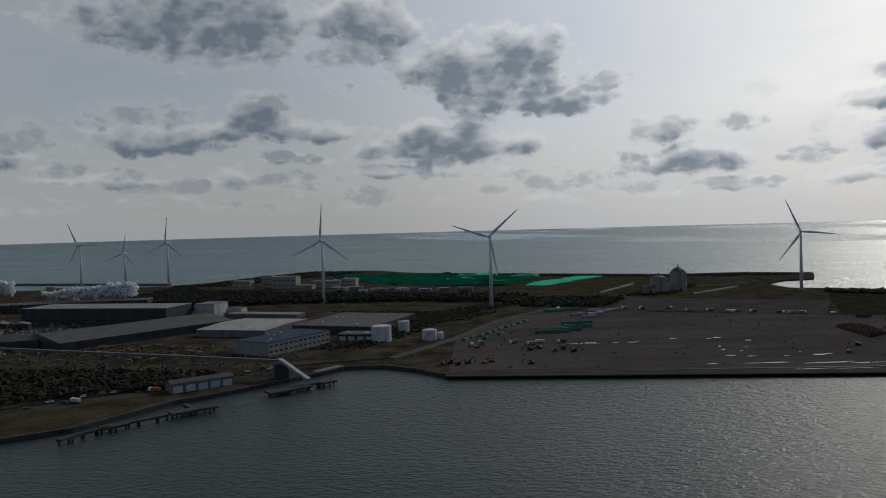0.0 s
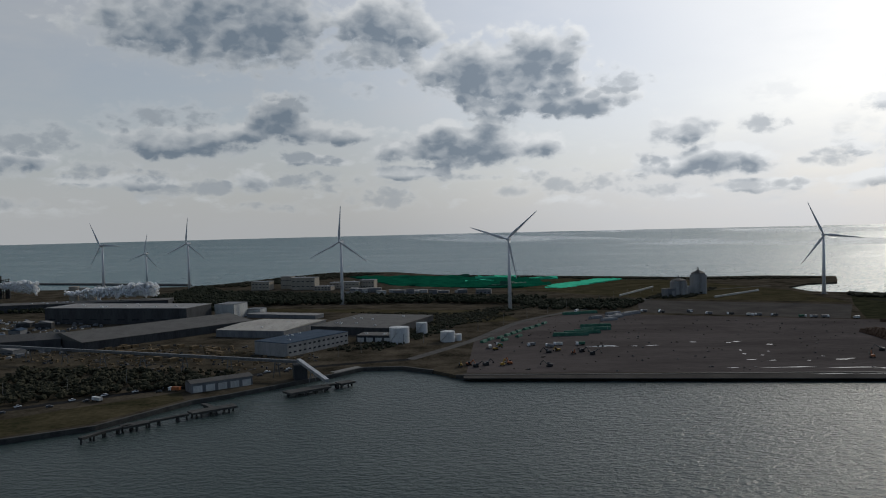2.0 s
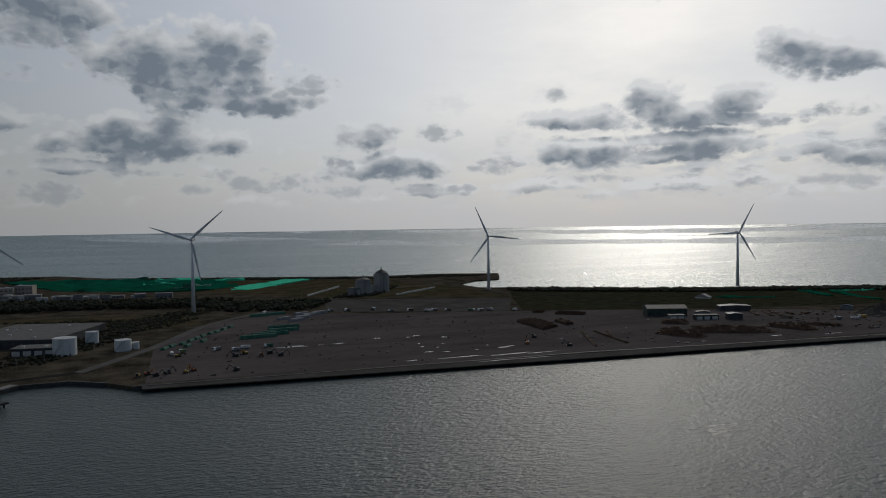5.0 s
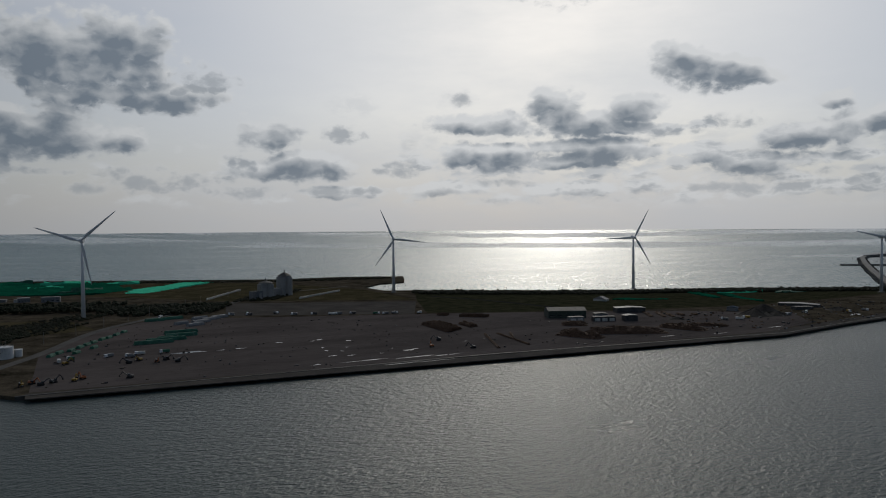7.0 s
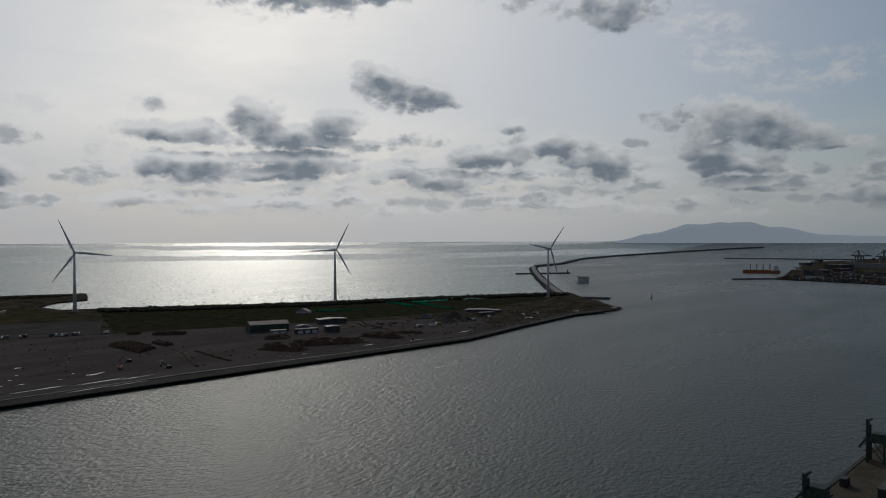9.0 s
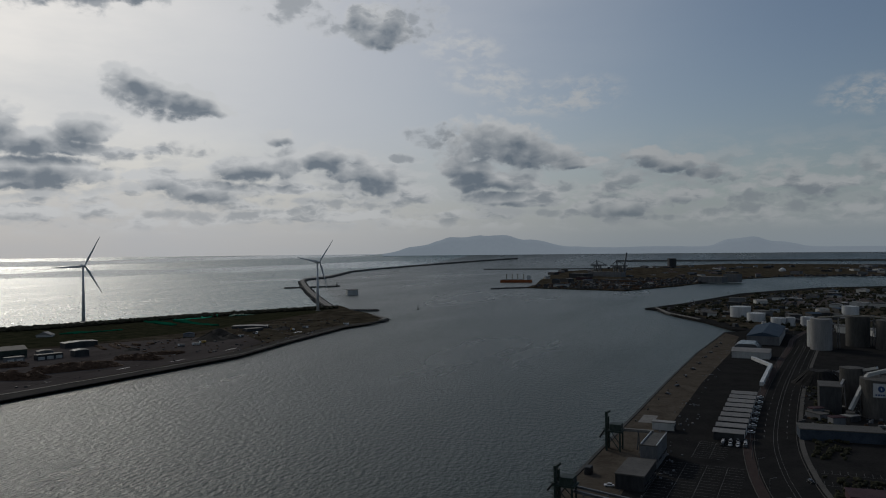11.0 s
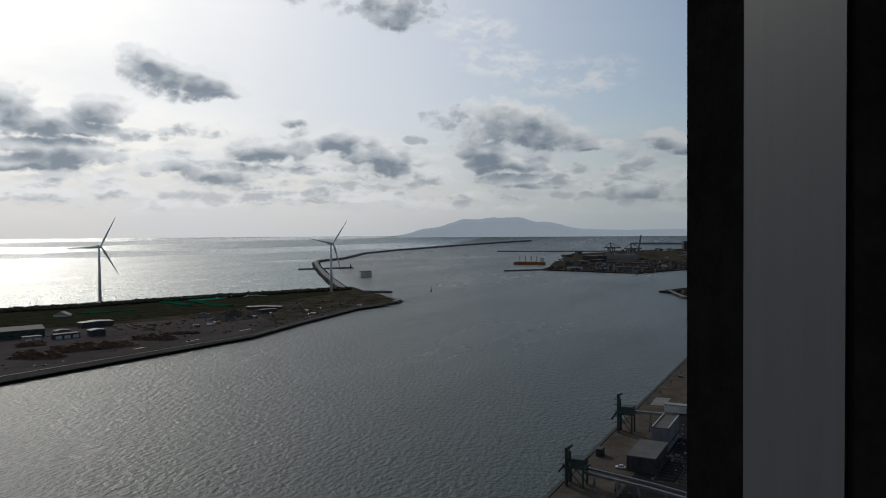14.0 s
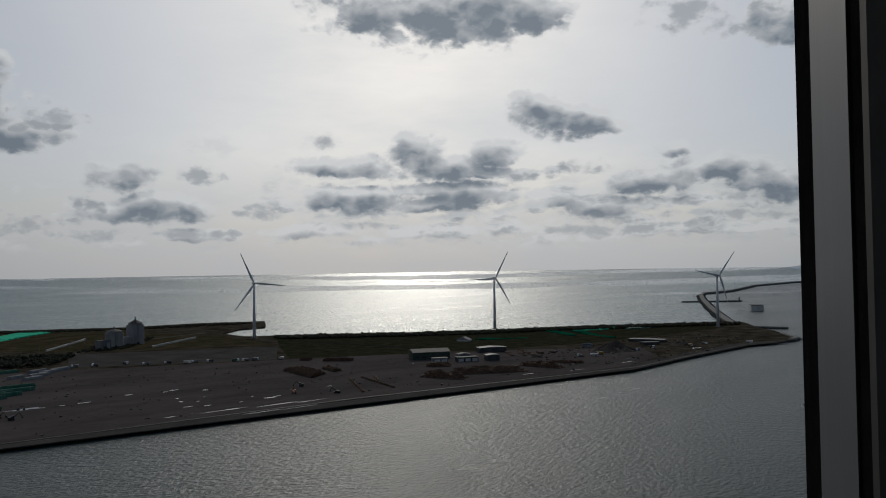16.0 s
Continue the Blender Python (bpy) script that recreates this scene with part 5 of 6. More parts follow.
for k, (x, y) in enumerate(((-2.1, 562), (4.2, 567.7), (9.4, 560.2), (16.8, 565.7), (29.4, 563.8), (34.6, 569.3), (62.9, 556.6), (69.2, 617.5), (77.6, 624.8), (88.1, 609.5), (96.4, 618.6), (102.7, 605.3), (27.3, 636.9), (301.8, 567.6), (328.2, 543.9), (324.6, 597.1))):
    excavator(x, y, 40 * k, "yellow" if k % 4 == 0 else ("orange" if k % 4 == 1 else "dark_clad"), "tracked excavator parked in the yard")
for k, (x, y) in enumerate(((23.1, 646.3), (31.5, 655.6), (73.4, 645.5), (81.8, 654.7), (100.6, 654.2), (58.7, 655.2), (136.3, 911.3), (230.3, 893.4), (261.5, 882.2), (313.4, 836.3), (359.8, 813.8), (380.4, 807.3), (406, 793.5))):
    truck(x, y, 25 * k, ("cladding", "tarp", "grey_clad")[k % 3], "parked lorry with a boxed load bed")
for k, (x, y) in enumerate(((211.9, 893), (229.4, 882), (275.5, 857), (296.5, 849), (322, 836), (337, 830), (368.9, 808))):
    truck(x, y, 62 + 3 * k, ("grey_clad", "dark_clad")[k % 2], "parked trailer at the edge of the yard", "trailer", 7.5)

# sheds at the yard's far end
shed(529, 678, 42, 24, 8, -25, "green_steel", "roof", "grey-green workshop in the yard", gable=3, windows=5, ridge_along="x")
shed(561.9, 657.2, 14, 10, 4, -25, "grey_clad", "roof", "small grey hut in the yard", gable=1)
shed(621.5, 675.8, 34, 14, 5.5, -22, "dark_clad", "pale_roof", "open dark shed with a pale roof", gable=1)
shed(566, 614.5, 14, 10, 6, -20, "dark_clad", "pale_roof", "black hut with a pale roof", gable=1)
shed(541.2, 627.6, 24, 8, 4.5, -20, "dark_clad", "roof", "dark lean-to store in the yard", doors=3)
shed(514.2, 640.8, 16, 8, 4.5, -20, "grey_clad", "roof", "low store beside the workshop", doors=2)
shed(842, 613, 46, 15, 3.2, -66, "dark_clad", "pale_roof", "long low open store with a pale roof near the spit", gable=0.8)
shed(733, 622, 12, 7, 4, -60, "grey_clad", "blue_roof", "small shed with a bluish roof", gable=1.5)
shed(683, 797, 18, 10, 2.2, -65, "cladding", "pale_roof", "small pale hall with a high rounded roof by the shore", gable=4)
shed(812.9, 587.8, 22, 10, 3, -24, "dark_clad", "roof", "low dark store near the spit")
for x, y, r, h in ((716, 577, 20, 7.5), (738, 566, 15, 5), (764, 604, 17, 8), (841.1, 561.1, 14, 4), (615.4, 595.8, 9, 3)):
    hp = drum(B(), x, y, 0, r, h, 22, 1.0)
    bmesh.ops.subdivide_edges(hp, edges=hp.edges[:], cuts=2)
    for v in hp.verts:
        v.co += noise.noise_vector(v.co * 0.15) * 1.2 * (1 if v.co.z > 0.1 else 0)
    solo("spoil_heap", hp, "coal", "dark heap of loose material in the yard", "heap", group="heaps")
for k, (x, y) in enumerate(((654.2, 565.3), (668.8, 558.1), (685.8, 563.5), (747.7, 557.9), (782.2, 560.5), (830.3, 540.6), (859.6, 539.8), (911.4, 508.7))):
    truck(x, y, 30 * k, ("grey_clad", "cladding", "yellow")[k % 3], "lorry parked near the quay")
# flotsam frame in the shallow sea
solo("wreck_boom", beam(beam(B(), (723.8, 959.2, -2.6), (745.8, 941.9, -1.4), 1.0), (745.8, 941.9, -1.4), (753.9, 942.8, -2.6), 0.8), "dark_steel", "dark floating boom close to the shore", "boom")


# bushes on the bank along the service road, left of its edge
BANK = curve_through([(-62, 640), (-20, 730), (34, 870), (110, 985)])
for k in range(2):
    clumps("bank_scrub", [(p[0] - 8 - 22 * k, p[1] + 4) for p in BANK] + [(p[0] - 34 - 22 * k, p[1] + 12) for p in reversed(BANK)], 420, 1.8, 1.7, "shrub" if k else "leaf", "rough dark bushes on the bank beside the road", 50 + k)


def litter(name, poly, count, low, high, mat, label, seed, tall=0.8):
    """Loose stuff too small to tell apart: crates, scrap, kerb stones, stacked boards."""
    rnd = random.Random(seed)
    verts, faces = [], []
    for x, y in scatter(poly, count, seed):
        w, d, h, a = rnd.uniform(low, high), rnd.uniform(low, high) * 0.6, rnd.uniform(low, high) * 0.5 * tall, rnd.uniform(0, math.tau)
        c, s, n0 = math.cos(a), math.sin(a), len(verts)
        for z in (-0.05, h):
            k = 1.0 if z < 0 else rnd.uniform(0.6, 1.0)
            verts += [(x + (u * w * c - v * d * s) * k / 2, y + (u * w * s + v * d * c) * k / 2, z) for u, v in ((-1, -1), (1, -1), (1, 1), (-1, 1))]
        faces += [[n0 + i for i in f] for f in ((4, 5, 6, 7), (0, 1, 5, 4), (1, 2, 6, 5), (2, 3, 7, 6), (3, 0, 4, 7))]
    me = bpy.data.meshes.new(name)
    me.from_pydata(verts, [], faces)
    me.materials.append(M[mat])
    return tagged(new(name, me), label, "clutter", "", "stuff")


SHORE_YARD = [(-420, 650), (-230, 560), (-130, 560), (-110, 620), (-180, 680), (-400, 730)]
WORKS = [(-700, 1000), (-430, 900), (-330, 690), (-420, 600), (-620, 740)]
YARD = [(10, 545), (560, 480), (640, 560), (430, 760), (180, 870), (60, 820), (20, 680)]
SPIT = [(560, 490), (700, 480), (860, 500), (1000, 560), (960, 640), (800, 640), (640, 640)]
for poly, n, lo, hi, mt, sd in ((SHORE_YARD, 260, 1.0, 5.0, "timber", 60), (SHORE_YARD, 200, 0.8, 4.0, "dark_clad", 61), (WORKS, 260, 1.5, 7.0, "grey_clad", 62), (WORKS, 120, 1.2, 5.0, "cladding", 63), (YARD, 240, 0.5, 2.4, "sand", 64),
                                (YARD, 130, 0.6, 2.6, "dark_clad", 65), (SPIT, 130, 1.0, 4.0, "dark_clad", 66), (SPIT, 24, 1.0, 3.0, "grey_clad", 67), (SPIT, 90, 1.5, 4.0, "log", 68)):
    litter("yard_litter", poly, n, lo, hi, mt, "small loose stacks, scrap and crates lying about", sd)


def timber_stack(x, y, length, width, height, turn):
    t = thing("timber_stack", x, y, 0, "stack of pale sawn timber on bearers", "timber stack", "timber stacks on the shore", turn)
    n = max(2, int(height / 0.7))
    for k in range(n):
        part("bundle", box(B(), 0, (k % 2) * 0.15, 0.15 + k * height / n, length, width, height / n * 0.85), "timber", t)
    part("bearer", box(B(), -length * 0.3, 0, -0.02, 0.2, width, 0.18), "dark_steel", t)
    part("bearer", box(B(), length * 0.3, 0, -0.02, 0.2, width, 0.18), "dark_steel", t)


rnd = random.Random(71)
for x, y in scatter([(-330, 655), (-215, 600), (-180, 640), (-230, 690), (-320, 700)], 44, 72):
    timber_stack(x, y, rnd.uniform(5, 10), rnd.uniform(2.5, 4), rnd.uniform(1.6, 3.2), -28 + rnd.choice((0, 90)))


def utility_pole(x, y, h=11.0):
    t = thing("utility_pole", x, y, 0, "slim concrete utility pole with a short crossarm", "pole", "utility poles")
    part("post", drum(B(), 0, 0, -0.2, 0.2, h, 8, 0.12), "concrete", t)
    part("crossarm", box(B(), 0, 0, h - 1.3, 1.8, 0.12, 0.12), "dark_steel", t)


for pts in ([(-300, 460), (-120, 590)], [(-120, 590), (-20, 690)], [(-20, 690), (150, 960)], [(150, 960), (310, 1180)]):
    for k in range(6):
        q = Vector(pts[0]).lerp(Vector(pts[1]), (k + 0.5) / 6)
        utility_pole(q.x - 7, q.y + 4)

for k, pts in enumerate(([(836, 738), (851, 742), (872, 790), (896, 838), (884, 846), (862, 806)], [(850, 674), (868, 690), (880, 730), (905, 778), (890, 784), (868, 738)], [(700, 800), (716, 788), (770, 760), (776, 768), (730, 800)])):
    sheeting("green_sheeting", pts, "green_dark", 1.6, "torn dark green netting spread over the shore grass", 5.0, 30 + k)

# ---- the harbour mouth: barge, buoy, port island, hills ----
b = thing("floating_caisson", 1556.4, 851.6, WATER, "grey box-shaped concrete caisson afloat in the harbour", "caisson", turn=36)
part("hull", bevel(box(B(), 0, 0, -2, 33, 24, 14.5), 0.4), "cladding", b)
part("rim", box(B(), 0, 0, 12.4, 34, 25, 0.9), "dark_steel", b)
for k in range(7):
    part("rib", box(B(), -15 + k * 5, -12.1, 0.5, 0.5, 0.6, 11.5), "dark_clad", b)
b = thing("buoy", 1204.5, 530.7, WATER, "small dark channel buoy with a lattice top", "buoy")
part("float", drum(B(), 0, 0, -0.6, 1.6, 2.0, 16), "dark_steel", b)
part("mast", drum(B(), 0, 0, 1.4, 0.8, 6.0, 8, 0.3), "dark_steel", b)
part("topmark", drum(B(), 0, 0, 7.4, 0.9, 1.4, 10, 0.2), "dark_steel", b)
b = thing("light_beacon", 1843.7, 1055.4, 1.5, "small dark light beacon on the spur's end", "beacon")
part("tower", drum(B(), 0, 0, 0, 1.6, 9, 12, 1.1), "dark_steel", b)
part("lantern", drum(B(), 0, 0, 9, 1.3, 2.0, 12, 0.4), "dark_steel", b)

b = thing("cargo_ship", 2225, 655, WATER, "moored bulk carrier with an orange hull and deck cranes", "ship", turn=15)
hull = box(B(), 0, 0, -1, 15, 96, 9)
for v in hull.verts:
    if v.co.y > 0:
        v.co.x *= 0.35
part("hull", hull, "orange", b)
part("superstructure", box(B(), 0, -38, 8, 13, 12, 14), "white", b)
for k in range(4):
    part("deck_crane", beam(B(), (0, -22 + k * 17, 8), (0, -22 + k * 17, 26), 2.4), "tan", b)
    part("hatch", box(B(), 0, -14 + k * 17, 8, 10, 11, 1.4), "maroon", b)


def gantry(x, y, h, label):
    """A quayside crane: portal legs, a boom and stays."""
    fx, fy, dz = far(x, y)
    t = thing("quay_crane", fx, fy, dz, label, "crane", "quay cranes", 70)
    for s in (-1, 1):
        for u in (-1, 1):
            part("leg", beam(B(), (s * 12, u * 9, 0), (s * 10, u * 7, h * 0.55), 4.0), "steel", t)
    part("portal_beam", box(B(), 0, 0, h * 0.52, 26, 18, 3), "steel", t)
    part("boom", beam(B(), (-42, 0, h * 0.62), (30, 0, h * 0.62), 4.5), "steel", t)
    part("mast", beam(B(), (0, 0, h * 0.55), (4, 0, h), 4.0), "steel", t)
    part("stay", beam(B(), (4, 0, h), (-40, 0, h * 0.63), 1.5), "steel", t)
    part("stay", beam(B(), (4, 0, h), (28, 0, h * 0.63), 1.5), "steel", t)
    return t


gantry(3033.6, 558.7, 50, "pale steel quayside gantry crane on the port island")
gantry(2906.4, 460.1, 50, "pale steel quayside gantry crane beside the tall jib")
fx, fy, dz = far(2900.1, 433.1)
b = thing("jib_crane", fx, fy, dz, "tall slewing jib crane with a steep boom", "crane")
part("tower", beam(B(), (0, 0, 0), (0, 0, 36), 8), "steel", b)
part("jib", beam(B(), (0, 0, 34), (3, -8, 80), 5), "steel", b)
rnd = random.Random(12)
for k, (x, y) in enumerate(scatter(ISLAND, 150, 30)):
    if math.hypot(x, y) > 3900:
        continue
    fx, fy, dz = far(x, y)
    s = rnd.uniform(0.6, 1.5)
    shed(fx, fy, 26 * s, 16 * s, rnd.uniform(4, 11), rnd.uniform(0, 90), rnd.choice(("cladding", "grey_clad", "dark_clad", "dark_clad")), rnd.choice(("roof", "pale_roof", "blue_roof", "maroon")), "low port building on the island", gable=rnd.choice((0, 2)), name="port_building", category="building", group="buildings on the port island", z=dz)
for x, y, w, d, h, mt in ((2506.3, 515.5, 60, 50, 16, "dark_clad"), (2348.6, 473.7, 40, 30, 10, "maroon"), (2594.6, 446.9, 130, 30, 18, "grey_clad"), (2259.1, 94.8, 70, 34, 16, "grey_clad"), (2299.1, 44.2, 40, 30, 22, "grey_clad"), (2241.5, 326.8, 120, 16, 6, "log"), (1995.6, 312.1, 90, 14, 5, "log"), (2387.3, 226.6, 110, 20, -4, "maroon")):
    shed(x, y, w, d, h, 65, mt, "roof", "larger port hall on the island", name="port_hall", category="building", group="buildings on the port island")
fx, fy, dz = far(3640.1, 329.9)
shed(fx, fy, 34, 30, 44, 20, "dark_clad", "roof", "tall dark block on the port island", name="port_tower", category="building", z=dz)
fx, fy, dz = far(3161.4, -115.6)
tank(fx, fy, 12, 10, "white", "white domed tank on the port island", dome=0.6, stairs=False, z=dz)
litter("port_litter", ISLAND[:7] + [(2700, -100), (2400, 420)], 700, 3.0, 16.0, "dark_clad", "dark stockpiles and stacks on the port island", 31)
litter("port_litter", ISLAND[:7] + [(2700, -100), (2400, 420)], 260, 3.0, 14.0, "log", "brown stockpiles on the port island", 32)


def hills(label, az0, az1, r, peaks, base, seed, thick=120.0):
    """Far hills: a ridge of smooth humps (azimuth, elevation gain, half width in degrees), with a slope towards the sea."""
    bm = B()
    prev = None
    n = 170
    for k in range(n + 1):
        a = az0 + (az1 - az0) * k / n
        e = base + sum(g * math.exp(-((a - c) / w) ** 2) for c, g, w in peaks)
        e += 0.05 * noise.fractal(Vector((a * 0.9, seed, 0)), 0.9, 2.0, 4) * (0.4 + e - base)
        fade = min(1.0, abs(a - az0) / 2.0)
        e = -0.34 + (e + 0.34) * fade
        d = heading(a)
        top = EYE + r * math.tan(radians(e))
        low = sea_level(r) - 6
        col = [bm.verts.new((d.x * (r - thick * f), d.y * (r - thick * f), low + (top - low) * g)) for f, g in ((1.0, 0.0), (0.7, 0.35), (0.35, 0.72), (0.0, 1.0), (-0.3, 0.0))]
        if prev:
            for j in range(4):
                bm.faces.new((prev[j], prev[j + 1], col[j + 1], col[j]))
        prev = col
    bmesh.ops.recalc_face_normals(bm, faces=bm.faces)
    return solo("hill_range", bm, "hill", label, "hills", "structure", smooth=True)


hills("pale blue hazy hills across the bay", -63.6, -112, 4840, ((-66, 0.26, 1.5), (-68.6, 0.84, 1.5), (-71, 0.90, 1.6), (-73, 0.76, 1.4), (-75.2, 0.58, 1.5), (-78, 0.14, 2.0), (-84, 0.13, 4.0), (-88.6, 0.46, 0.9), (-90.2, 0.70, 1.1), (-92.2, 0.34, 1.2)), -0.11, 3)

# ---- the near quay at the foot of the tower ----
ROAD = [(189.1, -78.7), (241.1, -46), (280.2, -30), (319.8, -20.4), (377.1, -13.2), (448.5, -11.9), (578.3, -20.7), (716.6, -35.3), (835.9, -49.5), (931.1, -60.2), (1122.9, -107.4)]
road_line = curve_through(ROAD)
solo("road_east", ribbon(B(), road_line, 21, -0.4, 0.08), "asphalt", "dark four-lane harbour road curving along the quay", "road", "structure")


def offset_line(line, off):
    out = []
    for i, p in enumerate(line):
        a, b = Vector(line[max(i - 1, 0)]), Vector(line[min(i + 1, len(line) - 1)])
        d = (b - a).normalized()
        out.append((p[0] - d.y * off, p[1] + d.x * off))
    return out


solo("verge", ribbon(B(), offset_line(road_line, 13.2), 4.5, -0.3, 0.12), "red_verge", "red-brown paved verge beside the road", "pavement", "structure")
solo("verge", ribbon(B(), offset_line(road_line, -12.5), 2.4, -0.3, 0.14), "road", "grey pavement beside the road", "pavement", "structure")
for off in (15.6, 10.2, 1.0, -1.0, -10.2):
    solo("kerb", ribbon(B(), offset_line(road_line, off), 0.28 if abs(off) > 2 else 0.16, -0.3, 0.26 if abs(off) > 10 else 0.1), "road" if abs(off) > 10 else "worn_paint", "pale kerb or line along the road", "kerb", "structure")


def dashes(line, off, length, gap, wide, z):
    bm = B()
    ln = offset_line(line, off)
    run = 0.0
    for p, q in zip(ln, ln[1:]):
        d = Vector(q) - Vector(p)
        n = int(d.length / (length + gap))
        for k in range(n):
            c = Vector(p) + d * ((k + 0.5) / n)
            box(bm, c.x, c.y, z, length, wide, 0.012, math.degrees(math.atan2(d.y, d.x)))
    return bm


for off in (5.6, -5.6):
    solo("lane_marking", dashes(road_line, off, 5, 6, 0.2, 0.085), "paint", "worn white lane dashes on the road", "road marking", "structure")

# parking bays
def bays(x, y, n, pitch, depth, turn, rows=1):
    bm = B()
    c, s = math.cos(radians(turn)), math.sin(radians(turn))
    for r in range(rows):
        for k in range(n + 1):
            u, v = k * pitch, r * depth * 1.15
            box(bm, x + u * c - v * s, y + u * s + v * c, 0.02, 0.16, depth, 0.02, turn)
        u, v = n * pitch / 2, r * depth * 1.15 + depth / 2
        box(bm, x + u * c - v * s, y + u * s + v * c, 0.02, n * pitch, 0.16, 0.02, turn)
    return solo("parking_bays", bm, "worn_paint", "worn white painted parking bays on asphalt", "road marking", "structure")


bays(315.1, 10.3, 14, 4.2, 8, -4, 4)
bays(387.1, 15.7, 8, 4.0, 7, -4, 2)
bays(381, -62, 16, 3.2, 6, 88, 1)
bays(362.2, -60.6, 13, 3.2, 6, 88, 1)


def car(x, y, turn, mat, label, van=0.0):
    t = thing("car", x, y, 0.06, label, "car", "parked cars", turn)
    b = box(B(), 0, 0, 0.35, 1.75, 4.3, 0.62)
    part("body", bevel(b, 0.16, 2), mat, t)
    c = box(B(), 0, -0.25 - van * 0.4, 0.95, 1.55, 2.3 + van, 0.55)
    for v in c.verts:
        if v.co.z > 1.2:
            v.co.x *= 0.84
            v.co.y = (v.co.y + 0.25) * 0.72 - 0.25
    part("cabin", bevel(c, 0.06), "glass", t)
    part("roof", bevel(box(B(), 0, -0.25 - van * 0.4, 1.49, 1.3, 1.6 + van, 0.06), 0.02), mat, t)
    for s in (-1, 1):
        for yy in (-1.35, 1.35):
            wheel = part("wheel", beam(B(), (s * 0.68, yy, 0.3), (s * 0.9, yy, 0.3), 0.62, seg=14), "tyre", t)
            part("rim", beam(B(), (s * 0.86, yy, 0.3), (s * 0.915, yy, 0.3), 0.36, seg=10), "galvanised", wheel)
        part("headlight", box(B(), s * 0.6, 2.13, 0.65, 0.35, 0.06, 0.16), "paint", t)
    return t


rnd = random.Random(4)
for k in range(16):
    car(415 + (k % 4) * 3.4 + rnd.uniform(-0.5, 0.5), 3 + (k // 4) * 3.6, 87 + rnd.uniform(-3, 3), "car_white" if k % 3 else "car_dark", "white car parked in a tight block by the sheds" if k % 3 else "dark car parked in a tight block by the sheds")
for k in range(26):
    x = 447 + k * 4.4
    car(x, 0.5 - (x - 447) * 0.06 + (k % 2) * 5.5, -4, ("car_white", "car_dark", "car_dark", "car_blue")[k % 4], "car parked beside the harbour road")
car(300.8, -31.8, -55, "car_white", "white car driving on the harbour road", 0.6)
car(307.4, -37.3, -55, "car_dark", "dark car on the harbour road")
car(330.5, -24.6, -60, "car_dark", "dark car on the harbour road")
car(362.1, -23.2, 115, "car_dark", "dark car on the harbour road")
car(327.8, 56.6, 8, "car_white", "pale car parked on the quay apron")

for k in range(9):
    x = 430 + k * 14.3
    shed(x, 11.0 - (x - 430) * 0.06, 8.4, 15, 4.2, -4, "dark_clad", "pale_roof", "narrow transit shed with a pale curved roof", gable=1.3, group="transit sheds", name="transit_shed", doors=1, ridge_along="y")
conveyor([(589.9, -6.9, 3.2), (683.7, -15.2, 3.2)], 2.6, "white", "white covered walkway along the yard", 12, 2.6)
conveyor([(683.7, -15.2, 3.2), (723.8, -1.5, 3.2)], 2.6, "white", "white covered walkway bending to the hall", 12, 2.6)
shed(753.4, -0.8, 22, 32, 6, -5, "cladding", "pale_roof", "pale-roofed shed on the quay", gable=2.5)
shed(904.8, -16.8, 115, 31, 9, -5, "grey_clad", "blue_roof", "long blue-grey quay warehouse", gable=4, ridge_along="x", doors=6)
sheeted_pile(800.5, 3, 34, 26, 8, -4, "car_dark")

# terminal building and gangway
shed(339, 46.8, 27, 12, 6.2, -4, "dark_clad", "roof", "dark flat-roofed terminal building on the quay", windows=5, group="terminal")
shed(374.5, 43.3, 26, 7.6, 10, -4, "grey_clad", "roof", "taller grey terminal hall with pale parapets", windows=8, group="terminal", eave=0.0)
for s in (-1, 1):
    solo("parapet", box(B(), 374.5 + s * 3.6 * math.sin(radians(4)), 43.3 + s * 3.6 * math.cos(radians(4)), 10.5, 25.6, 0.35, 0.6, -4), "white", "pale parapet along the terminal roof", "parapet", group="terminal")
shed(441, 45.5, 5, 12, 4, -4, "cladding", "pale_roof", "small pale kiosk with a flat roof on the quay", doors=2)
flat("slab_patch", [(454, 52.9), (474.8, 52.1), (474.9, 60.6), (454.1, 61.3)], "concrete", "pale concrete slab in the apron", 0.12, category="pavement")


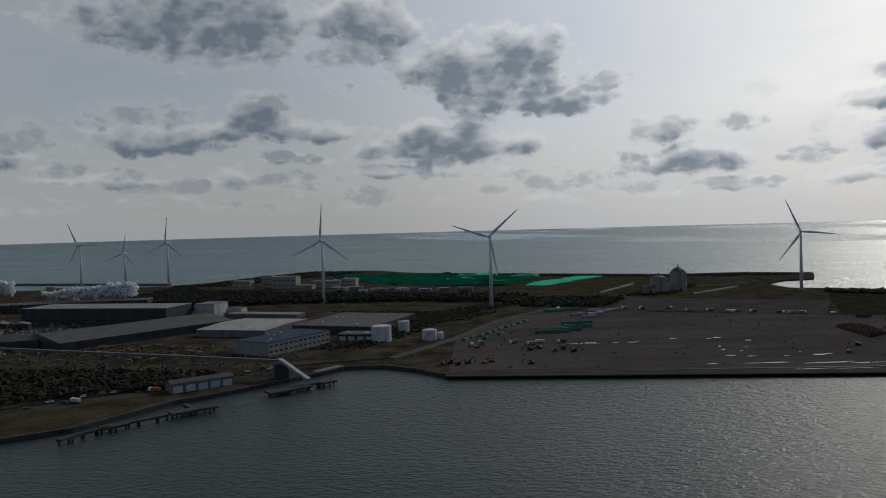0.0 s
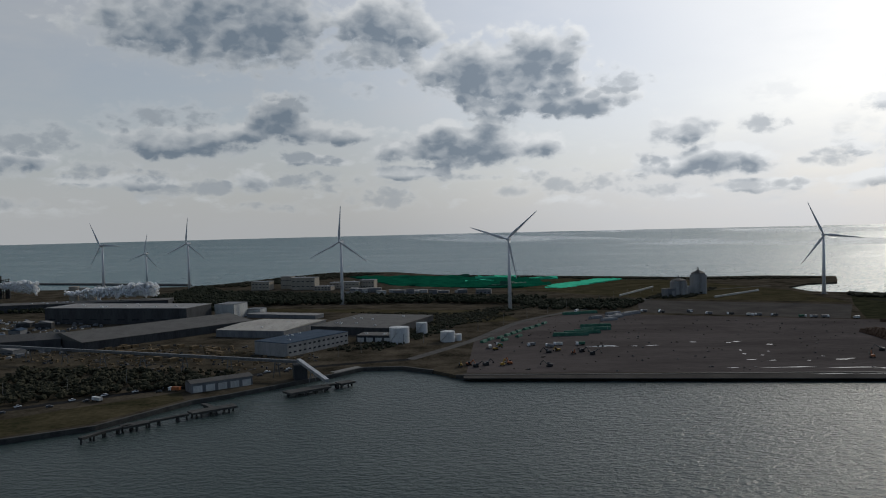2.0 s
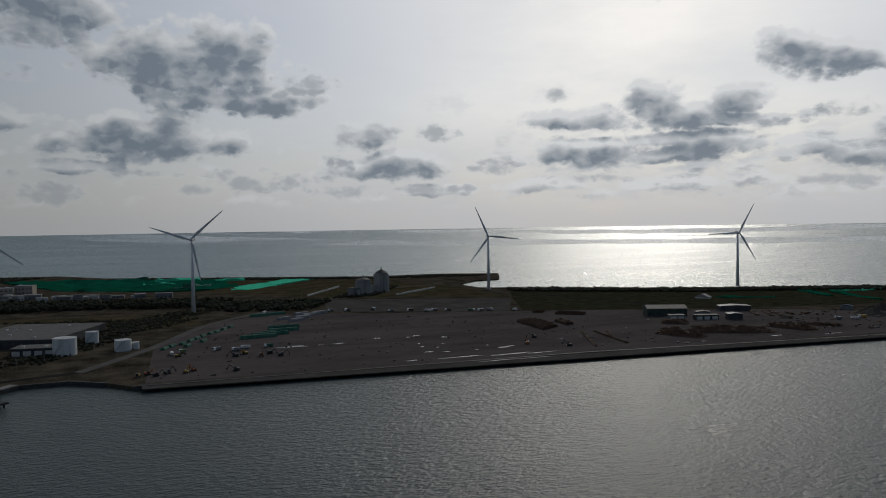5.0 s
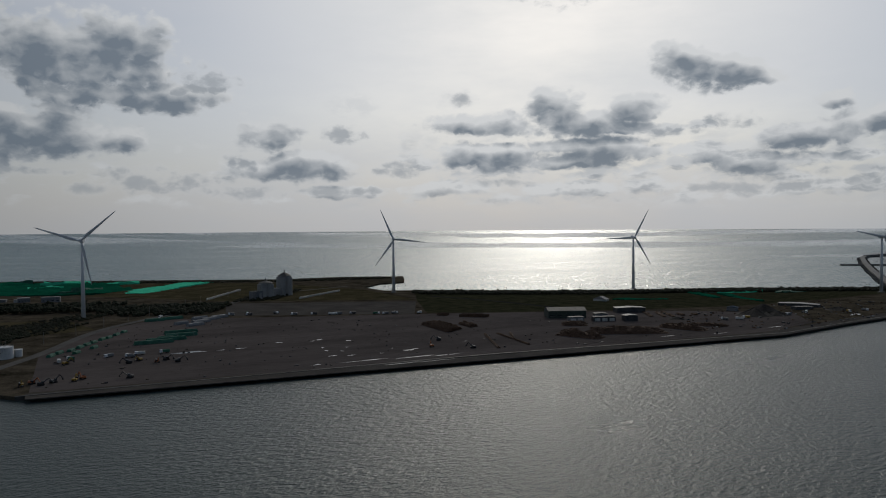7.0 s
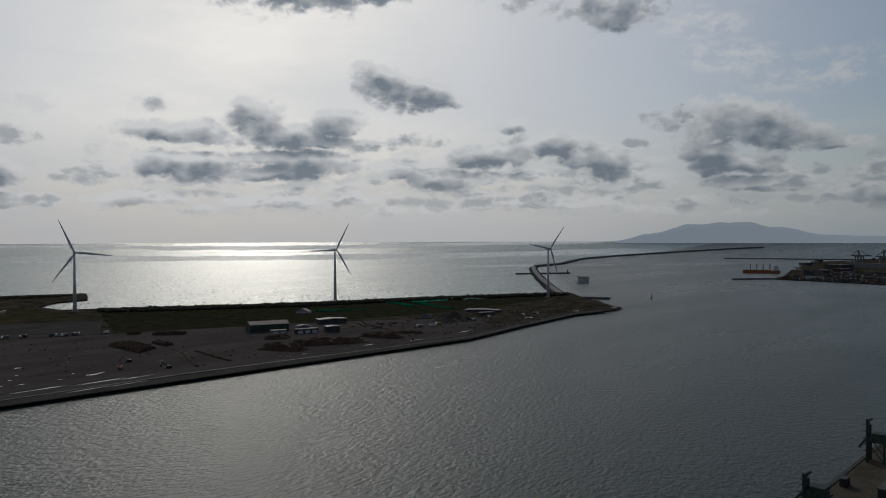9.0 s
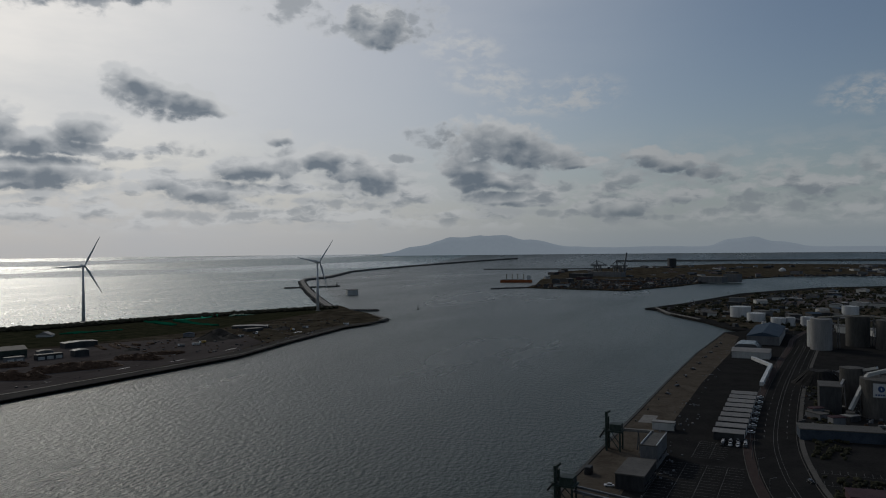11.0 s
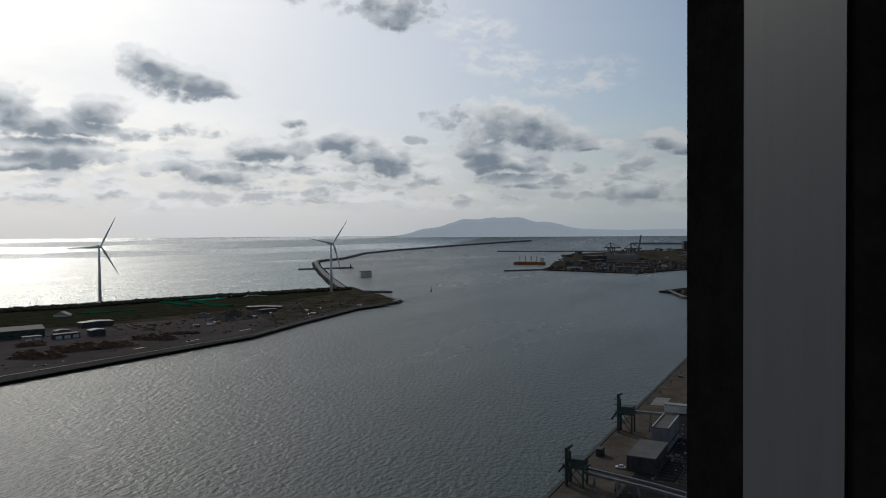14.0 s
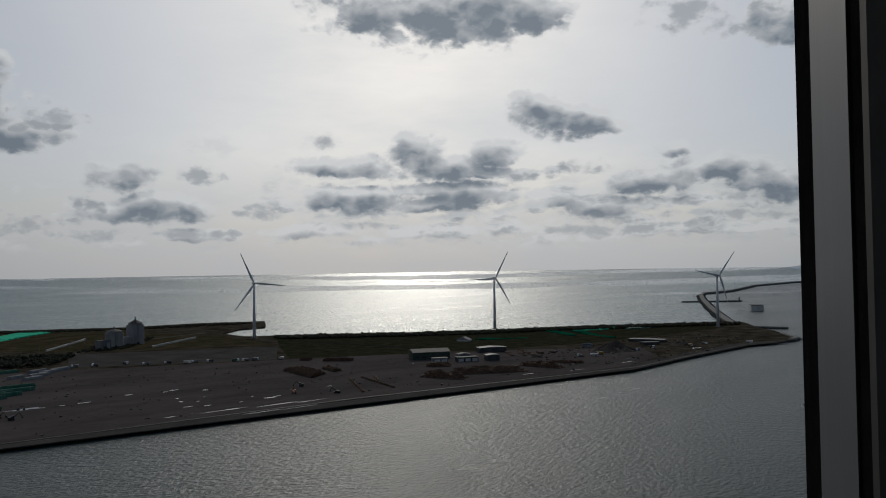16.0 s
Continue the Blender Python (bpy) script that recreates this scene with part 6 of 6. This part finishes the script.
def unloader(x, y, h, turn, label):
    """A dockside loading tower of steel lattice with a hooked boom."""
    t = thing("ship_loader", x, y, 0, label, "loader", "ship loaders on the quay", turn)
    for s in (-1, 1):
        for u in (-1, 1):
            part("leg", beam(B(), (s * 3.0, u * 3.4, 0), (s * 3.0, u * 3.4, h * 0.55), 0.7), "green_steel", t)
        part("brace", beam(B(), (s * 3.0, -3.4, 0.5), (s * 3.0, 3.4, h * 0.5), 0.35), "green_steel", t)
    part("machine_deck", box(B(), 0, 0, h * 0.5, 7.5, 9.0, 0.8), "green_steel", t)
    house = part("machine_house", bevel(box(B(), 0, -1, h * 0.54, 6.0, 5.5, 3.2), 0.1), "green_steel", t)
    for k in range(3):
        part("window", box(B(), -1.8 + k * 1.8, -3.76, h * 0.54 + 1.4, 1.0, 0.1, 0.9), "glass", house)
    part("mast", beam(B(), (-2.0, 3.6, 0.5), (-2.0, 3.6, h), 1.1), "green_steel", t)
    part("mast", beam(B(), (2.0, 3.6, 0.5), (2.0, 3.6, h * 0.86), 1.0), "green_steel", t)
    part("boom", beam(B(), (-3.0, 3.6, h), (4.4, 3.6, h * 0.97), 1.0), "green_steel", t)
    for k in range(6):
        part("brace", beam(B(), (-2.0, 3.6, h * k / 6.5), (2.0, 3.6, h * (k + 1) / 6.5), 0.3), "green_steel", t)
        part("platform", box(B(), -2.0, 4.2, h * (k + 0.8) / 6.6, 2.6, 2.4, 0.2), "green_steel", t)
    part("chute", beam(B(), (0, 4, h * 0.6), (0, 7.6, h * 0.3), 0.9, seg=10), "dark_steel", t)
    return t


unloader(388, 64, 19, -4, "dark green steel ship loader on the quay edge")
unloader(300, 69, 15, -4, "dark green steel ship loader at the conveyor's end")
solo("bollard_block", bevel(box(B(), 343.5, 68.4, -2, 5, 3, 5.5, -4), 0.3), "dark_steel", "dark fender block on the quay edge", "fender")
conveyor([(391, 60, 10), (389, 45, 10.4)], 1.8, "concrete", "sloping pale chute from the loader", 30, 1.4)
conveyor([(300, 66, 5.5), (291, 39.3, 5.2), (280, 15, 5.0), (275, 2, 4.6)], 1.3, "steel", "long grey pipe conveyor running inland from the loader", 9, 1.0)
conveyor([(303.5, 65.5, 6.2), (294.6, 38.5, 5.8), (283.4, 14.2, 5.6), (278.3, 1.4, 5.2)], 0.9, "steel", "thin pipe along the conveyor", 50, 0.9)
for k in range(14):
    f = k / 13
    x, y = 455.5 + 451 * f, 64.2 - 35.6 * f
    bo = thing("mooring_bollard", x, y - 1.5, 0.05, "small dark mooring bollard on the quay edge", "bollard", "mooring bollards")
    part("post", drum(B(), 0, 0, 0, 0.45, 0.7, 12, 0.35), "dark_steel", bo)
    part("cap", drum(B(), 0, 0, 0.7, 0.6, 0.25, 12, 0.5), "dark_steel", bo)
for k in range(9):
    f = k / 8
    car(540 + 310 * f + rnd.uniform(-6, 6), 53 - 24 * f, rnd.uniform(0, 180), "car_dark", "dark car parked on the quay apron")

# silos and tanks inland of the road
tank(828, -64, 9.8, 30, "silo_grey", "tall pale cylindrical silo beside the road", "tall silos", stairs=False)
tank(866, -100, 11.0, 30, "old_concrete", "tall grey silo with a walkway", "tall silos", stairs=False)
tank(848.5, -125.5, 12.0, 28, "old_concrete", "tall dark grey cylindrical silo", "tall silos", stairs=False)
tank(850.2, -60.8, 8.0, 26, "cladding", "narrow pale cylindrical silo", "tall silos", stairs=False)
conveyor([(824.5, -61.2, 31.5), (856, -99.2, 31.5), (845.7, -125, 30.5)], 2.2, "tan", "high walkway across the silo tops", 400, 1.2)
for x, y, r, h in ((1174.4, 12.8, 14, 15), (1112.5, -7.4, 11.5, 11), (1051.5, -33, 9, 10.5), (1056.9, -46.8, 6, 11), (1215.7, -131.5, 11, 15), (1067.8, -67.1, 8, 11)):
    tank(x, y, r, h, "white", "white cylindrical storage tank on the cape", "tanks on the cape")
tank(516.4, -71.8, 11.6, 22.5, "old_concrete", "large pale concrete silo with a sign panel", dome=0.05, stairs=False)
sg = thing("sign_panel", 504.9, -70, 11, "white sign panel with a blue disc and a line of bars", "sign", turn=82)
part("board", box(B(), 0, 0, 2, 8.5, 0.5, 8), "white", sg)
part("disc", beam(B(), (0, 0.2, 6.9), (0, 0.4, 6.9), 3.6, seg=32), "sign_blue", sg)
for k in range(5):
    part("bar", box(B(), -2.6 + k * 1.3, 0.3, 3.0, 0.9, 0.12, 0.9), "sign_blue", sg)
part("emblem", box(B(), 0, 0.45, 6.2, 0.7, 0.1, 1.4), "white", sg)
conveyor([(509, -54.4, 4), (517.7, -64.6, 24), (524.6, -78.7, 27)], 2.0, "cladding", "sloping pale conveyor up to the silo's top", 30, 2.0)
conveyor([(529.8, -49.8, 12), (551.1, -58.2, 20), (534.4, -72, 26)], 1.6, "galvanised", "steel elevator conveyor over the silo", 30, 1.6)
tank(546.2, -59.3, 7, 24, "old_concrete", "grey silo behind the signed one", stairs=False)
shed(524.9, -44.6, 20, 12, 16, -1, "dark_clad", "roof", "grey machine house beside the silo", windows=3)
shed(529.7, -92.5, 5, 5, 27, -1, "white", "roof", "pale lift head on the silo's edge")
hp = drum(B(), 623.5, -46.3, 0, 19, 10, 26, 8)
bmesh.ops.subdivide_edges(hp, edges=hp.edges[:], cuts=2)
for v in hp.verts:
    v.co += noise.noise_vector(v.co * 0.12) * 1.4 * (1 if v.co.z > 0.1 else 0)
solo("coal_heap", hp, "coal", "large black coal heap beside the road", "heap")
shed(449.1, -43, 14, 40, 5.5, 4, "office", "roof", "blue-grey office block by the road", windows=10, rows=2)
shed(445.1, -76.4, 10, 24, 6, 4, "office", "roof", "lower bluish wing beside the office", windows=6)
shed(339.5, -49.8, 12, 30, 4, 4, "maroon", "maroon", "low maroon-roofed building by the car park", windows=6)
shed(318.8, -58.7, 12, 20, 5, 4, "cladding", "maroon", "house with a maroon roof", gable=2, windows=4)
shed(272, -24, 8, 4, 3.0, -50, "cladding", "pale_roof", "small pale-roofed bus shelter beside the road")
for k, (x, y) in enumerate(scatter([(489.5, -29.3), (601.1, -44.2), (648, -102.2), (476.5, -101.6)], 20, 41)):
    shed(x, y, rnd.uniform(4, 12), rnd.uniform(3, 9), rnd.uniform(2.5, 6), rnd.uniform(0, 90), rnd.choice(("grey_clad", "dark_clad", "tan")), rnd.choice(("roof", "maroon", "pale_roof")), "small store in the works yard", name="store", category="building", group="stores in the works yard")
for k, (x, y) in enumerate(scatter([(974.7, -25.9), (1297.7, 104.1), (1615.4, -9.2), (1988.3, -249), (2054.7, -457.4), (907.9, -237.3), (933.3, -103.3)], 70, 42)):
    shed(x, y, rnd.uniform(10, 34), rnd.uniform(8, 20), rnd.uniform(3, 8), rnd.uniform(0, 90), rnd.choice(("grey_clad", "dark_clad", "cladding")), rnd.choice(("roof", "roof", "pale_roof", "blue_roof")), "low port building on the cape", name="cape_building", category="building", group="buildings on the cape", gable=rnd.choice((0, 2)))
flat("dark_basin", [(1518.4, -12.3), (1851.2, -137.3), (1867.5, -334.6), (1446.9, -211.9), (1413.1, -77.4)], "yard", "dark levelled ground on the cape", 0.1)
flat("scrub_field", [(1007.2, -0.1), (1280.5, 117.9), (1718.4, -6.1), (1999.6, -186), (2054.7, -457.4), (1368.1, -325.1), (993.9, -82.8)], "soil", "dry scrub land on the cape", 0.06)
clumps("roadside_scrub", [(401.3, -44.5), (600, -50.4), (602.1, -38), (404.1, -28)], 160, 1.6, 1.6, "shrub", "low bushes beside the road", 43)
clumps("roadside_scrub", [(317.7, -32.8), (375.5, -28.9), (369.2, -64), (311.3, -67.9)], 130, 1.6, 1.4, "shrub", "low bushes beside the car park", 44)
breakwater([(1121.2, 65.7), (1208.7, 114.3), (1310.2, 145)], 9, 0.8, "stone edge of the cape")


def street_lamp(x, y, turn):
    t = thing("street_lamp", x, y, 0, "slim grey street lamp with a curved arm", "street lamp", "street lamps", turn)
    part("pole", drum(B(), 0, 0, 0, 0.14, 9, 8, 0.08), "steel", t)
    part("arm", beam(B(), (0, 0, 9), (2.0, 0, 9.6), 0.1), "steel", t)
    part("head", box(B(), 2.2, 0, 9.5, 0.7, 0.25, 0.12), "steel", t)


for k in range(2, len(road_line) - 10, 4):
    p, q = offset_line(road_line, 12.0)[k], offset_line(road_line, 0)[k]
    street_lamp(p[0], p[1], math.degrees(math.atan2(q[1] - p[1], q[0] - p[0])))

CAPE = [(990, 5), (1180, 90), (1290, 130), (1700, 0), (2000, -200), (2000, -420), (1000, -220)]
clumps("cape_scrub", CAPE, 900, 4.0, 3.5, "shrub", "dark scrub on the cape", 81)
for n, lo, hi, mt, sd in ((240, 2.0, 12.0, "dark_clad", 82), (110, 2.0, 9.0, "grey_clad", 83), (60, 2.0, 8.0, "cladding", 84)):
    litter("cape_litter", CAPE, n, lo, hi, mt, "stacks and small stores on the cape", sd)
INLAND = [(440, -24), (600, -34), (690, -50), (690, -120), (440, -120)]
for n, lo, hi, mt, sd in ((160, 0.8, 4.0, "dark_clad", 85), (120, 0.8, 3.5, "grey_clad", 86), (90, 0.8, 3.0, "log", 87), (50, 0.8, 3.0, "cladding", 88)):
    litter("works_litter", INLAND, n, lo, hi, mt, "scrap, crates and parts in the works yard", sd, 1.0)
litter("quay_litter", [(270, 60), (420, 50), (600, 38), (860, 20), (860, 14), (600, 26), (420, 30), (300, 30)], 120, 0.4, 1.6, "grey_clad", "small crates and drums on the quay", 89, 1.0)

# cars on the far shore's road and lay-by
shore_road = curve_through([(-310.4, 420.1), (-237.5, 475.9), (-177.7, 518.6), (-125.7, 568.6)])
for k in range(22):
    q = offset_line(shore_road, 2.2 if k % 2 else -6.0 - (k % 5))[(k * 7) % (len(shore_road) - 1)]
    car(q[0] + rnd.uniform(-3, 3), q[1] + rnd.uniform(-1.5, 1.5), rnd.choice((-52, 128)) + rnd.uniform(-6, 6), "car_white" if k % 2 else "car_dark", "car on the far shore's road", 0.8 if k % 3 == 0 else 0.0)
for k in range(6):
    q = shore_road[(k * 5 + 3) % len(shore_road)]
    truck(q[0] + 9, q[1] - 8, 40 + 20 * k, ("grey_clad", "cladding", "orange")[k % 3], "lorry parked by the far shore's wall")

# ---- the tower: its glazed wing outside the window ----
U, N = heading(22.6), Vector((-0.923, -0.384, 0))      # along the facade, and away from the eye
WING = 2.5
wing = thing("tower_wing", N.x * WING, N.y * WING, 0, "glazed wing of the tower with dark bars and projecting ledges", "building", turn=22.6)


def wing_box(name, mat, off, along_a, along_b, z0, z1, thick, label=""):
    """A box on the facade: off is how far it stands out towards the eye."""
    b = box(B(), off - thick / 2, (along_a + along_b) / 2, z0, thick, along_b - along_a, z1 - z0)
    return part(name, b, mat, wing, label)


S0, S1 = 4.0, 14.1
LEDGES = [EYE + 2.28 - 4.16 * k for k in range(-2, 5)]
bars = [S1 - 1.27 * k for k in range(8)]
for lev in LEDGES:
    wing_box("ledge", "facade_bar", 0.09, S0, S1 + 0.03, lev + 0.04, lev + 0.12, 0.2)
    wing_box("ledge", "facade_bar", 0.13, S0, S1 + 0.06, lev - 0.24, lev - 0.18, 0.26)
    wing_box("ledge_core", "dark_steel", 0.03, S0, S1, lev - 0.18, lev + 0.04, 0.2)
    for k in range(1, 4):
        wing_box("transom", "facade_bar", 0.05, S0, S1, lev - 1.04 * k - 0.025, lev - 1.04 * k + 0.025, 0.06)
    for s in bars[:-1]:
        wing_box("mullion", "facade_bar", 0.03, s - 0.022, s + 0.022, lev - 4.04, lev - 0.24, 0.045)
        for k in range(4):
            wing_box("pane", "facade_glass", 0.0, s - 1.22, s - 0.05, lev - 1.04 * (k + 1) + 0.05, lev - 1.04 * k - 0.05 - (0.2 if k == 0 else 0), 0.03)
for a, b, z0, z1 in ((bars[1] - 1.2, bars[1] - 1.13, 0.4, 1.2), (bars[1] - 0.14, bars[1] - 0.07, 0.4, 1.2), (bars[1] - 1.2, bars[1] - 0.07, 0.36, 0.43), (bars[1] - 1.2, bars[1] - 0.07, 1.17, 1.24)):
    wing_box("opening_light_frame", "facade_bar", 0.045, a, b, EYE + z0, EYE + z1, 0.04)
wing_box("inner_wall", "grey_clad", -1.6, S0, S1 - 1.3, EYE - 18, EYE + 10, 0.2)
for lev in LEDGES:
    wing_box("floor_slab", "room", -0.1, S0, S1 - 0.1, lev - 0.15, lev + 0.1, 1.4)
wing_box("lower_wall", "dark_clad", 0.0, S0, S1, 0, EYE - 17.2, 4.0)

# ---- the observation room: floor, ceiling, walls, the window and its jambs ----
FLOOR, CEIL = EYE - 1.55, EYE + 1.25
LEFT, RIGHT = Vector((-0.82, 0.91)), Vector((1.335, 0.103))        # the pane's ends
solo("floor", slab(B(), [(-2.6, -3.2), (2.6, -3.2), (2.6, -2.2), (1.12, -0.04), (1.335, 0.103), (-0.82, 0.91), (-2.6, 0.93)], FLOOR - 0.3, FLOOR), "room", "dark carpeted floor of the observation room", "floor", "structure")
solo("ceiling", slab(B(), [(-2.6, -3.2), (2.6, -3.2), (2.6, -2.2), (1.12, -0.04), (1.335, 0.103), (-0.82, 0.91), (-2.6, 0.93)], CEIL, CEIL + 0.3), "room", "dark ceiling of the observation room", "ceiling", "structure")
solo("wall_south", box(B(), 0.0, -3.3, FLOOR, 5.4, 0.2, CEIL - FLOOR), "room", "dark back wall of the observation room", "wall", "structure")
solo("wall_west", box(B(), -2.7, -1.15, FLOOR, 0.2, 4.3, CEIL - FLOOR), "room", "dark side wall of the observation room", "wall", "structure")
solo("wall_north", box(B(), -1.78, 1.03, FLOOR, 1.8, 0.2, CEIL - FLOOR), "room", "dark wall beside the window", "wall", "structure")
solo("wall_east", box(B(), 2.7, -2.75, FLOOR, 0.2, 1.1, CEIL - FLOOR), "room", "dark side wall near the window jamb", "wall", "structure")
solo("tower_core", box(B(), 0.15, -4.6, 0, 5.5, 2.2, FLOOR - 0.3), "dark_clad", "dark shaft of the tower below the room", "tower", "structure")

win = thing("window_1", 0, 0, 0, "tall fixed window with a grey aluminium jamb and black gaskets", "window", kind="structure")
mid, run = (LEFT + RIGHT) / 2, RIGHT - LEFT
glass_turn = math.degrees(math.atan2(run.y, run.x))
g = part("pane", box(B(), mid.x, mid.y, FLOOR + 0.3, run.length, 0.012, CEIL - FLOOR - 0.4, glass_turn), "pane", win)
g.visible_shadow = False
part("sill", box(B(), mid.x, mid.y, FLOOR, run.length, 0.16, 0.3, glass_turn), "frame_dark", win)
part("head", box(B(), mid.x, mid.y, CEIL - 0.1, run.length, 0.16, 0.1, glass_turn), "frame_dark", win)
# the jamb's section, from the glass inwards: gasket, aluminium face, groove, lining
C = Vector((1.25, 0.05))
SEC = [Vector(p) * 1.6 + C for p in ((0.051, 0.032), (0.0, 0.0), (-0.057, -0.041), (-0.076, -0.054), (-0.083, -0.059))]
OUT = Vector((0.56, -0.83))          # into the wall


def jamb(name, p, q, mat, deep=0.3, sink=0.0):
    p, q = p + OUT * sink, q + OUT * sink
    pts = [tuple(p), tuple(q), tuple(q + OUT * deep), tuple(p + OUT * deep)]
    b = slab(B(), pts, FLOOR, CEIL)
    return part(name, b, mat, win)


jamb("outer_gasket", SEC[0], SEC[1], "frame_dark")
jamb("jamb_face", SEC[1], SEC[2], "frame_grey")
jamb("inner_gasket", SEC[2], SEC[3], "frame_dark", sink=0.002)
jamb("bead", SEC[3], SEC[4], "room")
d = (SEC[4] - SEC[1]).normalized()
solo("wall_reveal", slab(B(), [tuple(SEC[4]), tuple(SEC[4] + d * 0.06 + OUT * 0.02), tuple(SEC[4] + d * 0.06 + OUT * 2.6), tuple(SEC[4] + OUT * 2.6)], FLOOR, CEIL), "room", "dark wall lining beside the window jamb", "wall", "structure")
solo("window_post", box(B(), LEFT.x - 0.03, LEFT.y + 0.02, FLOOR, 0.1, 0.16, CEIL - FLOOR, glass_turn), "frame_dark", "black post at the window's other side", "post", "structure")
